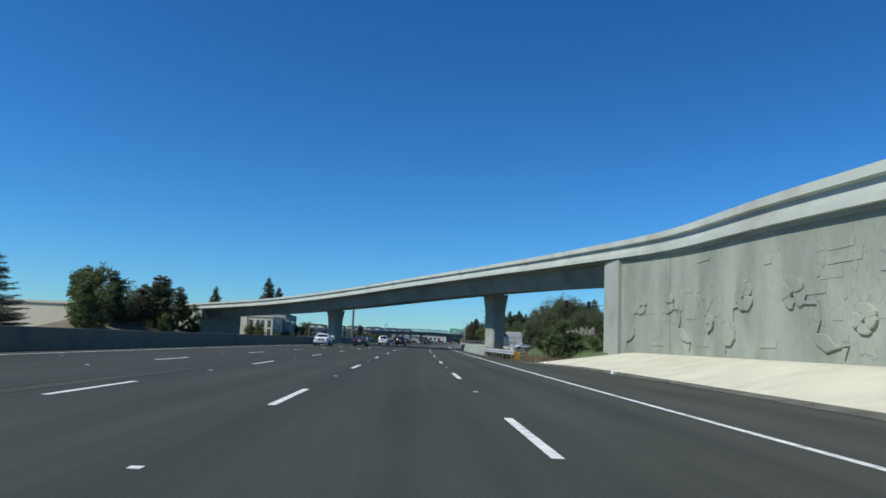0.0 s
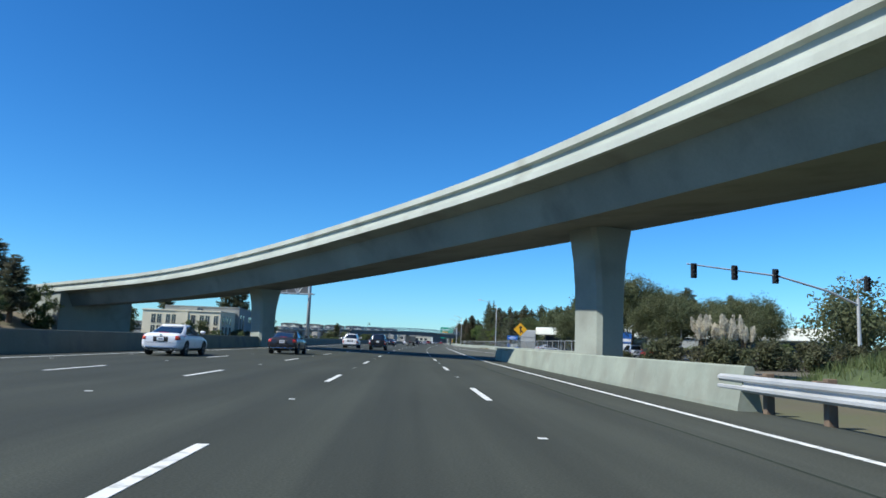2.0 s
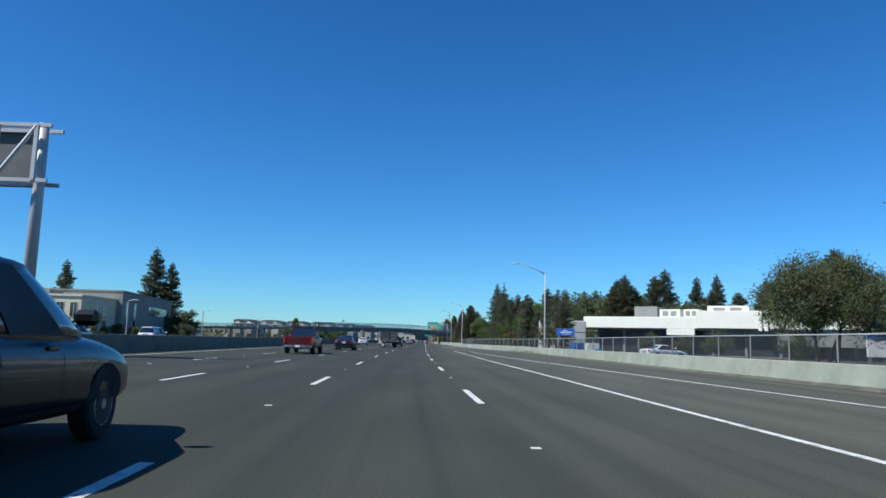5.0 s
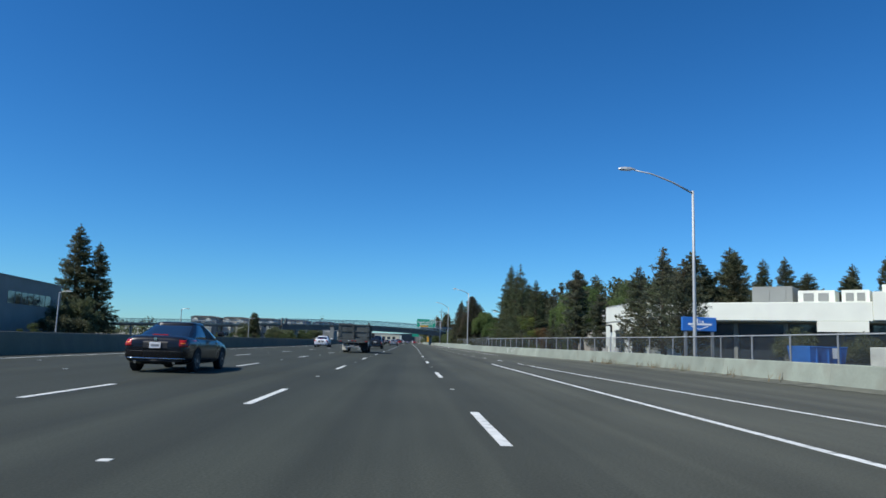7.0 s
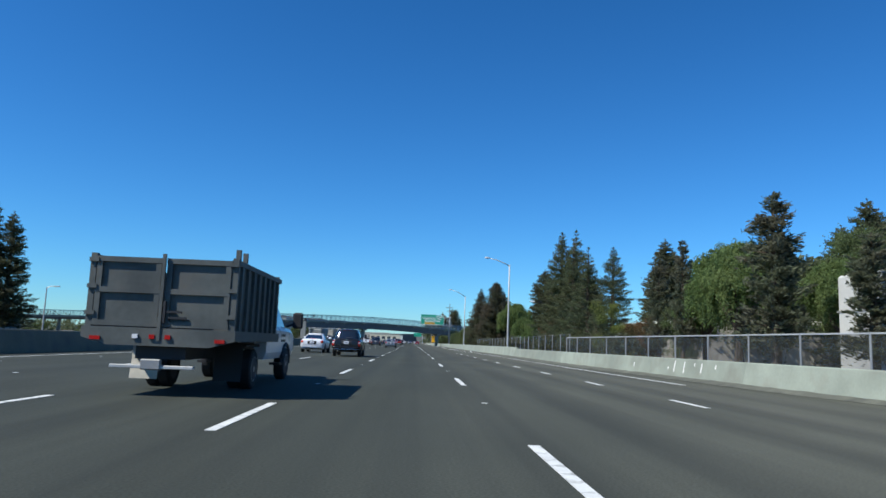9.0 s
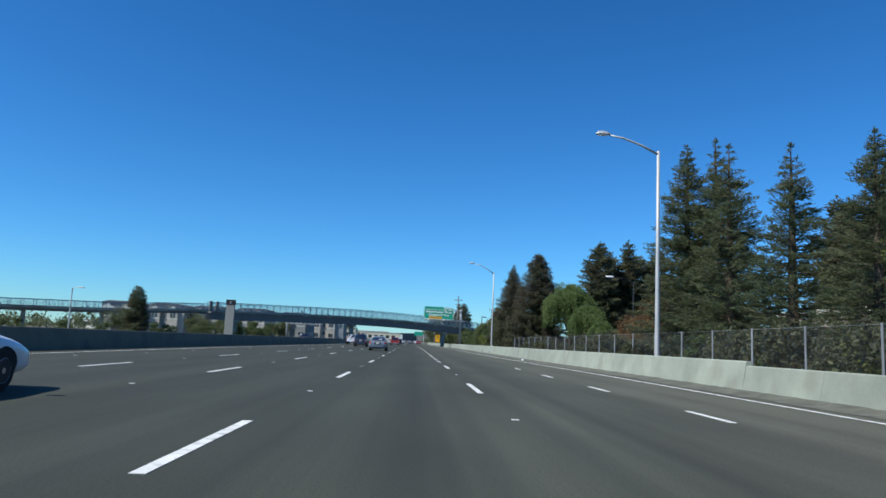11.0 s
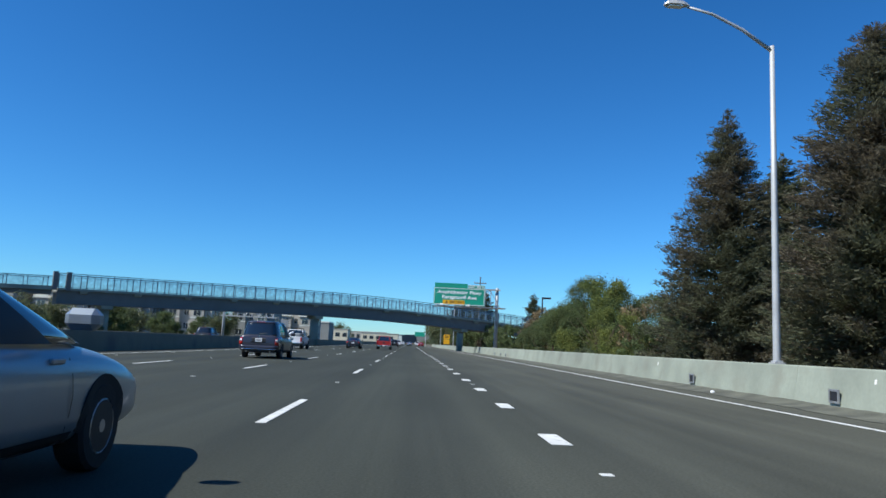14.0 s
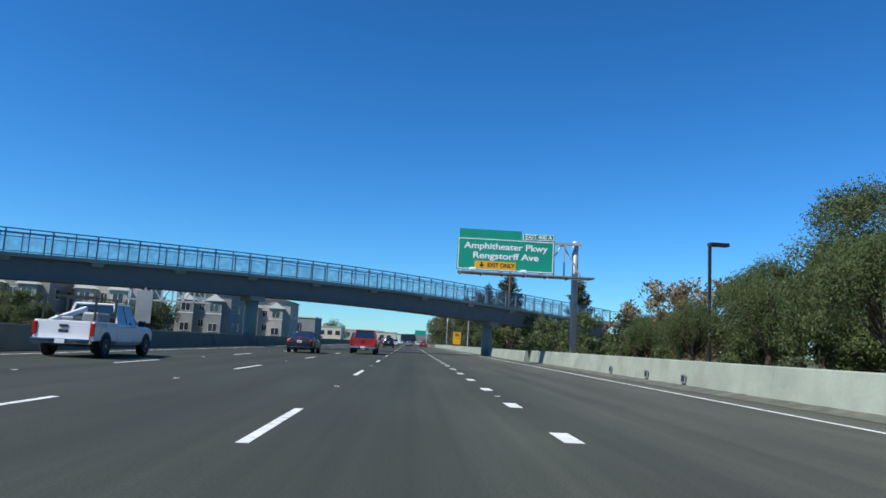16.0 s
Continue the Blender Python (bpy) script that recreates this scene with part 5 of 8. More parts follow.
# ---- street lamps ----
def street_lamp(d, y, height=9.9, reach=3.85, rise=1.2, base=0.6):
    t = thing("street_lamp", "tall galvanised street lamp with a curved arm", "street lamp", pose(road_x(y, d), y, base), "lamps along the barrier")
    h = height - base
    part("pole", tube([(0, 0, -0.9), (0, 0, 0.15), (0, 0, h * 0.5), (0, 0, h + 0.15)], [0.115, 0.105, 0.085, 0.065], 10), STEEL, t, smooth=True)
    part("base_plate", boxes((-0.16, 0.16, -0.16, 0.16, -0.04, 0.0), (-0.12, 0.12, -0.12, 0.12, 0.0, 0.05), bevel=0.01), STEEL, t)
    part("arm", tube([(0, 0, h), (-reach * 0.3, 0, h + rise * 0.5), (-reach * 0.6, 0, h + rise * 0.85), (-reach * 0.86, 0, h + rise)], [0.06, 0.05, 0.042, 0.036], 8), STEEL, t, smooth=True)
    part("lamp_head", loft([[(x, -w, h + rise + 0.02), (x, w, h + rise + 0.02), (x, w * 0.7, h + rise + 0.02 + q), (x, -w * 0.7, h + rise + 0.02 + q)] for x, w, q in ((-reach * 0.84, 0.05, 0.05), (-reach * 0.90, 0.13, 0.11), (-reach * 0.98, 0.16, 0.13), (-reach * 1.06, 0.15, 0.10), (-reach * 1.09, 0.06, 0.04))]), STEEL, t)
    part("lens", boxes((-reach * 1.05, -reach * 0.91, -0.10, 0.10, h + rise - 0.03, h + rise + 0.02)), SIGN_WHITE, t)
    return t


street_lamp(18.05, 213.6, height=9.72)
street_lamp(12.2, 298.7, base=0.9, height=9.55, reach=2.5, rise=0.75)
street_lamp(11.8, 358.1, base=0.98, reach=2.9)
street_lamp(12.6, 520.0, base=0.6, reach=2.9)
street_lamp(12.8, 600.0, base=0.6, reach=2.9)
for y in (224, 257, 300, 352, 640):
    lamp = thing("street_lamp", "slim grey street lamp across the freeway", "street lamp", pose(road_x(y, -37), y, 0), "lamps across the freeway")
    part("pole", tube([(0, 0, -0.2), (0, 0, 5.4)], [0.09, 0.06], 8), STEEL, lamp)
    part("arm", tube([(0, 0, 5.3), (0.5, 0, 5.5), (1.0, 0, 5.5)], 0.035, 6), STEEL, lamp)
    part("lamp_head", boxes((0.8, 1.35, -0.12, 0.12, 5.44, 5.56), bevel=0.03), STEEL, lamp)
lamp = thing("parking_lamp", "black shoebox lamp on a square black pole", "street lamp", pose(3.7, 420.0, 0))
part("pole", boxes((-0.07, 0.07, -0.07, 0.07, -0.2, 6.75), bevel=0.01), DARK_STEEL, lamp)
part("lamp_head", boxes((-0.05, 0.95, -0.2, 0.2, 6.72, 6.9), bevel=0.02), DARK_STEEL, lamp)
lamp = thing("parking_lamp", "dark curved-arm lamp behind the trees", "street lamp", pose(12.2, 341.3, 0))
part("pole", tube([(0, 0, -0.2), (0, 0, 8.1)], [0.11, 0.07], 8), DARK_STEEL, lamp)
part("arm", tube([(0, 0, 8.0), (-1.1, 0, 8.42), (-2.2, 0, 8.55)], [0.06, 0.05, 0.04], 6), DARK_STEEL, lamp)
part("lamp_head", boxes((-2.85, -2.1, -0.14, 0.14, 8.46, 8.62), bevel=0.04), SIGN_WHITE, lamp)
for y, d in ((490, 16.0), (560, 16.5), (640, 17.0)):
    pole = thing("utility_pole", "wooden utility pole with crossarms", "utility pole", pose(road_x(y, d), y, 0))
    part("pole", tube([(0, 0, -0.3), (0, 0, 15.6)], [0.17, 0.11], 8), WOOD, pole)
    part("crossarm", boxes((-1.3, 1.3, -0.06, 0.06, 14.2, 14.35)), WOOD, pole)
    part("crossarm", boxes((-1.0, 1.0, -0.06, 0.06, 12.9, 13.05)), WOOD, pole)
    for x in (-1.2, -0.6, 0.6, 1.2):
        part("insulator", tube([(x, 0, 14.35), (x, 0, 14.62)], 0.05, 6), STEEL_DULL, pole)

# ---- chain-link fence above the barrier ----
MESH = see_through("fence_mesh", (0.040, 0.042, 0.040), 0.60)
WIDE_MESH = see_through("wide_fence_mesh", (0.040, 0.042, 0.040), 0.80)


def fence(y0, y1, d_of, z0, z1, gap=3.05, railed=True):
    t = thing("chain_link_fence", "dark chain-link fence with a steel top rail", "fence", kind="structure")
    ys = steps(y0, y1, gap)
    for y in ys:
        part("fence_post", tube([(road_x(y, d_of(y)), y, -0.2), (road_x(y, d_of(y)), y, z1 + 0.04)], 0.035, 6), STEEL_DULL, t)
    for a, b in zip(ys, ys[1:]):
        p, q = road_x(a, d_of(a)), road_x(b, d_of(b))
        part("top_rail" if railed else "top_wire", tube([(p, a, z1), (q, b, z1)], 0.026 if railed else 0.006, 5), STEEL if railed else STEEL_DULL, t)
        part("fence_mesh", loft([[(p + 0.03, a, z0), (p + 0.03, a, z1)], [(q + 0.03, b, z0), (q + 0.03, b, z1)]], closed=False), MESH if railed else WIDE_MESH, t)


fence(120, 271, lambda y: ramp(RIGHT_BAR, y) + 0.45, 0.05, 1.75)
fence(271.5, 354, lambda y: ramp([(271, 12.9), (290, 13.4), (300, 13.8), (354, 14.1)], y), -0.3, 2.0, 3.66, False)


# ---- overhead signs ----
def text(body, size, at, material, parent, name="lettering", width=0.0):
    """Raised letters on a sign's face, turned to the south, as one mesh."""
    cu = bpy.data.curves.new("lettering", 'FONT')
    cu.body, cu.size, cu.align_x, cu.align_y, cu.extrude = body, size, 'CENTER', 'CENTER', 0.004
    cu.offset = size * 0.022
    tmp = new("tmp", cu)
    tmp.matrix_world = Matrix.Identity(4)
    bpy.context.view_layer.update()
    me = bpy.data.meshes.new_from_object(tmp.evaluated_get(bpy.context.evaluated_depsgraph_get()))
    bpy.data.objects.remove(tmp)
    me.materials.clear()
    me.materials.append(material)
    ob = new(name, me)
    xs = [v.co.x for v in me.vertices]
    k = width / (max(xs) - min(xs)) if width else 1.0
    ob.parent = parent
    ob.matrix_world = Matrix.Translation(at) @ Euler((math.pi / 2, 0, 0)).to_matrix().to_4x4() @ Matrix.Diagonal((k, 1, 1, 1))
    return ob


def exit_sign():
    y0 = 434.0
    sx0, sx1, sz0, sz1 = -8.45, -1.62, 6.32, 8.60
    t = thing("exit_sign", "green overhead exit sign on a cantilever steel frame", "sign")
    cx = (sx0 + sx1) / 2
    panel = part("panel", boxes((sx0, sx1, y0, y0 + 0.05, sz0, sz1), bevel=0.02), SIGN_GREEN, t, "green sign panel with white border")
    part("upper_panel", boxes((sx0 + 0.12, -3.95, y0 + 0.05, y0 + 0.09, sz1 - 0.1, 9.22)), SIGN_GREEN, t, "plain green upper panel")
    tab = part("exit_tab", boxes((-3.90, -1.62, y0, y0 + 0.05, sz1 + 0.02, 9.10), bevel=0.02), SIGN_GREEN, t)
    for r in ((sx0 + 0.06, sx1 - 0.06, sz0 + 0.05, sz0 + 0.11), (sx0 + 0.06, sx1 - 0.06, sz1 - 0.11, sz1 - 0.05), (sx0 + 0.06, sx0 + 0.12, sz0 + 0.11, sz1 - 0.11), (sx1 - 0.12, sx1 - 0.06, sz0 + 0.11, sz1 - 0.11)):
        part("border", boxes((r[0], r[1], y0 - 0.008, y0 - 0.002, r[2], r[3])), SIGN_WHITE, panel)
    for r in ((-3.86, -1.66, sz1 + 0.05, sz1 + 0.09), (-3.86, -1.66, 9.03, 9.07), (-3.86, -3.81, sz1 + 0.09, 9.03), (-1.71, -1.66, sz1 + 0.09, 9.03)):
        part("border", boxes((r[0], r[1], y0 - 0.008, y0 - 0.002, r[2], r[3])), SIGN_WHITE, tab)
    text("EXIT 400 A", 0.40, (-2.76, y0 - 0.008, sz1 + 0.26), SIGN_WHITE, tab, width=1.9)
    text("Amphitheater Pkwy", 0.62, (cx, y0 - 0.008, 8.03), SIGN_WHITE, panel, width=5.9)
    text("Rengstorff Ave", 0.62, (cx, y0 - 0.008, 7.36), SIGN_WHITE, panel, width=4.6)
    only = part("exit_only_plate", boxes((-7.2, -4.3, y0 - 0.02, y0 - 0.002, 6.45, 6.98)), SIGN_YELLOW, t, "yellow exit only plate")
    text("EXIT ONLY", 0.40, (-5.35, y0 - 0.026, 6.71), SIGN_BLACK, only, width=1.9)
    bm = bmesh.new()
    bm.faces.new([bm.verts.new((x, y0 - 0.026, z)) for x, z in ((-6.75, 6.92), (-6.65, 6.92), (-6.65, 6.72), (-6.52, 6.72), (-6.70, 6.50), (-6.88, 6.72), (-6.75, 6.72))])
    part("down_arrow", bm, SIGN_BLACK, only)
    px = 0.12
    part("post", tube([(px, y0 + 1.2, -0.3), (px, y0 + 1.2, 6.3), (px, y0 + 1.2, 8.9)], [0.27, 0.24, 0.22], 12), STEEL, t, smooth=True)
    part("lower_chord", boxes((sx0 + 0.2, px + 0.9, y0 + 0.35, y0 + 0.60, 6.05, 6.25)), STEEL, t)
    part("upper_chord", boxes((sx0 + 0.2, px + 0.4, y0 + 0.75, y0 + 0.95, 8.55, 8.72)), STEEL, t)
    part("walkway", boxes((sx0 + 0.1, px + 1.0, y0 - 0.75, y0 + 0.30, 6.08, 6.16)), STEEL_DULL, t)
    for x in (-8.2, -6.7, -5.2, -3.7, -2.2, -0.7):
        part("walkway_bracket", boxes((x - 0.04, x + 0.04, y0 - 0.8, y0 + 0.5, 5.98, 6.08)), STEEL_DULL, t)
    for k in range(6):
        xa, xb = sx0 + 0.3 + k * 1.45, sx0 + 0.3 + (k + 1) * 1.45
        za, zb = (6.2, 8.6) if k % 2 == 0 else (8.6, 6.2)
        part("lattice", tube([(xa, y0 + 0.85, za), (xb, y0 + 0.85, zb)], 0.05, 5), STEEL, t)
    for x in (-1.5, -0.75):
        part("upright", boxes((x - 0.05, x + 0.05, y0 + 0.72, y0 + 0.82, 6.2, 8.6)), STEEL, t)
    for x in (-7.35, -3.85):
        part("sign_lamp", boxes((x - 0.22, x + 0.22, y0 - 0.78, y0 - 0.48, 6.20, 6.42), bevel=0.04), SIGN_WHITE, t)


exit_sign()


SIGN_BACK = mat("bare_aluminium_back", (0.13, 0.135, 0.14), 0.6, 0.2, spread=0.2, fine=9, coarse=0.8, bump=0.1, bump_size=0.003)


def truss_gantry(x_post, y, x_end, z0, z1, label, panel=True, post_r=0.26):
    """A box truss carried on one post, with the plain back of its sign."""
    t = thing("sign_gantry", label, "sign gantry")
    part("post", tube([(x_post, y, -0.3), (x_post, y, z0), (x_post, y, z1 + 0.2)], [post_r, post_r * 0.9, post_r * 0.8], 10), STEEL, t, smooth=True)
    for zz in (z0, z1):
        for yy in (y - 0.5, y + 0.5):
            part("chord", boxes((min(x_end, x_post) - 0.6, max(x_end, x_post) + 0.6, yy - 0.07, yy + 0.07, zz - 0.08, zz + 0.08)), STEEL, t)
    n = 7
    for k in range(n + 1):
        x = x_post + (x_end - x_post) * k / n
        part("strut", boxes((x - 0.08, x + 0.08, y - 0.60, y - 0.46, z0, z1)), STEEL, t)
        if k < n:
            x2 = x_post + (x_end - x_post) * (k + 1) / n
            part("diagonal", tube([(x, y - 0.53, z0 if k % 2 else z1), (x2, y - 0.53, z1 if k % 2 else z0)], 0.085, 6), STEEL, t)
    if panel:
        part("sign_back", boxes((min(x_post, x_end) + 0.4, max(x_post, x_end) - 0.4, y + 0.62, y + 0.66, z0 - 0.1, z1 + 0.2)), SIGN_BACK, t, "bare grey back of a sign")
    return t


truss_gantry(road_x(156, -13.85), 156.0, road_x(156, -13.85) - 11.5, 7.35, 9.75, "steel truss gantry with the backs of road signs")
truss_gantry(-46.8, 475.0, -37.5, 4.6, 6.6, "pale steel truss gantry beyond the footbridge", panel=False)
t = thing("median_sign", "back of a narrow grey median sign on a post", "sign", pose(road_x(425, -13.3), 425, 0))
part("post", boxes((-0.06, 0.06, -0.06, 0.06, 0.5, 3.3)), STEEL_DULL, t)
part("panel", boxes((-0.45, 0.45, -0.08, -0.05, 1.35, 3.15), bevel=0.01), STEEL_DULL, t)
t = thing("advisory_sign", "yellow two-panel advisory sign on posts", "sign", pose(road_x(545, 12.2), 545, 0))
part("post", boxes((-0.06, 0.06, 0.05, 0.12, -0.2, 3.9)), STEEL_DULL, t)
part("upper_plate", boxes((-0.85, 0.85, -0.02, 0.02, 2.6, 3.9), bevel=0.02), SIGN_YELLOW, t)
part("lower_plate", boxes((-0.85, 0.85, -0.02, 0.02, 1.2, 2.5), bevel=0.02), SIGN_YELLOW, t)
for z in (3.0, 3.4):
    part("bar", boxes((-0.5, 0.5, -0.028, -0.021, z, z + 0.22)), SIGN_BLACK, t)
t = thing("pylon_sign", "grey pylon sign with a dark top panel", "sign", pose(-27.2, 336.8, 0))
part("slab", boxes((-0.40, 0.40, -0.12, 0.12, -0.2, 3.7), bevel=0.03), GREY_STUCCO, t)
part("top_panel", boxes((-0.42, 0.42, -0.14, 0.14, 3.7, 4.2), bevel=0.03), SIGN_BLACK, t)
part("emblem", boxes((-0.07, 0.07, -0.16, -0.14, 3.82, 4.08), bevel=0.02), STEEL_DULL, t)
t = thing("far_guide_sign", "small green guide sign far down the freeway", "sign", pose(road_x(820, 9), 820, 0))
part("panel", boxes((-4.0, 2.5, -0.05, 0.05, 5.6, 8.6), bevel=0.05), SIGN_GREEN, t)
part("post", tube([(3.2, 0.4, -0.3), (3.2, 0.4, 8.4)], 0.25, 8), STEEL, t)
part("arm", boxes((-4.0, 3.3, 0.3, 0.5, 8.0, 8.2)), STEEL, t)
t = thing("blue_sign", "blue business sign panel on two posts", "sign", pose(11.5, 225.0, 0))
part("panel", boxes((-1.22, 1.22, -0.12, 0.12, 2.42, 3.40), bevel=0.03), SIGN_BLUE, t)
part("bar", boxes((-0.82, 0.86, -0.135, -0.125, 2.84, 2.97)), SIGN_WHITE, t)
for x, w, z in ((-0.36, 0.05, 3.24), (-0.22, 0.12, 3.30), (0.02, 0.05, 3.20), (0.16, 0.14, 3.14)):
    part("emblem_bar", boxes((x, x + w, -0.135, -0.125, 3.0, z)), SIGN_WHITE, t)
for a, b in ((-0.62, 0.0), (0.0, 0.62)):
    part("emblem_line", loft([[(x, -0.135, z - 0.03), (x, -0.135, z + 0.03), (x, -0.115, z + 0.03), (x, -0.115, z - 0.03)] for x, z in ((a, 2.78 - 0.24 * (1 - abs(a) / 0.62)), (b, 2.78 - 0.24 * (1 - abs(b) / 0.62)))]), SIGN_WHITE, t)
for x in (-0.95, 0.95):
    part("post", boxes((x - 0.09, x + 0.09, -0.08, 0.08, -0.2, 2.42)), STEEL_DULL, t)
t = thing("picture_board", "small board with a blue sky picture above white panels", "sign", pose(26.5, 178, 0))
part("board", boxes((-1.7, 1.7, -0.08, 0.08, 2.2, 4.2), bevel=0.02), SIGN_BLUE, t)
part("lower_board", boxes((-1.7, 1.7, -0.08, 0.08, 0.9, 2.1), bevel=0.02), SIGN_WHITE, t)
part("cloud_band", boxes((-1.6, 1.6, -0.095, -0.085, 2.5, 3.0)), SIGN_WHITE, t)
part("post", boxes((-1.6, -1.4, -0.06, 0.06, -0.2, 0.95), (1.4, 1.6, -0.06, 0.06, -0.2, 0.95)), STEEL_DULL, t)
t = thing("steel_frame", "pale steel goalpost frame with slanting braces", "frame", pose(26.2, 148, 0))
for x in (-1.0, 1.0):
    part("upright", boxes((x - 0.08, x + 0.08, -0.08, 0.08, -0.2, 5.3)), STEEL, t)
    part("brace", tube([(x, 0, 2.6), (x - 0.9, -0.6, 0.0)], 0.06, 5), STEEL, t)
part("beam", boxes((-1.2, 1.2, -0.1, 0.1, 5.0, 5.35)), STEEL, t)


# ---- footbridge ----
def footbridge():
    t = thing("footbridge", "long grey footbridge with blue-grey railings", "bridge", kind="structure")
    a, b = Vector((-56.2, 430.5)), Vector((14.0, 482.2))
    u = (b - a).normalized()
    n = Vector((u.y, -u.x))                     # towards the traffic
    L = (b - a).length
    P = lambda s, w, z: (a.x + u.x * s + n.x * w, a.y + u.y * s + n.y * w, z)
    TOP = lambda s: ramp([(0, 7.75), (8, 7.92), (16, 8.07), (23, 8.22), (30, 8.35), (37, 8.43), (42, 8.44), (48, 8.38), (54, 8.26), (62, 7.98), (70, 7.65), (78, 7.25), (87, 6.8)], s)
    sec = lambda prof, s0, s1: loft([[P(s, w, TOP(s) + z) for w, z in prof] for s in steps(s0, s1, 6.0)])
    part("deck", sec([(1.75, -1.86), (1.75, -2.16), (-1.75, -2.16), (-1.75, -1.86)], 0, L), BRIDGE_CONCRETE, t)
    part("girder", sec([(1.35, -2.16), (1.25, -3.72), (-1.25, -3.72), (-1.35, -2.16)], 0, L), FOOT, t, "shaded steel girder")
    part("girder_flange", sec([(1.45, -3.70), (1.45, -3.84), (-1.45, -3.84), (-1.45, -3.70)], 0, L), FOOT, t)
    for w in (1.68, -1.68):
        part("top_rail", sec([(w + 0.04, 0.0), (w + 0.04, -0.09), (w - 0.04, -0.09), (w - 0.04, 0.0)], 0, L), BLUE_RAIL, t)
        part("middle_rail", sec([(w + 0.025, -0.28), (w + 0.025, -0.34), (w - 0.025, -0.34), (w - 0.025, -0.28)], 0, L), BLUE_RAIL, t)
        part("bottom_rail", sec([(w + 0.03, -1.72), (w + 0.03, -1.79), (w - 0.03, -1.79), (w - 0.03, -1.72)], 0, L), BLUE_RAIL, t)
        part("rail_mesh", loft([[P(s, w, TOP(s) - 0.3), P(s, w, TOP(s) - 1.74)] for s in steps(0, L, 6.0)], closed=False), RAIL_MESH, t)
        n_posts = round(L / 1.6)
        for k in range(n_posts + 1):
            s = L * k / n_posts
            big = 0.055 if k % 2 == 0 else 0.04
            part("rail_post", loft([[P(s + i, w + j, TOP(s) + z) for i, j in ((-big, -big), (big, -big), (big, big), (-big, big))] for z in (-1.86, -0.02)]), BLUE_RAIL, t)
    for k in range(12):
        s = 3.0 + k * 6.6
        part("bracket", loft([[P(s + i, w, TOP(s) + z) for i, w, z in ((-0.5, 1.35, -2.16), (0.5, 1.35, -2.16), (0.5, 1.78, -2.16), (-0.5, 1.78, -2.16))], [P(s + i, w, TOP(s) + z) for i, w, z in ((-0.4, 1.3, -2.55), (0.4, 1.3, -2.55), (0.4, 1.6, -2.45), (-0.4, 1.6, -2.45))]]), BRIDGE_CONCRETE, t)
    for s in (36.8, 66.5, 6.0):
        col = [P(s, 0, 0)[0], P(s, 0, 0)[1]]
        part("column", tube([(col[0], col[1], -0.3), (col[0], col[1], TOP(s) - 3.8)], 0.62, 14), BRIDGE_CONCRETE, t, "round concrete column", smooth=True)
        part("column_cap", loft([[P(s + i, w, z) for i, w in ((-0.7, -1.3), (0.7, -1.3), (0.7, 1.3), (-0.7, 1.3))] for z in (TOP(s) - 4.3, TOP(s) - 3.82)]), BRIDGE_CONCRETE, t)
    for s in (-0.4, 1.1):
        part("end_post", loft([[P(s + i, 1.7 + j, z) for i, j in ((-0.28, -0.28), (0.28, -0.28), (0.28, 0.28), (-0.28, 0.28))] for z in (5.6, 7.9)]), FOOT, t)
    # the approach on the far side runs on in the same line, a little lower, on plain columns
    q = [(0.6, 7.32), (6.0, 7.15), (12.0, 6.85), (17.0, 6.45), (25.0, 6.2), (36.0, 5.95), (60.0, 5.3), (90.0, 4.4), (130.0, 2.6)]
    prof = lambda rows: loft([[P(-s_, w, z + h) for w, h in rows] for s_, z in q])
    part("approach_deck", prof([(1.7, -1.25), (1.7, -1.75), (-1.7, -1.75), (-1.7, -1.25)]), BRIDGE_CONCRETE, t)
    part("approach_girder", prof([(1.2, -1.76), (1.2, -2.25), (-1.2, -2.25), (-1.2, -1.76)]), FOOT, t)
    for w in (1.66, -1.66):
        part("top_rail", prof([(w + 0.04, 0.0), (w + 0.04, -0.09), (w - 0.04, -0.09), (w - 0.04, 0.0)]), BLUE_RAIL, t)
        part("rail_mesh", loft([[P(-s_, w, z - 0.1), P(-s_, w, z - 1.25)] for s_, z in q], closed=False), RAIL_MESH, t)
        for k in range(40):
            s_ = 1.2 + k * 2.2
            z = ramp(q, s_)
            part("rail_post", loft([[P(-s_ + i, w + j, z + h) for i, j in ((-0.04, -0.04), (0.04, -0.04), (0.04, 0.04), (-0.04, 0.04))] for h in (-1.25, -0.02)]), BLUE_RAIL, t)
    for s_ in (10.0, 22.0, 36.0, 50.0, 66.0, 82.0):
        x, y, z = P(-s_, 0, ramp(q, s_) - 2.25)
        part("column", tube([(x, y, -0.3), (x, y, z)], 0.42, 10), BRIDGE_CONCRETE, t)
    # descending ramp past the right end
    part("approach_deck", loft([[(x, y - 1.6, z - 1.4), (x, y + 1.6, z - 1.4), (x, y + 1.6, z - 2.0), (x, y - 1.6, z - 2.0)] for x, y, z in ((14.0, 482.2, 6.8), (24.0, 482.0, 6.1), (40.0, 480.0, 4.6))]), BRIDGE_CONCRETE, t)
    part("top_rail", loft([[(x, y - 1.6, z), (x, y - 1.5, z), (x, y - 1.5, z - 0.09), (x, y - 1.6, z - 0.09)] for x, y, z in ((14.0, 482.2, 6.8), (24.0, 482.0, 6.1), (40.0, 480.0, 4.6))]), BLUE_RAIL, t)


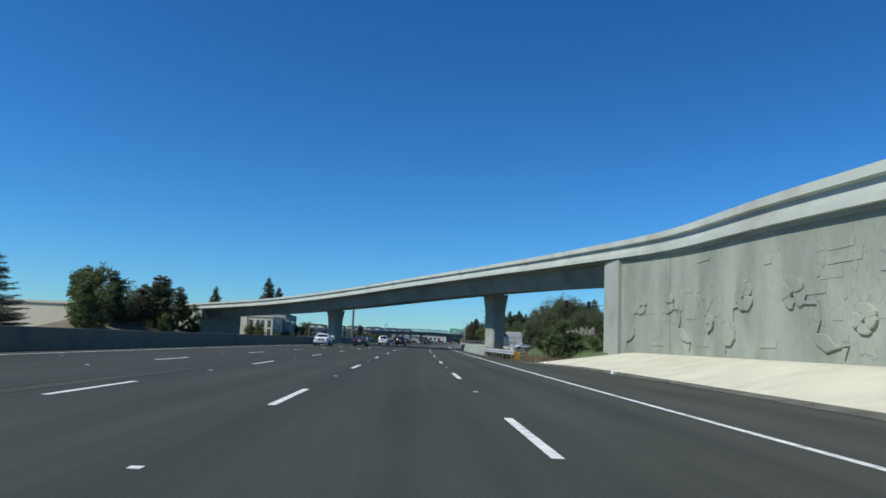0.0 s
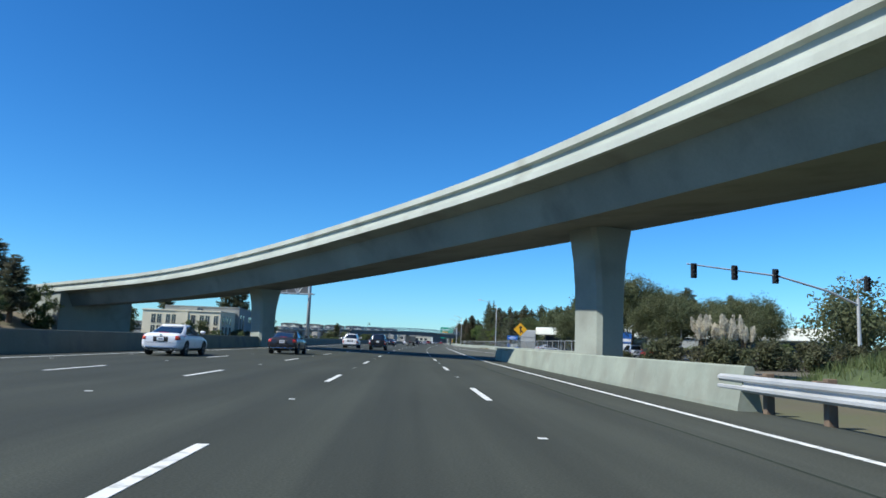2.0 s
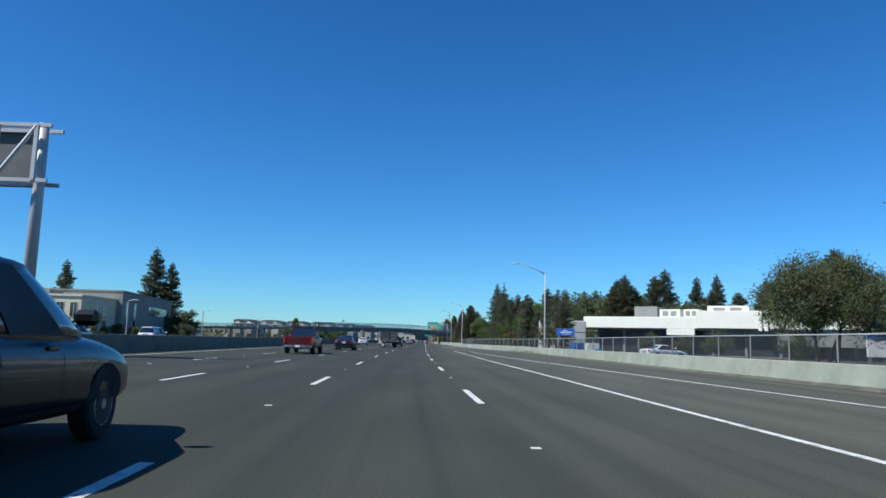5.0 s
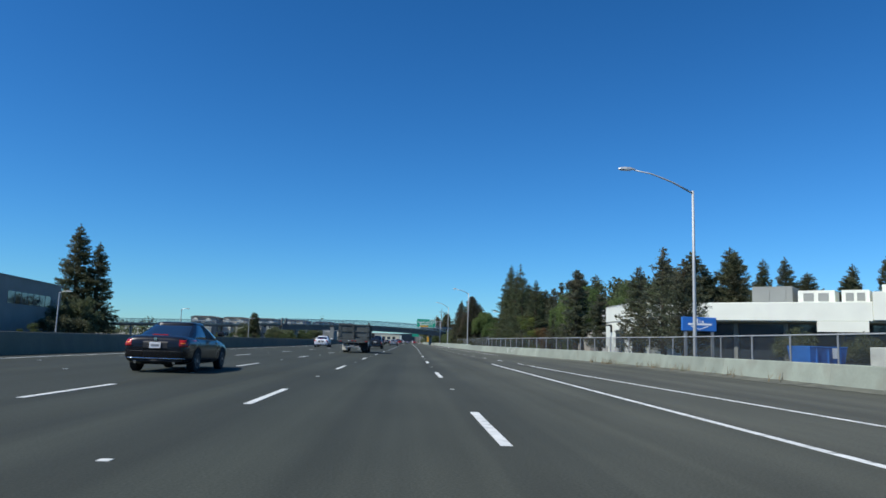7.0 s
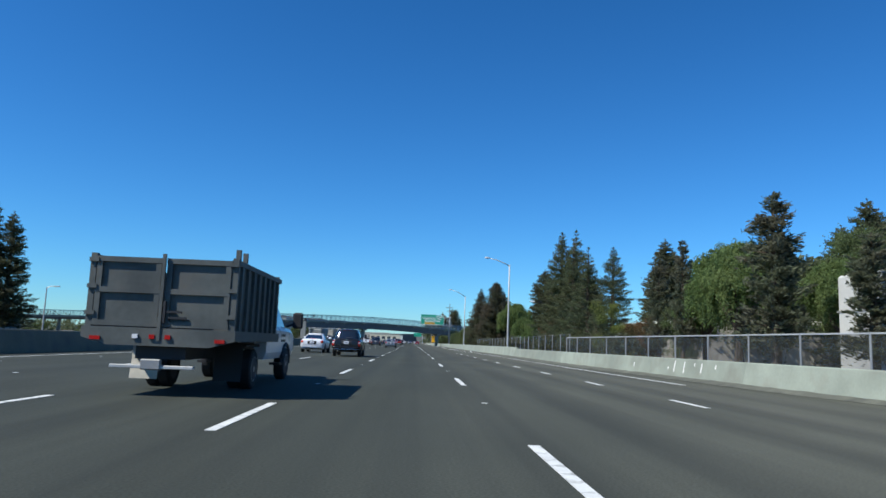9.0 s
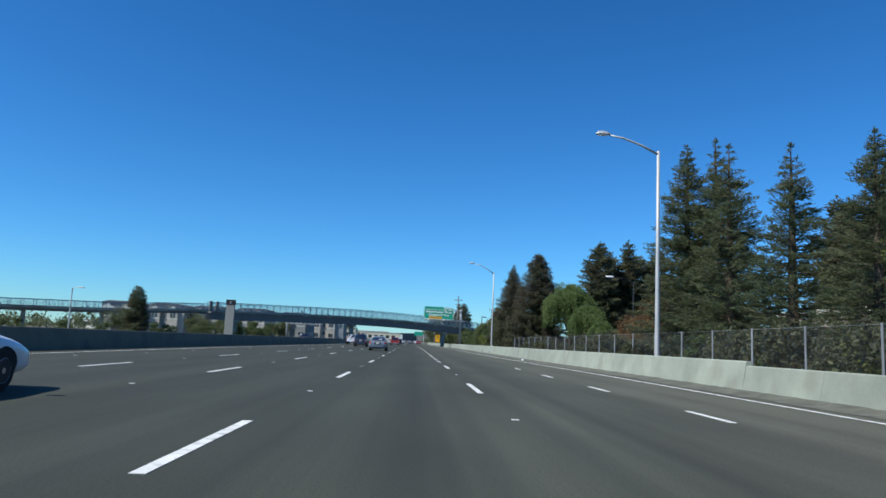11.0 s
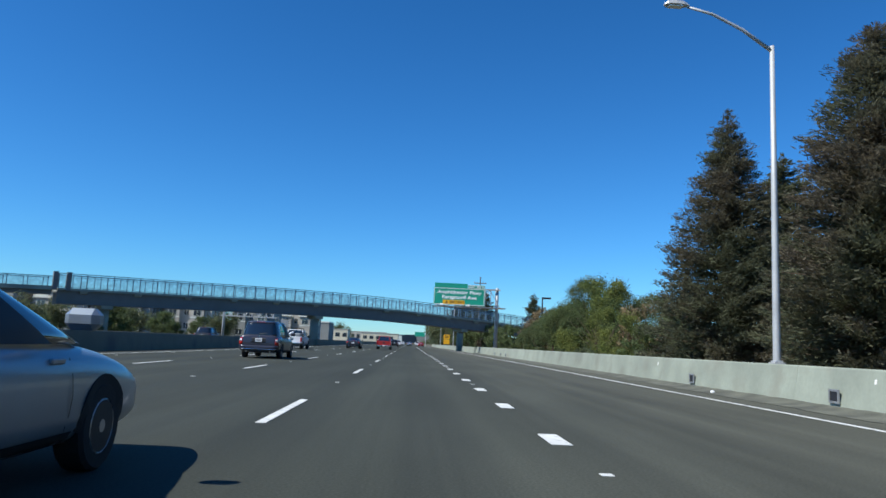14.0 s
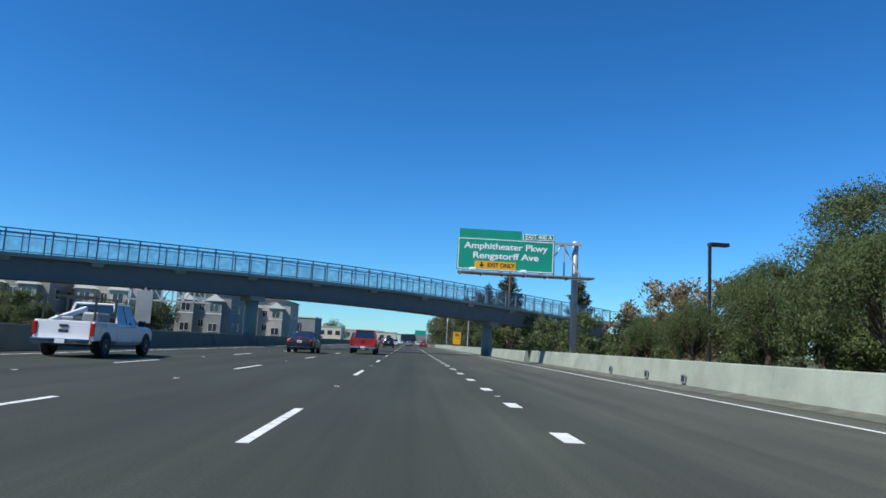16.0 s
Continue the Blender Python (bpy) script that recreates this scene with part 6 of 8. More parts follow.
FOOT = mat("dull_grey_girder", (0.16, 0.165, 0.16), 0.8, spread=0.15, fine=8, coarse=0.5, bump=0.1, bump_size=0.006, stain=(0.10, 0.10, 0.10), stain_amount=0.5, stain_scale=0.5)
RAIL_MESH = see_through("rail_mesh", (0.16, 0.24, 0.30), 0.80)
footbridge()


# ---- buildings ----
def windows(parent, rows, face, at, size, frame_mat, depth=0.12):
    """Framed windows set into a face; face is 'x' or 'y' (the wall looks along minus that axis, or plus x with face '+x')."""
    w, h = size
    for u, z in rows:
        if face == 'y':
            mk = lambda a, b, c, d, e, f: boxes((u + a, u + b, at + c, at + d, z + e, z + f))
        else:
            s = 1 if face == '+x' else -1
            mk = lambda a, b, c, d, e, f: boxes((at - s * c, at - s * d, u + a, u + b, z + e, z + f))
        win = part("window", mk(0, w, -0.03, depth, 0, h), WINDOW, parent)
        part("window_frame", mk(-0.06, 0, -0.06, 0.02, -0.06, h + 0.06), frame_mat, win)
        part("window_frame", mk(w, w + 0.06, -0.06, 0.02, -0.06, h + 0.06), frame_mat, win)
        part("window_frame", mk(0, w, -0.06, 0.02, h, h + 0.06), frame_mat, win)
        part("window_sill", mk(-0.08, w + 0.08, -0.10, 0.02, -0.10, -0.03), frame_mat, win)
        part("mullion", mk(w / 2 - 0.03, w / 2 + 0.03, -0.06, 0.0, 0, h), frame_mat, win)


def office_left():
    t = thing("office_building", "two-storey cream office with a long shaded wing", "building")
    part("front_wall", boxes((-88, -66.5, 248.4, 262.0, -0.3, 6.9)), CREAM, t)
    part("parapet", boxes((-88.2, -66.3, 248.2, 262.0, 6.9, 7.25), bevel=0.03), CREAM, t)
    part("bay", boxes((-78.6, -75.4, 248.1, 248.4, -0.3, 6.6)), CREAM, t)
    part("roof_box", boxes((-80, -75, 254, 259, 7.2, 8.3)), GREY_STUCCO, t)
    windows(t, [(x, z) for x in (-68.3, -70.6, -72.2, -74.6, -77.0, -79.9, -81.5, -83.9, -85.5) for z in (0.4, 3.5)], 'y', 248.4, (1.15, 2.4), CREAM)
    windows(t, [(y, z) for y in (250.2, 253.4, 256.6) for z in (0.8, 3.7)], '+x', -66.5, (1.5, 2.2), GREY_STUCCO)
    slant = lambda y: -65.4 - (y - 262.0) * 0.14
    # grey-green in place of cream: the sunless side's shade is in the wing's colour
    part("long_wing", loft([[(slant(y), y, -0.3), (slant(y), y, 8.7), (slant(y) - 22, y, 8.7), (slant(y) - 22, y, -0.3)] for y in (262.0, 304.0)]), GREY_STUCCO, t, "stucco wing with its shade in the grey-green colour")
    part("wing_coping", loft([[(slant(y) + 0.12, y, 8.7), (slant(y) + 0.12, y, 8.95), (slant(y) - 22.1, y, 8.95), (slant(y) - 22.1, y, 8.7)] for y in (261.85, 304.2)]), GREY_STUCCO, t)
    for y0, y1, z0, z1 in ((282.0, 299.0, 4.9, 6.7), (264.6, 266.2, 0.5, 6.8), (270.4, 272.0, 0.5, 6.8)):
        win = part("ribbon_window", loft([[(slant(y) - 0.1, y, z0), (slant(y) + 0.04, y, z0), (slant(y) + 0.04, y, z1), (slant(y) - 0.1, y, z1)] for y in (y0, y1)]), WINDOW, t)
        for y in steps(y0, y1, 2.4)[1:-1]:
            part("mullion", boxes((slant(y) - 0.02, slant(y) + 0.08, y - 0.04, y + 0.04, z0, z1)), GREY_STUCCO, win)


office_left()


def office_right():
    # its long front stands at an angle to the road; x runs along the front, y back from it
    t = thing("white_building", "low white flat-roofed building over shaded glass", "building", pose(21.0, 258.0, 0, 0, 0, -37.2))
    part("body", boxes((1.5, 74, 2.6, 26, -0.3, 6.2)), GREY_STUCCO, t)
    part("fascia", boxes((0, 20.6, 0, 26, 4.5, 6.5), bevel=0.05), WHITE, t, "white overhanging fascia band")
    part("fascia", boxes((20.62, 76, -0.15, 26, 4.6, 7.5), bevel=0.05), WHITE, t, "taller white fascia band")
    part("soffit", boxes((0.2, 75.8, 0.2, 2.6, 4.42, 4.48)), WHITE, t)
    part("hanging_panel", boxes((15.5, 20.2, -0.05, 0.1, 3.4, 4.5)), WHITE, t)
    for x in (30.4, 31.3):
        part("downpipe", boxes((x, x + 0.5, -0.5, -0.15, 4.3, 7.8)), WHITE, t)
    for x in steps(2.0, 70.0, 5.2):
        part("glass_bay", boxes((x, x + 4.6, 2.5, 2.62, 0.3, 4.2)), WINDOW, t)
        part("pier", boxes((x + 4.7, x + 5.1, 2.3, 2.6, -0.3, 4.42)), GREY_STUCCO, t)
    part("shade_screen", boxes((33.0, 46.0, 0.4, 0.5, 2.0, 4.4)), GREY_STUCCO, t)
    for x0, x1, y0, y1, z in ((8.6, 12.8, 3, 7, 8.45), (13.4, 17.0, 2.5, 6, 7.9), (17.6, 20.2, 2.5, 6, 7.9), (21.2, 28.0, 4, 8, 8.55), (37, 45, 4, 9, 8.3), (52, 60, 4, 9, 8.2)):
        base = 6.5 if x0 < 20 else 7.5
        # shade on the first unit's side is put into its grey colour
        unit = part("roof_unit", boxes((x0, x1, y0, y1, base, z), bevel=0.04), GREY_STUCCO if x0 < 10 else WHITE, t, "boxy rooftop air unit")
        for f in (0.15, 0.55):
            part("unit_louvre", boxes((x0 + (x1 - x0) * f, x0 + (x1 - x0) * (f + 0.28), y0 - 0.05, y0, base + 0.25, z - 0.3)), GREY_STUCCO, unit)
    t = thing("white_workshop", "white rendered flat-roofed building with a dark glazed door", "building", pose(11.6, 250.3, 0, 0, 0, -1.5))
    part("lower_wall", boxes((0, 3.4, -15, 0, -0.3, 3.56), bevel=0.04), WHITE, t)
    part("shadow_joint", boxes((0.05, 3.35, -14.95, -0.05, 3.56, 3.68)), GREY_STUCCO, t)
    part("upper_wall", boxes((0, 3.4, -15, 0, 3.68, 5.2), bevel=0.06), WHITE, t)
    part("coping", boxes((-0.04, 3.44, -15.04, 0.04, 5.2, 5.27), bevel=0.02), PALE_STUCCO, t)
    for y in (-7.6, -13.6):
        door = part("glazed_door", boxes((-0.03, 0.1, y, y + 3.2, 0.0, 2.75)), WINDOW, t)
        part("door_frame", boxes((-0.06, 0.08, y - 0.1, y, 0.0, 2.85)), GREY_STUCCO, door)
        part("door_frame", boxes((-0.06, 0.08, y + 3.2, y + 3.3, 0.0, 2.85)), GREY_STUCCO, door)
        part("door_frame", boxes((-0.06, 0.08, y, y + 3.2, 2.75, 2.85)), GREY_STUCCO, door)
        part("door_mullion", boxes((-0.05, 0.0, y + 1.57, y + 1.63, 0.0, 2.75)), GREY_STUCCO, door)
    lamp = part("wall_lamp", extrude_xz([(-0.75, 3.42), (-0.1, 3.42), (-0.02, 3.30), (-0.02, 2.62), (-0.16, 2.62), (-0.2, 3.25), (-0.75, 3.32)], -2.75, -2.55), SIGN_BLACK, t, "black bracket lamp")
    part("lamp_shade", boxes((-0.95, -0.5, -2.85, -2.45, 3.30, 3.40), bevel=0.03), SIGN_BLACK, lamp)
    for y, z in ((-0.9, 0.9), (-4.6, 0.8), (-5.3, 0.7)):
        part("meter_box", boxes((-0.16, 0.0, y, y + 0.4, z - 0.3, z + 0.35), bevel=0.02), PALE_STUCCO, t)
    t = thing("white_end_building", "white rendered building end behind a dark pine", "building")
    part("block", boxes((13.5, 20.5, 253.4, 260.4, -0.3, 5.5), bevel=0.12), PALE_STUCCO, t)
    part("shadow_joint", boxes((13.46, 20.54, 253.36, 260.44, 3.5, 3.6)), GREY_STUCCO, t)
    t = thing("beige_building", "low pale building glimpsed behind the cedars", "building")
    part("body", boxes((22, 40, 300, 332, -0.3, 4.6)), BEIGE, t)
    part("parapet", boxes((21.8, 40.2, 299.8, 332.2, 4.6, 5.0)), WHITE, t)
    t = thing("far_left_building", "plain pale warehouse across the freeway", "building")
    part("body", boxes((-90, -66, 124, 150, -0.3, 4.9)), CREAM, t)
    part("parapet", boxes((-90.2, -65.8, 123.8, 150.2, 4.9, 5.3)), CREAM, t)


office_right()


def street_corner():
    """Things left standing behind the fence."""
    t = thing("blue_skip", "blue steel skip behind the chain-link fence", "skip", pose(9.8, 207.1, 0, 0, 0, 4) @ Matrix.Diagonal((0.68, 0.9, 1.0, 1)))
    part("tub", loft([[(-1.1, -0.8, 0.1), (1.1, -0.8, 0.1), (1.1, 0.8, 0.1), (-1.1, 0.8, 0.1)], [(-1.3, -0.95, 1.35), (1.3, -0.95, 1.35), (1.3, 0.95, 1.35), (-1.3, 0.95, 1.35)]]), SIGN_BLUE, t)
    part("lid", boxes((-1.32, 1.32, -0.97, 0.97, 1.35, 1.42), bevel=0.015), SIGN_BLUE, t)
    for x in (-0.8, 0, 0.8):
        part("rib", boxes((x - 0.05, x + 0.05, -0.98, -0.86, 0.3, 1.3)), SIGN_BLUE, t)
    part("paper_sheet", boxes((0.25, 0.55, -0.99, -0.97, 0.9, 1.35)), SIGN_WHITE, t)
    t = thing("storage_box", "white steel storage box beside a blue cover", "container", pose(9.8, 201.4, 0))
    part("body", boxes((-0.62, 0.62, -0.9, 0.9, 0.05, 1.4), bevel=0.03), WHITE, t)
    part("door_seam", boxes((-0.02, 0.02, -0.92, -0.9, 0.15, 1.3)), GREY_STUCCO, t)
    part("cover", boxes((0.1, 0.95, -1.2, -0.95, 0.05, 0.8), bevel=0.05), SIGN_BLUE, t)


street_corner()


def townhouse(x, y, wall):
    t = thing("townhouse", "three-storey townhouse with white trim and gables", "house", group="row of townhouses")
    part("body", boxes((x - 5.5, x + 5.5, y, y + 11, -0.3, 8.9)), wall, t)
    bm = extrude_xz([(x - 6.0, 8.9), (x + 6.0, 8.9), (x + 3.5, 9.5), (x - 3.5, 9.5)], y - 0.4, y + 11.4)
    part("roof", bm, ROOF, t)
    for cx in (x - 3.2, x + 2.4):
        bay = part("bay", boxes((cx - 1.5, cx + 1.5, y - 0.9, y, 0.2, 7.2)), wall, t)
        part("bay_gable", extrude_xz([(cx - 1.9, 7.2), (cx + 1.9, 7.2), (cx, 8.6)], y - 1.2, y), WHITE, bay)
        part("trim", boxes((cx - 1.6, cx + 1.6, y - 0.95, y - 0.9, 4.55, 4.8)), WHITE, bay)
        windows(t, [(cx - 0.85, 1.2), (cx - 0.85, 5.1)], 'y', y - 0.9, (1.7, 1.5), WHITE)
    windows(t, [(x - 0.8, 5.2), (x - 0.8, 2.0)], 'y', y, (1.0, 1.4), WHITE)
    windows(t, [(y + 2, z) for z in (1.4, 5.1)] + [(y + 6, z) for z in (1.4, 5.1)], '+x', x + 5.5, (1.4, 1.5), WHITE)


for x, y, w in ((-64, 508, BEIGE), (-76.5, 503, GREY_STUCCO), (-89, 498, BEIGE), (-101.5, 493, GREY_STUCCO), (-54, 530, GREY_STUCCO), (-46, 552, BEIGE)):
    townhouse(x, y, w)

# distance: hills and roofs beyond the trees
HILL = mat("far_hill", (0.12, 0.13, 0.13), 1.0, spread=0.15, fine=0.02, coarse=0.004, bump=0.0)
g = random.Random(5)
bm = bmesh.new()
ridge = [(x, 3300 + g.uniform(-60, 60), 24 + 14 * math.sin(x * 0.0017 + 1) + 4 * math.sin(x * 0.0043) + g.uniform(-0.8, 0.8)) for x in range(-2600, 2601, 60)]
loft([[(x, y, -5) for x, y, z in ridge], [(x, y, max(6, z)) for x, y, z in ridge], [(x, y + 300, -5) for x, y, z in ridge]], closed=False, bm=bm)
tagged(link("backdrop_hills", bm, HILL), "low hazy hills on the skyline", "hills", kind="structure")
for k in range(26):
    x, y = g.uniform(-320, -45), g.uniform(560, 1250)
    t = thing("far_building", "low pale building far beyond the freeway", "building")
    w, h = g.uniform(14, 40), g.uniform(5, 10)
    part("body", boxes((x, x + w, y, y + 18, -0.3, h)), g.choice((WHITE, BEIGE, CREAM, GREY_STUCCO)), t)
    part("parapet", boxes((x - 0.2, x + w + 0.2, y - 0.2, y + 18.2, h, h + 0.5)), g.choice((WHITE, BEIGE)), t)
    for i in range(int(w // 5)):
        part("window", boxes((x + 1.5 + i * 5, x + 4.5 + i * 5, y - 0.08, y, h * 0.4, h * 0.75)), WINDOW, t)
far_wood = []
for k in range(900):
    y = g.uniform(620, 1900)
    side = g.choice((-1, 1))
    x = road_x(y, 0) + side * g.uniform(26 if side > 0 else 42, 420)
    far_wood.append((x, y, g.uniform(0.5, 1.0) ** 2 * 9))
pts = [(x + g.gauss(0, 2.4), y + g.gauss(0, 2.4), abs(g.gauss(z * 0.6, 2.6))) for x, y, z in far_wood for _ in range(16)]
tagged(new("far_wood", leaf_sheet("far_wood", pts, 0.9, LEAF_OAK, 7, 1.1, 77)), "distant belt of dark trees", "trees", kind="stuff")


# ---- vehicles ----
def paint(name, color, rough=0.28, metal=0.3):
    return mat(name, color, rough, metal, spread=0.06, fine=3.0, coarse=0.8, bump=0.0, coat=0.3, spec=0.5)


SILVER_BLUE = paint("silver_blue_paint", (0.25, 0.295, 0.335), 0.33, 0.45)
BLACK_PAINT = paint("black_paint", (0.012, 0.012, 0.014))
CHARCOAL = paint("charcoal_paint", (0.030, 0.029, 0.034))
NAVY_GREY = paint("dark_blue_grey_paint", (0.040, 0.042, 0.060), 0.30, 0.25)
WHITE_PAINT = paint("white_car_paint", (0.72, 0.73, 0.74), 0.3, 0.0)
RED_PAINT = paint("red_car_paint", (0.36, 0.02, 0.015), 0.3, 0.1)
MAROON = paint("maroon_paint", (0.10, 0.008, 0.008), 0.3, 0.2)
CAR_GLASS = mat("car_glass", (0.012, 0.016, 0.020), 0.05, spread=0.1, fine=2, coarse=0.5, bump=0.0, spec=0.9, coat=0.5)
TYRE = mat("tyre_rubber", (0.016, 0.016, 0.016), 0.85, spread=0.2, fine=20, coarse=2, bump=0.2, bump_size=0.004)
RIM = mat("alloy_rim", (0.42, 0.43, 0.44), 0.35, 0.8, spread=0.1, fine=9, coarse=2, bump=0.0)
PLASTIC = mat("black_plastic", (0.02, 0.02, 0.021), 0.6, spread=0.15, fine=12, coarse=2, bump=0.1, bump_size=0.002)
TAIL = mat("red_tail_lamp", (0.42, 0.015, 0.012), 0.15, spread=0.15, fine=6, coarse=3, bump=0.0, coat=0.6)
CLEAR = mat("clear_lamp", (0.75, 0.75, 0.74), 0.12, spread=0.08, fine=6, coarse=3, bump=0.0, coat=0.6)
AMBER = mat("amber_lamp", (0.70, 0.16, 0.03), 0.2, spread=0.1, fine=6, coarse=3, bump=0.0)
CHROME = mat("chrome", (0.75, 0.76, 0.77), 0.12, 1.0, spread=0.04, fine=6, coarse=2, bump=0.0)
PLATE = mat("number_plate", (0.74, 0.75, 0.76), 0.45, spread=0.05, fine=9, coarse=3, bump=0.0)


def wheel(parent, x, y, r, w, side, spokes=10):
    wh = part("wheel", tube([(x - w / 2, y, r), (x + w / 2, y, r)], r * 0.62, 16), PLASTIC, parent)
    bm = bmesh.new()
    prof = [(-w / 2, r * 0.63), (-w / 2, r * 0.92), (-w * 0.38, r), (w * 0.38, r), (w / 2, r * 0.92), (w / 2, r * 0.63)]
    loft([[(x + u, y + math.cos(k * math.tau / 24) * q, r + math.sin(k * math.tau / 24) * q) for u, q in prof] for k in range(25)], closed=True, caps=False, bm=bm)
    part("tyre", bm, TYRE, wh)
    bm = bmesh.new()
    xo = x + side * w * 0.46
    for k in range(spokes):
        a = k * math.tau / spokes
        c, s = math.cos(a), math.sin(a)
        c2, s2 = math.cos(a + 0.13), math.sin(a + 0.13)
        c0, s0 = math.cos(a - 0.13), math.sin(a - 0.13)
        q = [(xo, y + c0 * r * 0.12, r + s0 * r * 0.12), (xo, y + c2 * r * 0.12, r + s2 * r * 0.12), (xo - side * 0.03, y + c2 * r * 0.60, r + s2 * r * 0.60), (xo - side * 0.03, y + c0 * r * 0.60, r + s0 * r * 0.60)]
        bm.faces.new([bm.verts.new(p) for p in (q if side > 0 else q[::-1])])
    loft([[(xo + side * u, y + math.cos(k * math.tau / 24) * q, r + math.sin(k * math.tau / 24) * q) for u, q in ((0.0, r * 0.56), (0.012, r * 0.60), (0.0, r * 0.65))] for k in range(25)], closed=False, bm=bm)
    tube([(xo - side * 0.02, y, r), (xo + side * 0.012, y, r)], r * 0.15, 10, bm)
    part("rim", bm, RIM, wh)
    return wh


def smooth_rows(rows, n):
    """Even, rounded steps between rows of numbers, the first of each row being the place along."""
    P = [tuple(2 * a - b for a, b in zip(rows[0], rows[1]))] + list(rows) + [tuple(2 * a - b for a, b in zip(rows[-1], rows[-2]))]
    out = []
    for p0, p1, p2, p3 in zip(P, P[1:], P[2:], P[3:]):
        for k in range(n):
            u = k / n
            out.append(tuple(0.5 * (2 * b + (c - a) * u + (2 * a - 5 * b + 4 * c - d) * u ** 2 + (3 * b - a - 3 * c + d) * u ** 3) for a, b, c, d in zip(p0, p1, p2, p3)))
    return out + [rows[-1]]


def car(name, label, d, y, color, body=(), cabin=(), roof=(), r=0.33, axles=(0.95, 3.75), lamps="wide", wagon=False, category="car", spoiler=False):
    """body: (y, low, high, half width) from tail to nose; cabin: base (y0, y1, z, half width); roof: (y0, y1, z, half width)."""
    t = thing(name, label, category, pose(road_x(y, d), y, 0.0, 0, 0, heading(y)), "traffic on the freeway")
    rows, P = smooth_rows(body, 4), 0.40
    ends = [q[0] for q in rows]
    hull = lambda yy: tuple(ramp([(q[0], q[k]) for q in rows], yy) for k in (1, 2, 3))

    def side_x(yy, z):
        """Half width of the shell at a place along and a height."""
        lo, hi, hw = hull(yy)
        f = (z - lo) / (hi - lo) * 2 - 1
        if abs(f) >= 1:
            return 0.0
        return hw * (1 - (abs(f) ** (1 / P)) ** 2) ** (P / 2) * (1 - 0.045 * max(0.0, f) - 0.05 * max(0.0, -f))

    def tail_y(x, z):
        """Where the tail's skin lies behind a point of the rear view."""
        a, b = ends[0], ends[0] + 0.9
        if side_x(a, z) >= abs(x):
            return a
        for _ in range(18):
            m = (a + b) / 2
            a, b = (a, m) if side_x(m, z) >= abs(x) else (m, b)
        return b

    def rear_patch(part_name, x0, x1, z0, z1, material, parent, out=0.008, nx=7, nz=4, label=""):
        grid = [[(x, tail_y(x, z) - out, z) for x in (x0 + (x1 - x0) * i / nx for i in range(nx + 1))] for z in (z0 + (z1 - z0) * k / nz for k in range(nz + 1))]
        rim = [[(x, yy + out + 0.02, z) for x, yy, z in row] for row in (grid[0], grid[-1])]
        return part(part_name, loft([rim[0]] + grid + [rim[1]], closed=False), material, parent, label, smooth=True)

    def ring(yy, lo, hi, hw):
        pts = []
        for k in range(40):
            a = (k + 0.5) * math.tau / 40
            f = math.copysign(abs(math.sin(a)) ** P, math.sin(a))
            x = hw * math.copysign(abs(math.cos(a)) ** P, math.cos(a)) * (1 - 0.045 * max(0.0, f) - 0.05 * max(0.0, -f))
            pts.append((x, yy, lo + (hi - lo) * (f + 1) / 2))
        return pts

    part("body", loft([ring(*q) for q in rows]), color, t, smooth=True)
    (a0, a1, za, wa), (b0, b1, zb, wb) = cabin, roof
    n = 36

    def plan(f, grow=1.0):
        """Outline of the cabin at share f of its height."""
        e = f ** 1.25
        y0, y1, w = a0 + (b0 - a0) * f, a1 + (b1 - a1) * f, (wa + (wb - wa) * e) * grow
        cy, hy = (y0 + y1) / 2, (y1 - y0) / 2 * grow
        z = za - 0.08 + (zb - za + 0.03) * f
        return [(w * math.copysign(abs(math.sin(k * math.tau / n)) ** 0.36, math.sin(k * math.tau / n)), cy - hy * math.copysign(abs(math.cos(k * math.tau / n)) ** 0.36, math.cos(k * math.tau / n)), z) for k in range(n)]

    levels = (0.0, 0.2, 0.4, 0.6, 0.8, 1.0)
    part("glasshouse", loft([plan(f) for f in levels]), CAR_GLASS, t, "dark tinted windows", smooth=True)
    top = plan(1.0)
    cy = (b0 + b1) / 2
    cap = lambda k, h: [(x * k, cy + (yy - cy) * k, zb + h) for x, yy, z in top]
    part("roof", loft([cap(1.012, -0.085), cap(1.012, -0.05), cap(0.985, -0.02), cap(0.92, 0.005), cap(0.75, 0.022), cap(0.4, 0.03)]), color, t, smooth=True)

    def pillar(part_name, k0, k1, material):
        strips = [[plan(f, 1.012)[k % n] for k in range(k0, k1 + 1)] for f in levels]
        return part(part_name, loft(strips, closed=False), material, t, smooth=True)

    for s, ks in ((1, lambda k: k), (-1, lambda k: n - k)):
        for part_name, k0, k1, m in (("rear_pillar", 4, 7, color), ("side_pillar", 9, 10, PLASTIC), ("front_pillar", 14, 15, color)):
            lo_k, hi_k = sorted((ks(k0), ks(k1)))
            pillar(part_name, lo_k, hi_k, m)
        mid = b0 * 0.45 + b1 * 0.55
        hw = hull(sum(axles) / 2)[2]
        lo_mid = hull(mid)[0]
        for ax in axles:
            wx = side_x(ax, r + 0.05)
            bm = bmesh.new()
            loft([[(s * (wx - 0.25), ax + math.cos(k * math.pi / 16) * (r + 0.06), r + math.sin(k * math.pi / 16) * (r + 0.06)), (s * (side_x(ax, r + math.sin(k * math.pi / 16) * (r + 0.06)) + 0.008), ax + math.cos(k * math.pi / 16) * (r + 0.06), r + math.sin(k * math.pi / 16) * (r + 0.06)), (s * (wx + 0.006), ax, r * 0.6)] for k in range(17)], closed=False, bm=bm)
            part("wheel_arch", bm, TYRE, t)
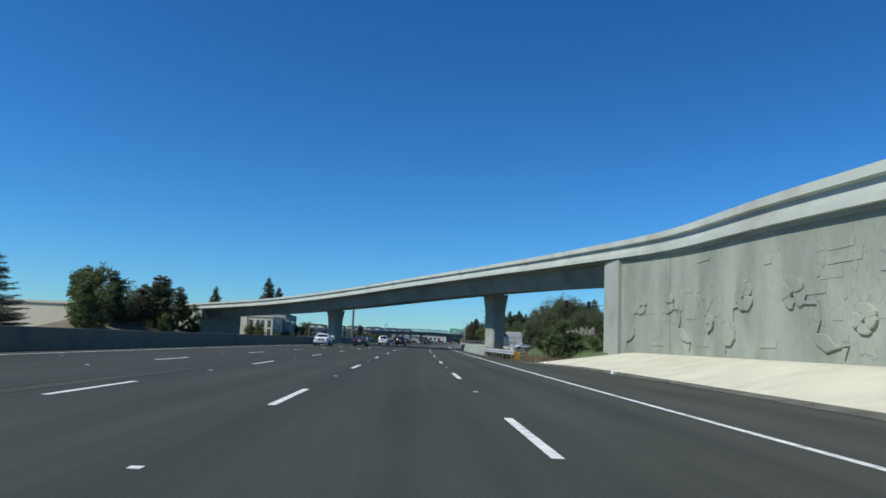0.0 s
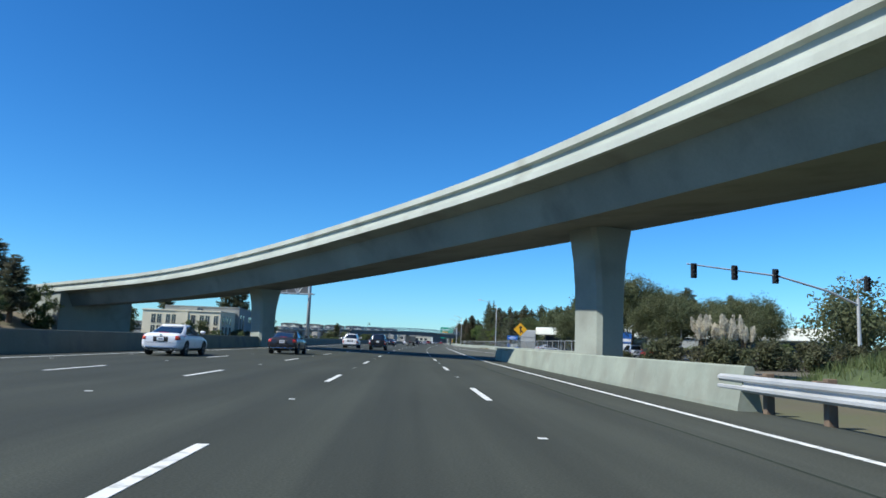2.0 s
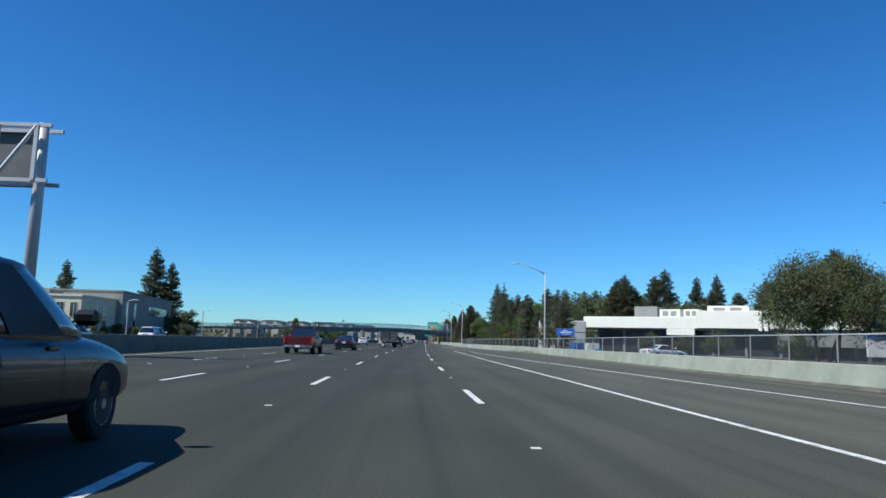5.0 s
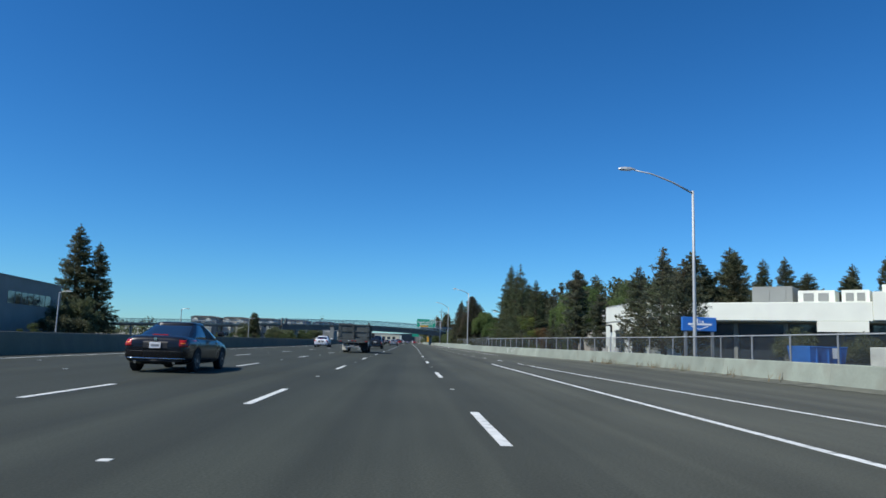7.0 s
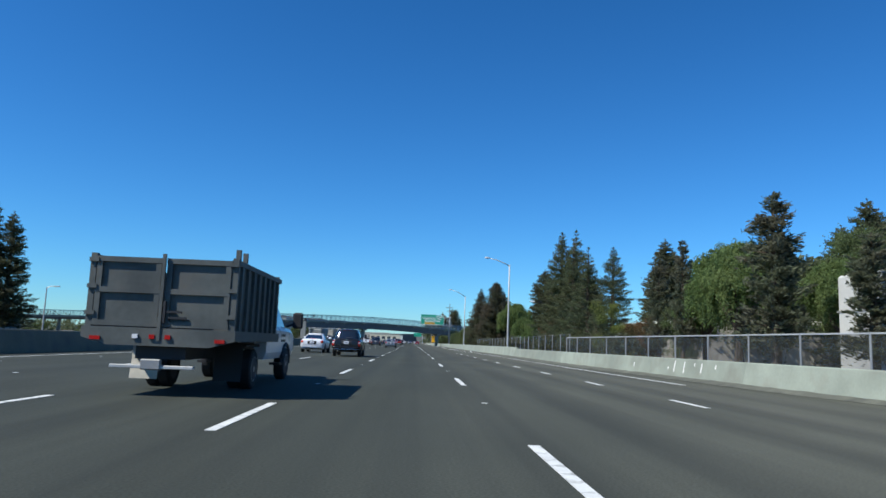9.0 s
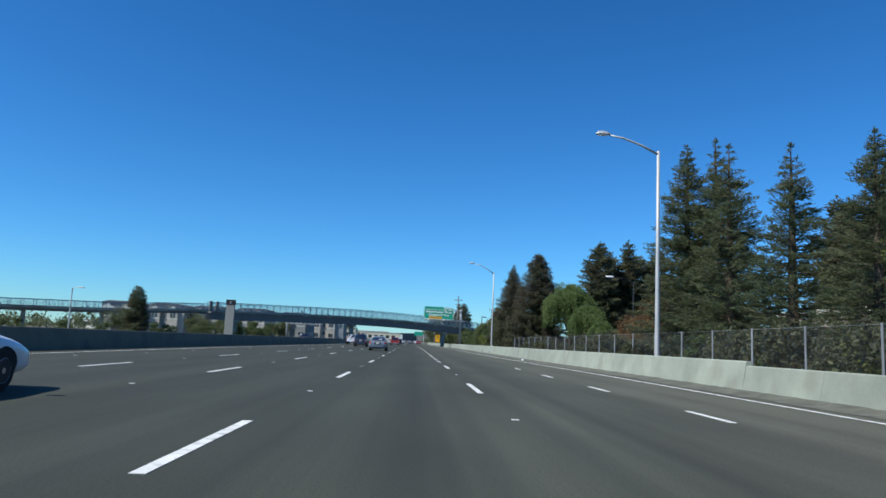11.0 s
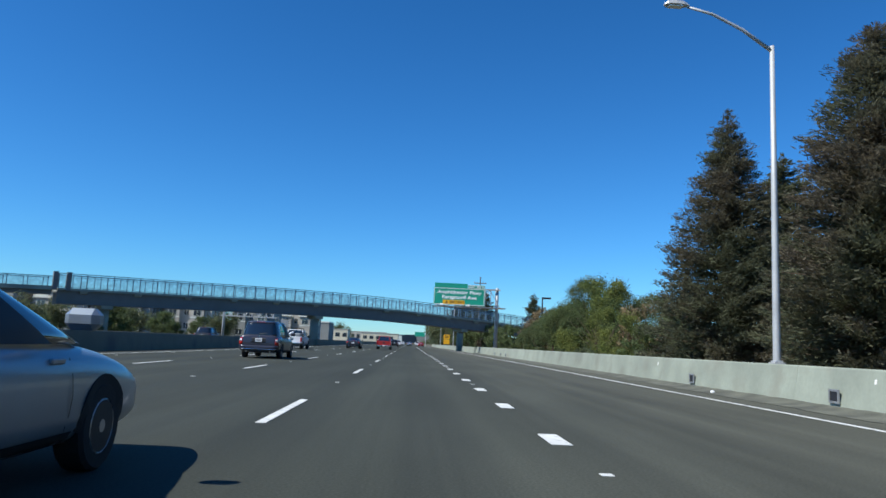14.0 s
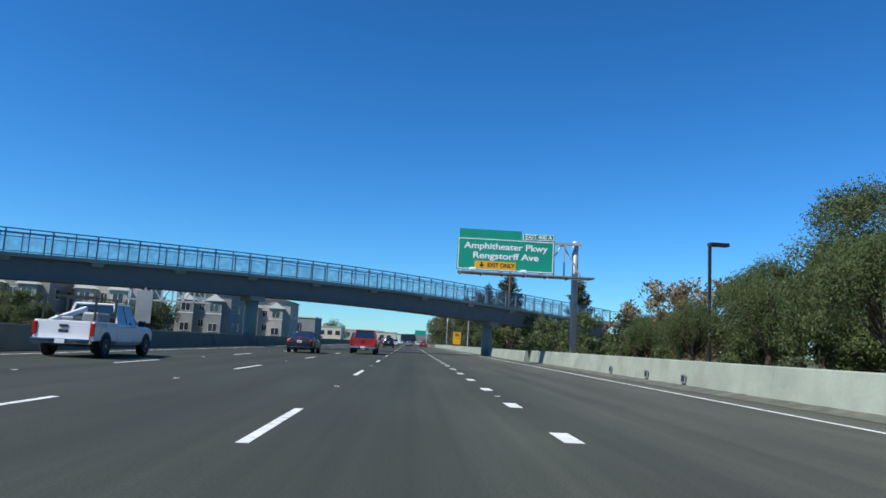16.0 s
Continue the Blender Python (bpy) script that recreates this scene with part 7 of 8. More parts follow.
            wheel(t, s * (wx - 0.085), ax, r, 0.22, s)
        part("mirror", boxes((s * hw * 0.95, s * (hw + 0.19), a1 - 0.80, a1 - 0.66, za + 0.02, za + 0.17), bevel=0.045), color, t)
        part("sill", loft([[(s * (side_x(yy, z) + 0.006), yy, z) for z in (lo_mid + 0.05, lo_mid + 0.10, lo_mid + 0.15)] for yy in steps(axles[0] + r + 0.1, axles[1] - r - 0.1, 0.3)], closed=False), PLASTIC, t)
        for yy in (mid - 0.30, mid + 0.75):
            x = side_x(yy, za - 0.19)
            part("door_handle", boxes((s * (x - 0.01), s * (x + 0.025), yy, yy + 0.18, za - 0.21, za - 0.17), bevel=0.008), color, t)
        for yy in (mid, mid + 1.05, mid - 0.95):
            part("door_gap", loft([[(s * (side_x(yy, z) + 0.002), yy + e, z) for e in (-0.006, 0.006)] for z in steps(lo_mid + 0.16, za - 0.05, 0.12)], closed=False), PLASTIC, t)
        lo0, hi0, hw0 = hull(0.3)
        if lamps == "tall":
            lamp = rear_patch("tail_lamp", s * hw0 * 0.80, s * hw0 * 0.975, hi0 - 0.50, hi0 - 0.06, TAIL, t)
            rear_patch("lamp_lens", s * hw0 * 0.83, s * hw0 * 0.95, hi0 - 0.32, hi0 - 0.22, CLEAR, lamp, 0.014, 4, 2)
        else:
            lamp = rear_patch("tail_lamp", s * hw0 * 0.72, s * hw0 * 0.975, hi0 - 0.31, hi0 - 0.12, TAIL, t)
            rear_patch("lamp_lens", s * hw0 * 0.76, s * hw0 * 0.90, hi0 - 0.235, hi0 - 0.195, AMBER, lamp, 0.012, 4, 2)
        part("exhaust", tube([(s * hw0 * 0.58, tail_y(hw0 * 0.5, lo0 + 0.1) - 0.03, lo0 + 0.06), (s * hw0 * 0.58, 0.3, lo0 + 0.06)], 0.04, 8), CHROME, t)
    lo0, hi0, hw0 = hull(0.3)
    zp = lo0 + (hi0 - lo0) * (0.66 if lamps == "wide" else 0.70)
    recess = rear_patch("plate_recess", -0.33, 0.33, zp - 0.12, zp + 0.11, PLASTIC, t, 0.004)
    part("number_plate", boxes((-0.155, 0.155, tail_y(0, zp) - 0.028, tail_y(0, zp) - 0.014, zp - 0.08, zp + 0.08), bevel=0.004), PLATE, recess)
    part("plate_bar", boxes((-0.11, 0.11, tail_y(0, zp) - 0.032, tail_y(0, zp) - 0.029, zp - 0.03, zp + 0.03)), STEEL_DULL, recess)
    rear_patch("lower_bumper", -hw0 * 0.93, hw0 * 0.93, lo0 + 0.03, lo0 + 0.13, PLASTIC, t, 0.006, 14, 2, "dark lower bumper edge")
    if lamps == "tall":
        rear_patch("rear_bumper", -hw0 * 0.965, hw0 * 0.965, lo0 + 0.14, lo0 + 0.34, color, t, 0.035, 16, 3)
    rear_patch("bumper_strip", -hw0 * 0.9, hw0 * 0.9, lo0 + 0.16, lo0 + 0.185, CHROME, t, 0.04 if lamps == "tall" else 0.012, 14, 1)
    rear_patch("bumper_gap", -hw0 * 0.96, hw0 * 0.96, zp - 0.17, zp - 0.158, PLASTIC, t, 0.003, 16, 1)
    part("badge", tube([(0, tail_y(0, zp + 0.17) - 0.012, zp + 0.17), (0, tail_y(0, zp + 0.17) + 0.02, zp + 0.17)], 0.045, 12), CHROME, t)
    part("brake_lamp", boxes((-0.22, 0.22, (b0 if wagon else a0) + 0.01, (b0 if wagon else a0) + 0.10, (zb - 0.05) if wagon else za + 0.01, (zb - 0.02) if wagon else za + 0.04), bevel=0.008), TAIL, t)
    if spoiler:
        part("boot_lip", loft([[(x, yy, hull(0.3)[1] + h) for yy, h in ((0.16, -0.04), (0.07, 0.012), (0.09, 0.022), (0.34, -0.03))] for x in (-0.70, -0.6, -0.3, 0, 0.3, 0.6, 0.70)]), color, t, smooth=False)
        part("aerial_fin", boxes((-0.03, 0.03, b0 + 0.25, b0 + 0.42, zb + 0.02, zb + 0.09), bevel=0.01), color, t)
        part("parcel_shelf", boxes((0.05, 0.42, a0 + 0.28, a0 + 0.30, za + 0.10, za + 0.16)), SIGN_WHITE, t, "pale paper on the rear shelf")
    if wagon:
        part("wiper", tube([(0.0, a0 - 0.02, za + 0.05), (0.35, a0 - 0.02, za + 0.09)], 0.015, 5), PLASTIC, t)
    return t


SEDAN = dict(body=((0.0, 0.42, 0.84, 0.74), (0.03, 0.34, 0.93, 0.80), (0.10, 0.27, 0.99, 0.86), (0.24, 0.23, 1.025, 0.895), (0.55, 0.21, 1.04, 0.912), (1.0, 0.20, 1.035, 0.918), (2.4, 0.19, 1.00, 0.92), (3.5, 0.19, 0.96, 0.915), (4.2, 0.21, 0.86, 0.885), (4.62, 0.25, 0.74, 0.82), (4.80, 0.30, 0.66, 0.74), (4.87, 0.36, 0.58, 0.62)),
             cabin=(0.36, 3.80, 1.02, 0.82), roof=(1.55, 2.62, 1.415, 0.59))
SUV = dict(body=((0.0, 0.46, 1.00, 0.80), (0.03, 0.40, 1.08, 0.86), (0.10, 0.34, 1.12, 0.905), (0.3, 0.29, 1.14, 0.93), (1.0, 0.27, 1.14, 0.94), (2.4, 0.25, 1.11, 0.94), (3.4, 0.25, 1.07, 0.935), (4.1, 0.28, 0.98, 0.905), (4.5, 0.34, 0.86, 0.84), (4.64, 0.38, 0.78, 0.76), (4.7, 0.44, 0.70, 0.66)),
           cabin=(0.10, 3.60, 1.13, 0.85), roof=(0.40, 2.65, 1.69, 0.66), r=0.36, axles=(0.95, 3.68), lamps="tall", wagon=True)
VAN = dict(body=((0.0, 0.42, 1.02, 0.84), (0.03, 0.36, 1.09, 0.90), (0.09, 0.31, 1.12, 0.945), (0.3, 0.27, 1.13, 0.965), (1.0, 0.25, 1.13, 0.975), (2.6, 0.23, 1.10, 0.975), (3.7, 0.23, 1.04, 0.965), (4.4, 0.26, 0.93, 0.93), (4.8, 0.31, 0.81, 0.86), (4.97, 0.36, 0.73, 0.77), (5.05, 0.42, 0.66, 0.66)),
           cabin=(0.07, 4.15, 1.12, 0.91), roof=(0.26, 3.00, 1.77, 0.73), r=0.34, axles=(1.05, 4.05), lamps="tall", wagon=True)

car("silver_sedan", "silver-blue metallic sedan with a boot spoiler", -13.5 - road_x(340.5), 340.5, SILVER_BLUE, spoiler=True, **SEDAN)
car("dark_minivan", "dark blue-grey minivan with tinted windows", -17.85 - road_x(373.4), 373.4, NAVY_GREY, **VAN)
car("charcoal_sedan", "charcoal grey sedan with dark windows", -5.75, 95.3, CHARCOAL, **SEDAN)
car("black_sedan", "glossy black sedan with chrome trim", -15.5 - road_x(195.2), 195.2, BLACK_PAINT, **SEDAN)
car("white_sedan", "white sedan with a sloping tail", -9.2, 84.0, WHITE_PAINT, **SEDAN)
car("black_suv", "black sport utility car", -1.85, 129.5, BLACK_PAINT, **SUV)
car("white_hatchback", "white compact estate car", -5.5, 136.5, WHITE_PAINT, **SUV)
car("white_sedan", "white sedan far ahead in traffic", -8.9, 268.0, WHITE_PAINT, **SEDAN)
car("white_sedan", "white sedan beside a black utility car", -5.4, 277.0, WHITE_PAINT, **SEDAN)
car("black_suv", "black sport utility car beside a white sedan", -2.0, 268.0, BLACK_PAINT, **SUV)
car("dark_sedan", "dark sedan beyond the minivan", -5.6, 432.0, CHARCOAL, **SEDAN)
for name, label, x, y, c, k in (("parked_sedan", "white sedan parked behind the chain-link fence", 14.0, 197.0, WHITE_PAINT, SEDAN), ("parked_van", "white van parked past the side street", 22.6, 153.0, WHITE_PAINT, VAN),
                               ("parked_sedan", "faded red sedan parked past the side street", 23.6, 147.0, RED_PAINT, SEDAN), ("parked_estate", "white estate car parked under the cedars", 9.6, 340.0, WHITE_PAINT, SUV), ("parked_estate", "dark estate car parked under the cedars", 12.5, 349.0, CHARCOAL, SUV)):
    ob = tagged(car(name, label, x - road_x(y, 0), y, c, **k), label, "car", "cars parked off the freeway")
    if y > 190 and y < 200:
        ob.matrix_world = pose(x, y, 0, 0, 0, -70)
car("red_sedan", "red sedan in the exit lane far ahead", 5.3, 566.0, RED_PAINT, **SEDAN)
for name, label, d, y, c, k in (("white_van", "white minivan far ahead", -1.9, 560, WHITE_PAINT, VAN), ("black_suv", "black utility car far ahead", -1.8, 505, BLACK_PAINT, SUV), ("silver_sedan", "silver sedan far ahead in lane", 1.7, 590, SILVER_BLUE, SEDAN),
                                ("dark_suv", "dark utility car far ahead in lane", 1.8, 640, CHARCOAL, SUV), ("white_sedan", "white sedan far down the freeway", -5.4, 530, WHITE_PAINT, SEDAN), ("grey_suv", "grey utility car far down the freeway", -5.3, 610, NAVY_GREY, SUV),
                                ("white_van", "white van far down the freeway", 5.3, 690, WHITE_PAINT, VAN), ("red_suv", "red utility car far down the freeway", -8.9, 650, RED_PAINT, SUV), ("white_suv", "white utility car far down the freeway", -1.8, 700, WHITE_PAINT, SUV),
                                ("dark_sedan", "dark sedan far down the freeway", 1.8, 760, CHARCOAL, SEDAN), ("white_van", "white van on the opposite carriageway", -27.5, 206, WHITE_PAINT, VAN), ("white_suv", "white utility car on the opposite carriageway", -26, 184, WHITE_PAINT, SUV),
                                ("dark_suv", "dark utility car on the opposite carriageway", -19.5, 413, CHARCOAL, SUV), ("dark_suv", "dark utility car on the opposite carriageway", -23, 262, CHARCOAL, SUV)):
    car(name, label, d, y, c, **k)


def pickup(name, label, d, y, color, loaded=True):
    t = thing(name, label, "pickup", pose(road_x(y, d), y, 0.0, 0, 0, heading(y)), "traffic on the freeway")
    def shell(rows):
        return loft([[(-hw * 0.9, yy, lo), (-hw, yy, lo + 0.12), (-hw, yy, hi - 0.10), (-hw * 0.94, yy, hi), (hw * 0.94, yy, hi), (hw, yy, hi - 0.10), (hw, yy, lo + 0.12), (hw * 0.9, yy, lo)] for yy, lo, hi, hw in rows])
    part("cab_body", shell(((2.05, 0.42, 1.15, 0.95), (3.2, 0.40, 1.15, 0.97), (4.3, 0.42, 1.13, 0.97), (5.2, 0.45, 1.08, 0.95), (5.6, 0.52, 0.98, 0.88), (5.72, 0.58, 0.85, 0.78))), color, t, smooth=False)
    part("glasshouse", loft([[(x, yy, 1.05) for x, yy in ((-.88, 2.08), (.88, 2.08), (.88, 4.0), (.74, 4.35), (-.74, 4.35), (-.88, 4.0))], [(x, yy, 1.80) for x, yy in ((-.68, 2.2), (.68, 2.2), (.68, 3.45), (.55, 3.6), (-.55, 3.6), (-.68, 3.45))]]), CAR_GLASS, t)
    part("roof", boxes((-0.70, 0.70, 2.16, 3.62, 1.78, 1.86), bevel=0.03), color, t)
    for s in (-1, 1):
        part("bed_side", boxes((s * 0.84, s * 0.97, 0.10, 2.0, 0.55, 1.18), bevel=0.02), color, t)
        part("rear_pillar", tube([(s * 0.87, 2.12, 1.05), (s * 0.68, 2.22, 1.8)], 0.07, 5), color, t)
        part("side_pillar", tube([(s * 0.88, 3.1, 1.05), (s * 0.68, 3.0, 1.8)], 0.05, 5), color, t)
        part("front_pillar", tube([(s * 0.86, 4.05, 1.05), (s * 0.66, 3.48, 1.8)], 0.05, 5), color, t)
        part("mirror", boxes((s * 0.97, s * 1.22, 3.75, 3.9, 1.10, 1.32), bevel=0.03), PLASTIC, t)
        part("tail_lamp", boxes((s * 0.85, s * 0.98, 0.02, 0.14, 0.70, 1.12), bevel=0.02), TAIL, t)
        for ax in (1.05, 4.75):
            bm = bmesh.new()
            loft([[(s * 0.75, ax + math.cos(k * math.pi / 12) * 0.47, 0.40 + math.sin(k * math.pi / 12) * 0.47), (s * 0.977, ax + math.cos(k * math.pi / 12) * 0.47, 0.40 + math.sin(k * math.pi / 12) * 0.47), (s * 0.977, ax, 0.3)] for k in range(13)], closed=False, bm=bm)
            part("wheel_arch", bm, PLASTIC, t)
            wheel(t, s * 0.87, ax, 0.39, 0.26, s, 6)
    part("tailgate", boxes((-0.84, 0.84, 0.06, 0.13, 0.58, 1.18), bevel=0.015), color, t)
    part("handle", boxes((-0.14, 0.14, 0.03, 0.06, 0.98, 1.06), bevel=0.01), PLASTIC, t)
    part("badge", boxes((-0.16, 0.16, 0.045, 0.06, 0.80, 0.90), bevel=0.01), PLASTIC, t)
    part("bed_floor", boxes((-0.85, 0.85, 0.13, 2.0, 0.50, 0.56)), PLASTIC, t)
    part("chassis", boxes((-0.45, 0.45, 0.1, 5.2, 0.36, 0.46)), PLASTIC, t)
    part("rear_bumper", boxes((-0.95, 0.95, -0.12, 0.05, 0.44, 0.60), bevel=0.02), CHROME, t)
    part("number_plate", boxes((-0.155, 0.155, -0.135, -0.121, 0.45, 0.59)), PLATE, t)
    if loaded:
        for yy in (0.3, 1.9):
            part("ladder_rack", boxes((-0.86, -0.80, yy, yy + 0.06, 1.18, 1.95), (0.80, 0.86, yy, yy + 0.06, 1.18, 1.95), (-0.86, 0.86, yy, yy + 0.06, 1.95, 2.01)), PLASTIC, t)
        part("load", boxes((-0.6, 0.1, 0.5, 1.8, 0.56, 1.35), (0.15, 0.7, 0.9, 1.9, 0.56, 1.5), bevel=0.06), STEEL_DULL, t)
        part("pipe", tube([(-0.5, 0.2, 1.15), (-0.2, 1.9, 1.62)], 0.10, 8), SIGN_WHITE, t)
    return t


pickup("white_pickup", "white work pickup with a loaded ladder rack", -9.6, 408.0, WHITE_PAINT)
pickup("red_pickup", "dark red pickup beside the dump truck lane", -16.1 - road_x(174.3), 174.3, MAROON, False)
pickup("red_pickup", "red pickup ahead in traffic", -1.9, 439.0, RED_PAINT, False)


def dump_truck():
    t = thing("dump_truck", "white cab truck with a dark steel dump box", "truck", pose(road_x(236.6, -2.05), 236.6, 0.0, 0, 0, heading(236)), "traffic on the freeway")
    bx, z0, z1, y0, y1 = 1.20, 0.98, 2.26, -1.9, 2.05
    part("box_floor", boxes((-bx, bx, y0, y1, z0, z0 + 0.10)), BOX_STEEL, t)
    part("front_wall", boxes((-bx, bx, y1 - 0.08, y1, z0 + 0.1, z1 + 0.15)), BOX_STEEL, t)
    for s in (-1, 1):
        wall = part("side_wall", boxes((s * (bx - 0.05), s * bx, y0 + 0.06, y1 - 0.08, z0 + 0.1, z1)), BOX_STEEL, t)
        part("top_rail", boxes((s * (bx - 0.08), s * (bx + 0.05), y0, y1, z1, z1 + 0.09)), BOX_STEEL, wall)
        part("lower_rail", boxes((s * (bx - 0.02), s * (bx + 0.06), y0, y1, z0 - 0.02, z0 + 0.16)), BOX_STEEL, wall)
        for k in range(8):
            y = y0 + 0.25 + k * 0.47
            part("side_rib", boxes((s * bx, s * (bx + 0.055), y, y + 0.10, z0 + 0.16, z1)), BOX_STEEL, wall)
        part("corner_post", boxes((s * (bx - 0.05), s * (bx + 0.05), y0 - 0.05, y0 + 0.05, z0, z1 + 0.12)), BOX_STEEL, t)
        for y in ((y0 + 0.1, y0 + 0.6) if s > 0 else (y1 - 0.05,)):
            part("stake", boxes((s * bx - 0.04, s * bx + 0.04, y - 0.04, y + 0.04, z1, z1 + 0.28)), BOX_STEEL, t)
        door = part("rear_door", boxes((s * 0.03, s * (bx - 0.05), y0 - 0.02, y0 + 0.03, z0 + 0.18, z1 + 0.06)), BOX_STEEL, t)
        for zz in (z0 + 0.18, (z0 + z1) / 2 + 0.10, z1 - 0.02):
            part("door_rail", boxes((s * 0.04, s * (bx - 0.06), y0 - 0.07, y0 - 0.02, zz, zz + 0.09)), BOX_STEEL, door)
        for xx in (0.05, bx - 0.16):
            part("door_stile", boxes((s * xx, s * (xx + 0.09), y0 - 0.065, y0 - 0.02, z0 + 0.27, z1 - 0.02)), BOX_STEEL, door)
        for zz in (z0 + 0.35, z0 + 0.80, z0 + 1.25):
            part("hinge", boxes((s * (bx - 0.10), s * (bx + 0.06), y0 - 0.09, y0 - 0.05, zz, zz + 0.07)), BOX_STEEL, door)
        part("tail_lamp", boxes((s * (bx - 0.25), s * (bx - 0.08), y0 - 0.13, y0 - 0.10, z0 - 0.06, z0)), TAIL, t)
        part("mud_flap", loft([[(s * 0.52, -0.28 - o, z), (s * 1.04, -0.28 - o, z)] for z, o in ((0.92, 0.0), (0.55, 0.03), (0.20, 0.10))], closed=False), (FLAP_WHITE if s < 0 else PLASTIC), t)
        part("fender", boxes((s * 0.55, s * 1.02, 0.1, 1.3, 0.84, 0.90), bevel=0.02), PLASTIC, t)
        wheel(t, s * 0.93, 0.75, 0.40, 0.22, s, 6)
        wheel(t, s * 0.68, 0.75, 0.40, 0.22, s, 6)
        wheel(t, s * 0.90, 4.55, 0.40, 0.25, s, 6)
        part("fender_flare", tube([(s * 0.99, 4.55 + math.cos(k * math.pi / 8) * 0.5, 0.40 + math.sin(k * math.pi / 8) * 0.5) for k in range(9)], 0.05, 6), PLASTIC, t)
        part("tow_mirror", boxes((s * 1.10, s * 1.36, 4.72, 4.84, 1.30, 1.72), bevel=0.04), PLASTIC, t)
        part("mirror_arm", tube([(s * 0.92, 4.82, 1.34), (s * 1.14, 4.78, 1.42)], 0.03, 5), PLASTIC, t)
        part("step", boxes((s * 0.75, s * 1.0, 3.75, 4.1, 0.38, 0.44)), PLASTIC, t)
    part("door_bar", boxes((-0.025, 0.03, y0 - 0.12, y0 - 0.07, z0 - 0.05, z1 + 0.14)), BOX_STEEL, t)
    part("latch", boxes((0.06, 0.36, y0 - 0.11, y0 - 0.07, z0 + 0.42, z0 + 0.46), (0.14, 0.44, y0 - 0.11, y0 - 0.07, z0 + 0.32, z0 + 0.36), (0.05, 0.09, y0 - 0.12, y0 - 0.07, z0 + 0.25, z0 + 0.62)), PLASTIC, t)
    part("rear_sill", extrude_xz([(-1.28, z0 + 0.16), (-1.28, z0 - 0.02), (-0.85, z0 - 0.14), (0.85, z0 - 0.14), (1.28, z0 - 0.02), (1.28, z0 + 0.16)], y0 - 0.10, y0 + 0.05), BOX_STEEL, t)
    for x in (-0.42, 0.12, -0.14):
        part("marker_lamp", boxes((x, x + 0.09, y0 - 0.13, y0 - 0.10, z0 - 0.02, z0 + 0.05)), TAIL if x > -0.3 else CLEAR, t)
    part("hitch_bar", boxes((-0.80, 0.60, y0 - 0.02, y0 + 0.08, 0.46, 0.52), bevel=0.01), STEEL, t)
    part("hitch_plate", boxes((-0.28, 0.06, y0 - 0.05, y0 + 0.05, 0.44, 0.62), bevel=0.02), STEEL_DULL, t)
    part("chassis", boxes((-0.42, 0.42, -1.8, 5.0, 0.62, 0.84)), PLASTIC, t)
    part("under_box", boxes((-0.85, 0.85, 0.0, 1.5, 0.80, 0.98)), PLASTIC, t)
    part("cab", loft([[(-hw * 0.94, yy, lo), (-hw, yy, lo + 0.15), (-hw, yy, hi - 0.1), (-hw * 0.94, yy, hi), (hw * 0.94, yy, hi), (hw, yy, hi - 0.1), (hw, yy, lo + 0.15), (hw * 0.94, yy, lo)] for yy, lo, hi, hw in ((2.2, 0.55, 1.32, 0.97), (4.6, 0.55, 1.32, 0.98), (5.5, 0.55, 1.28, 0.97), (6.1, 0.6, 1.2, 0.92), (6.3, 0.65, 1.05, 0.82))]), WHITE_PAINT, t, "white truck cab")
    part("glasshouse", loft([[(x, yy, 1.25) for x, yy in ((-.9, 2.25), (.9, 2.25), (.9, 4.9), (.75, 5.2), (-.75, 5.2), (-.9, 4.9))], [(x, yy, 1.95) for x, yy in ((-.7, 2.3), (.7, 2.3), (.7, 4.4), (.6, 4.55), (-.6, 4.55), (-.7, 4.4))]]), CAR_GLASS, t)
    part("roof", boxes((-0.73, 0.73, 2.28, 4.6, 1.93, 2.02), bevel=0.03), WHITE_PAINT, t)
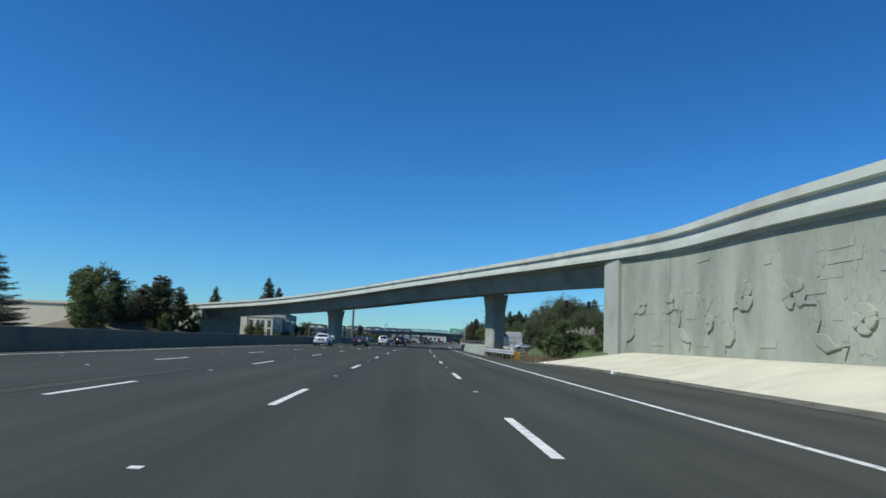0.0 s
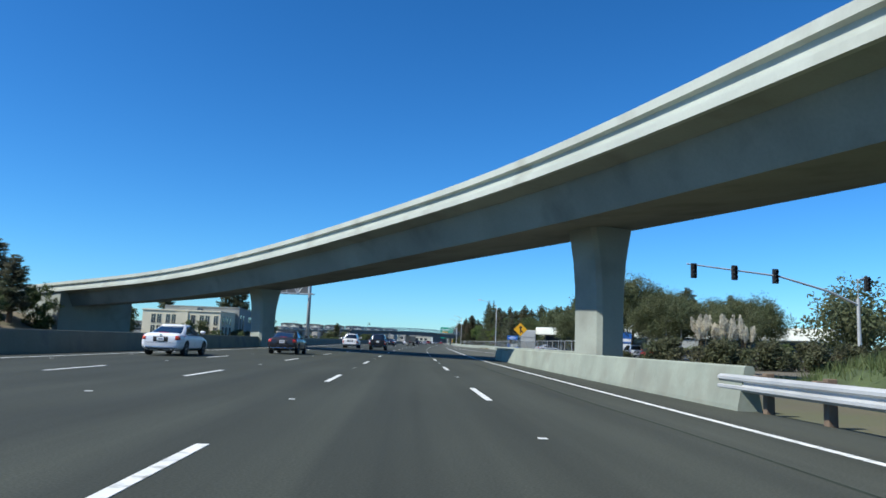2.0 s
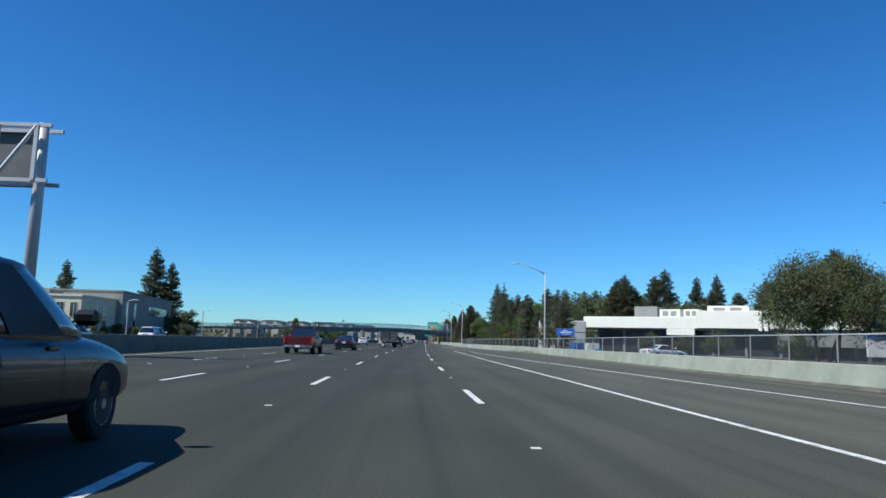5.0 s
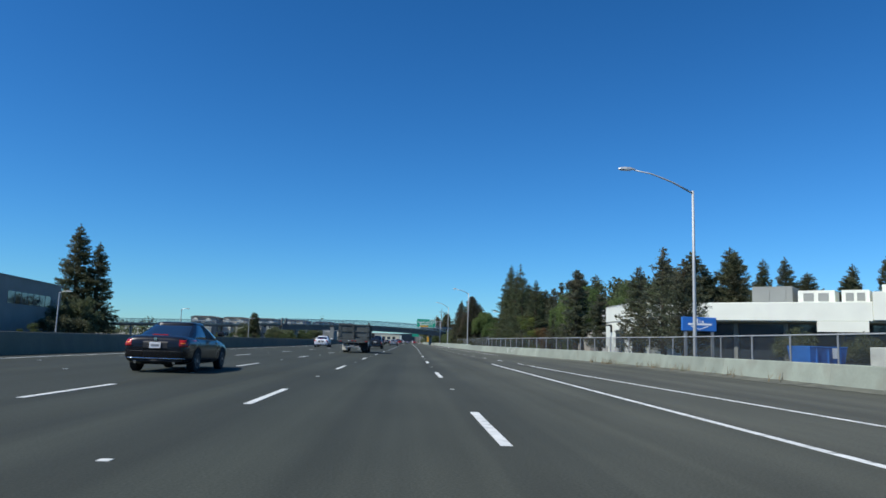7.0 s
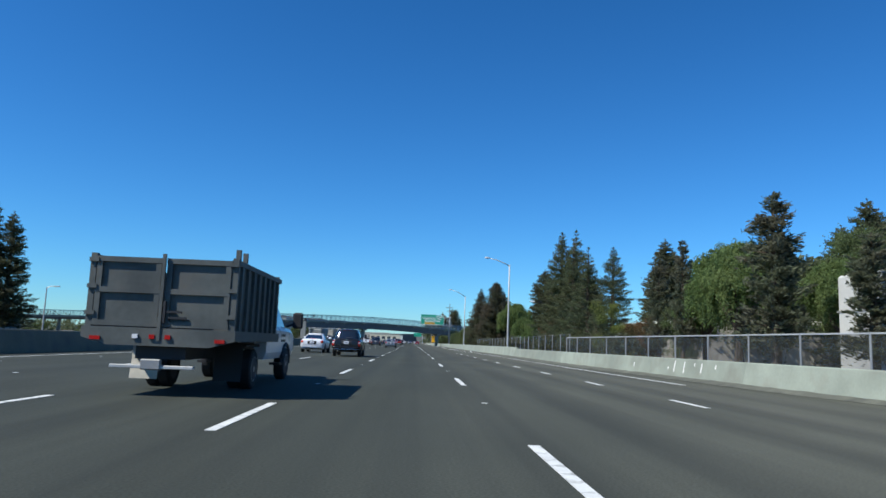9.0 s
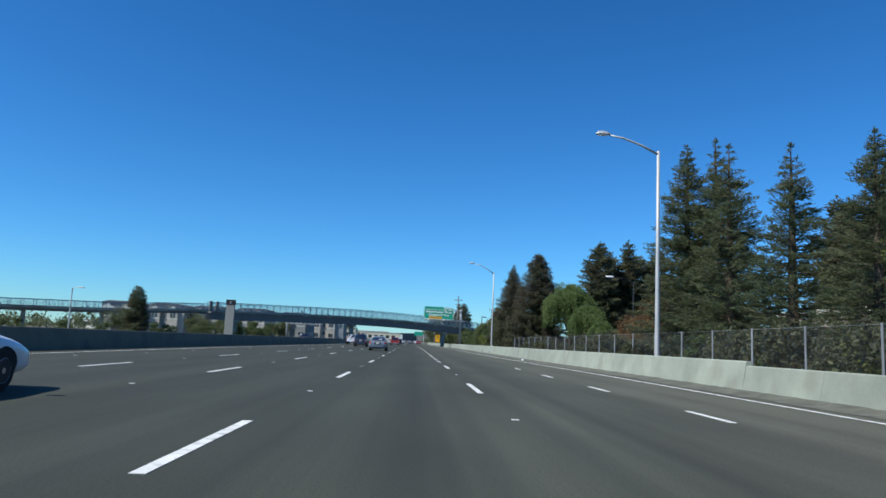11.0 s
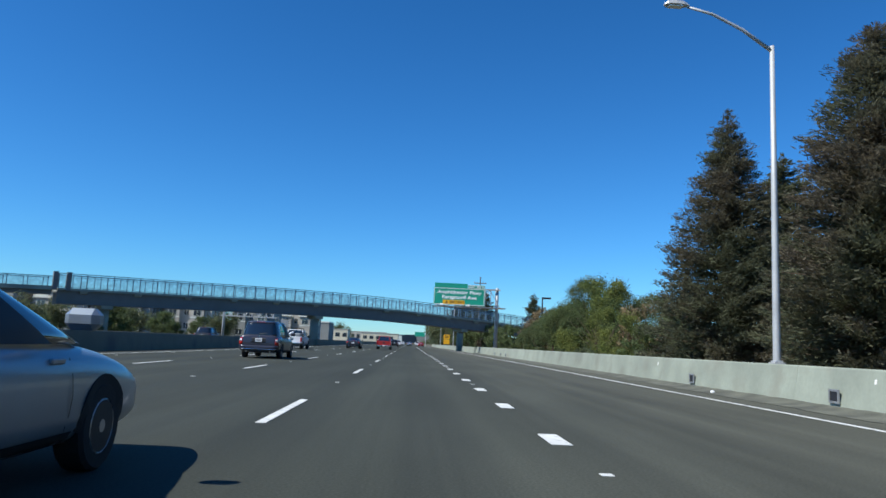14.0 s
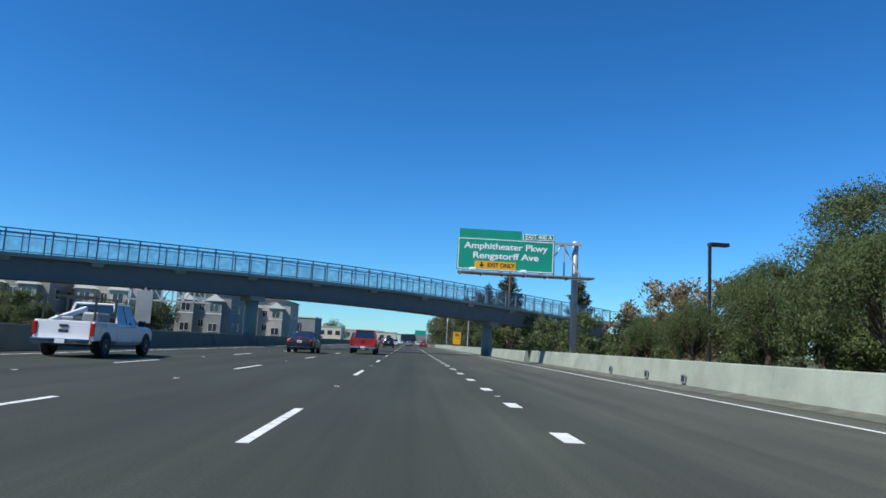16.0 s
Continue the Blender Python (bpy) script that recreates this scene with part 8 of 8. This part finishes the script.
    for z in (0.95, 1.08):
        part("door_bar_mark", boxes((0.975, 0.985, 3.95, 4.5, z, z + 0.06)), SIGN_BLACK, t)


BOX_STEEL = mat("worn_grey_steel", (0.088, 0.097, 0.088), 0.6, 0.1, spread=0.3, fine=10, coarse=1.2, bump=0.2, bump_size=0.006, stain=(0.13, 0.12, 0.10), stain_amount=0.5, stain_scale=1.6)
FLAP_WHITE = mat("white_mud_flap", (0.55, 0.52, 0.44), 0.7, spread=0.2, fine=10, coarse=1.5, bump=0.2, bump_size=0.01, stain=(0.2, 0.18, 0.15), stain_amount=0.6, stain_scale=2.0)
dump_truck()

# ---- loose bits on the shoulder ----
for y, d, s in ((323.0, 10.3, 0.10), (359.5, 10.6, 0.06), (31.0, 10.7, 0.12), (43.5, 10.0, 0.10)):
    t = thing("litter", "crumpled piece of pale litter on the shoulder", "litter", pose(road_x(y, d), y, 0.0))
    bm = bmesh.new()
    bmesh.ops.create_icosphere(bm, subdivisions=2, radius=s)
    g = random.Random(int(y))
    for v in bm.verts:
        v.co *= g.uniform(0.7, 1.25)
        v.co.z = max(v.co.z * 0.8 + s * 0.7, 0.0)
    part("crumple", bm, SIGN_WHITE, t)
RUBBLE = mat("earthy_rubble", (0.22, 0.19, 0.14), 0.95, spread=0.4, fine=9, coarse=1.2, bump=0.5, bump_size=0.02, stain=(0.42, 0.41, 0.36), stain_amount=0.7, stain_scale=1.5)
rubble = bmesh.new()
g = random.Random(12)
for k in range(150):
    y = g.uniform(44.0, 50.0)
    d = g.uniform(9.6, 14.0)
    s = g.uniform(0.03, 0.13)
    bmesh.ops.create_icosphere(rubble, subdivisions=1, radius=s, matrix=Matrix.Translation((road_x(y, d), y, s * 0.2 + max(0, d - 11) * 0.09)) @ Euler((g.uniform(0, 3), g.uniform(0, 3), 0)).to_matrix().to_4x4() @ Matrix.Diagonal((g.uniform(0.6, 1.7), g.uniform(0.6, 1.4), g.uniform(0.35, 0.7), 1)))
tagged(link("rubble", rubble, RUBBLE), "broken concrete and earth at the wall end", "rubble", kind="stuff")
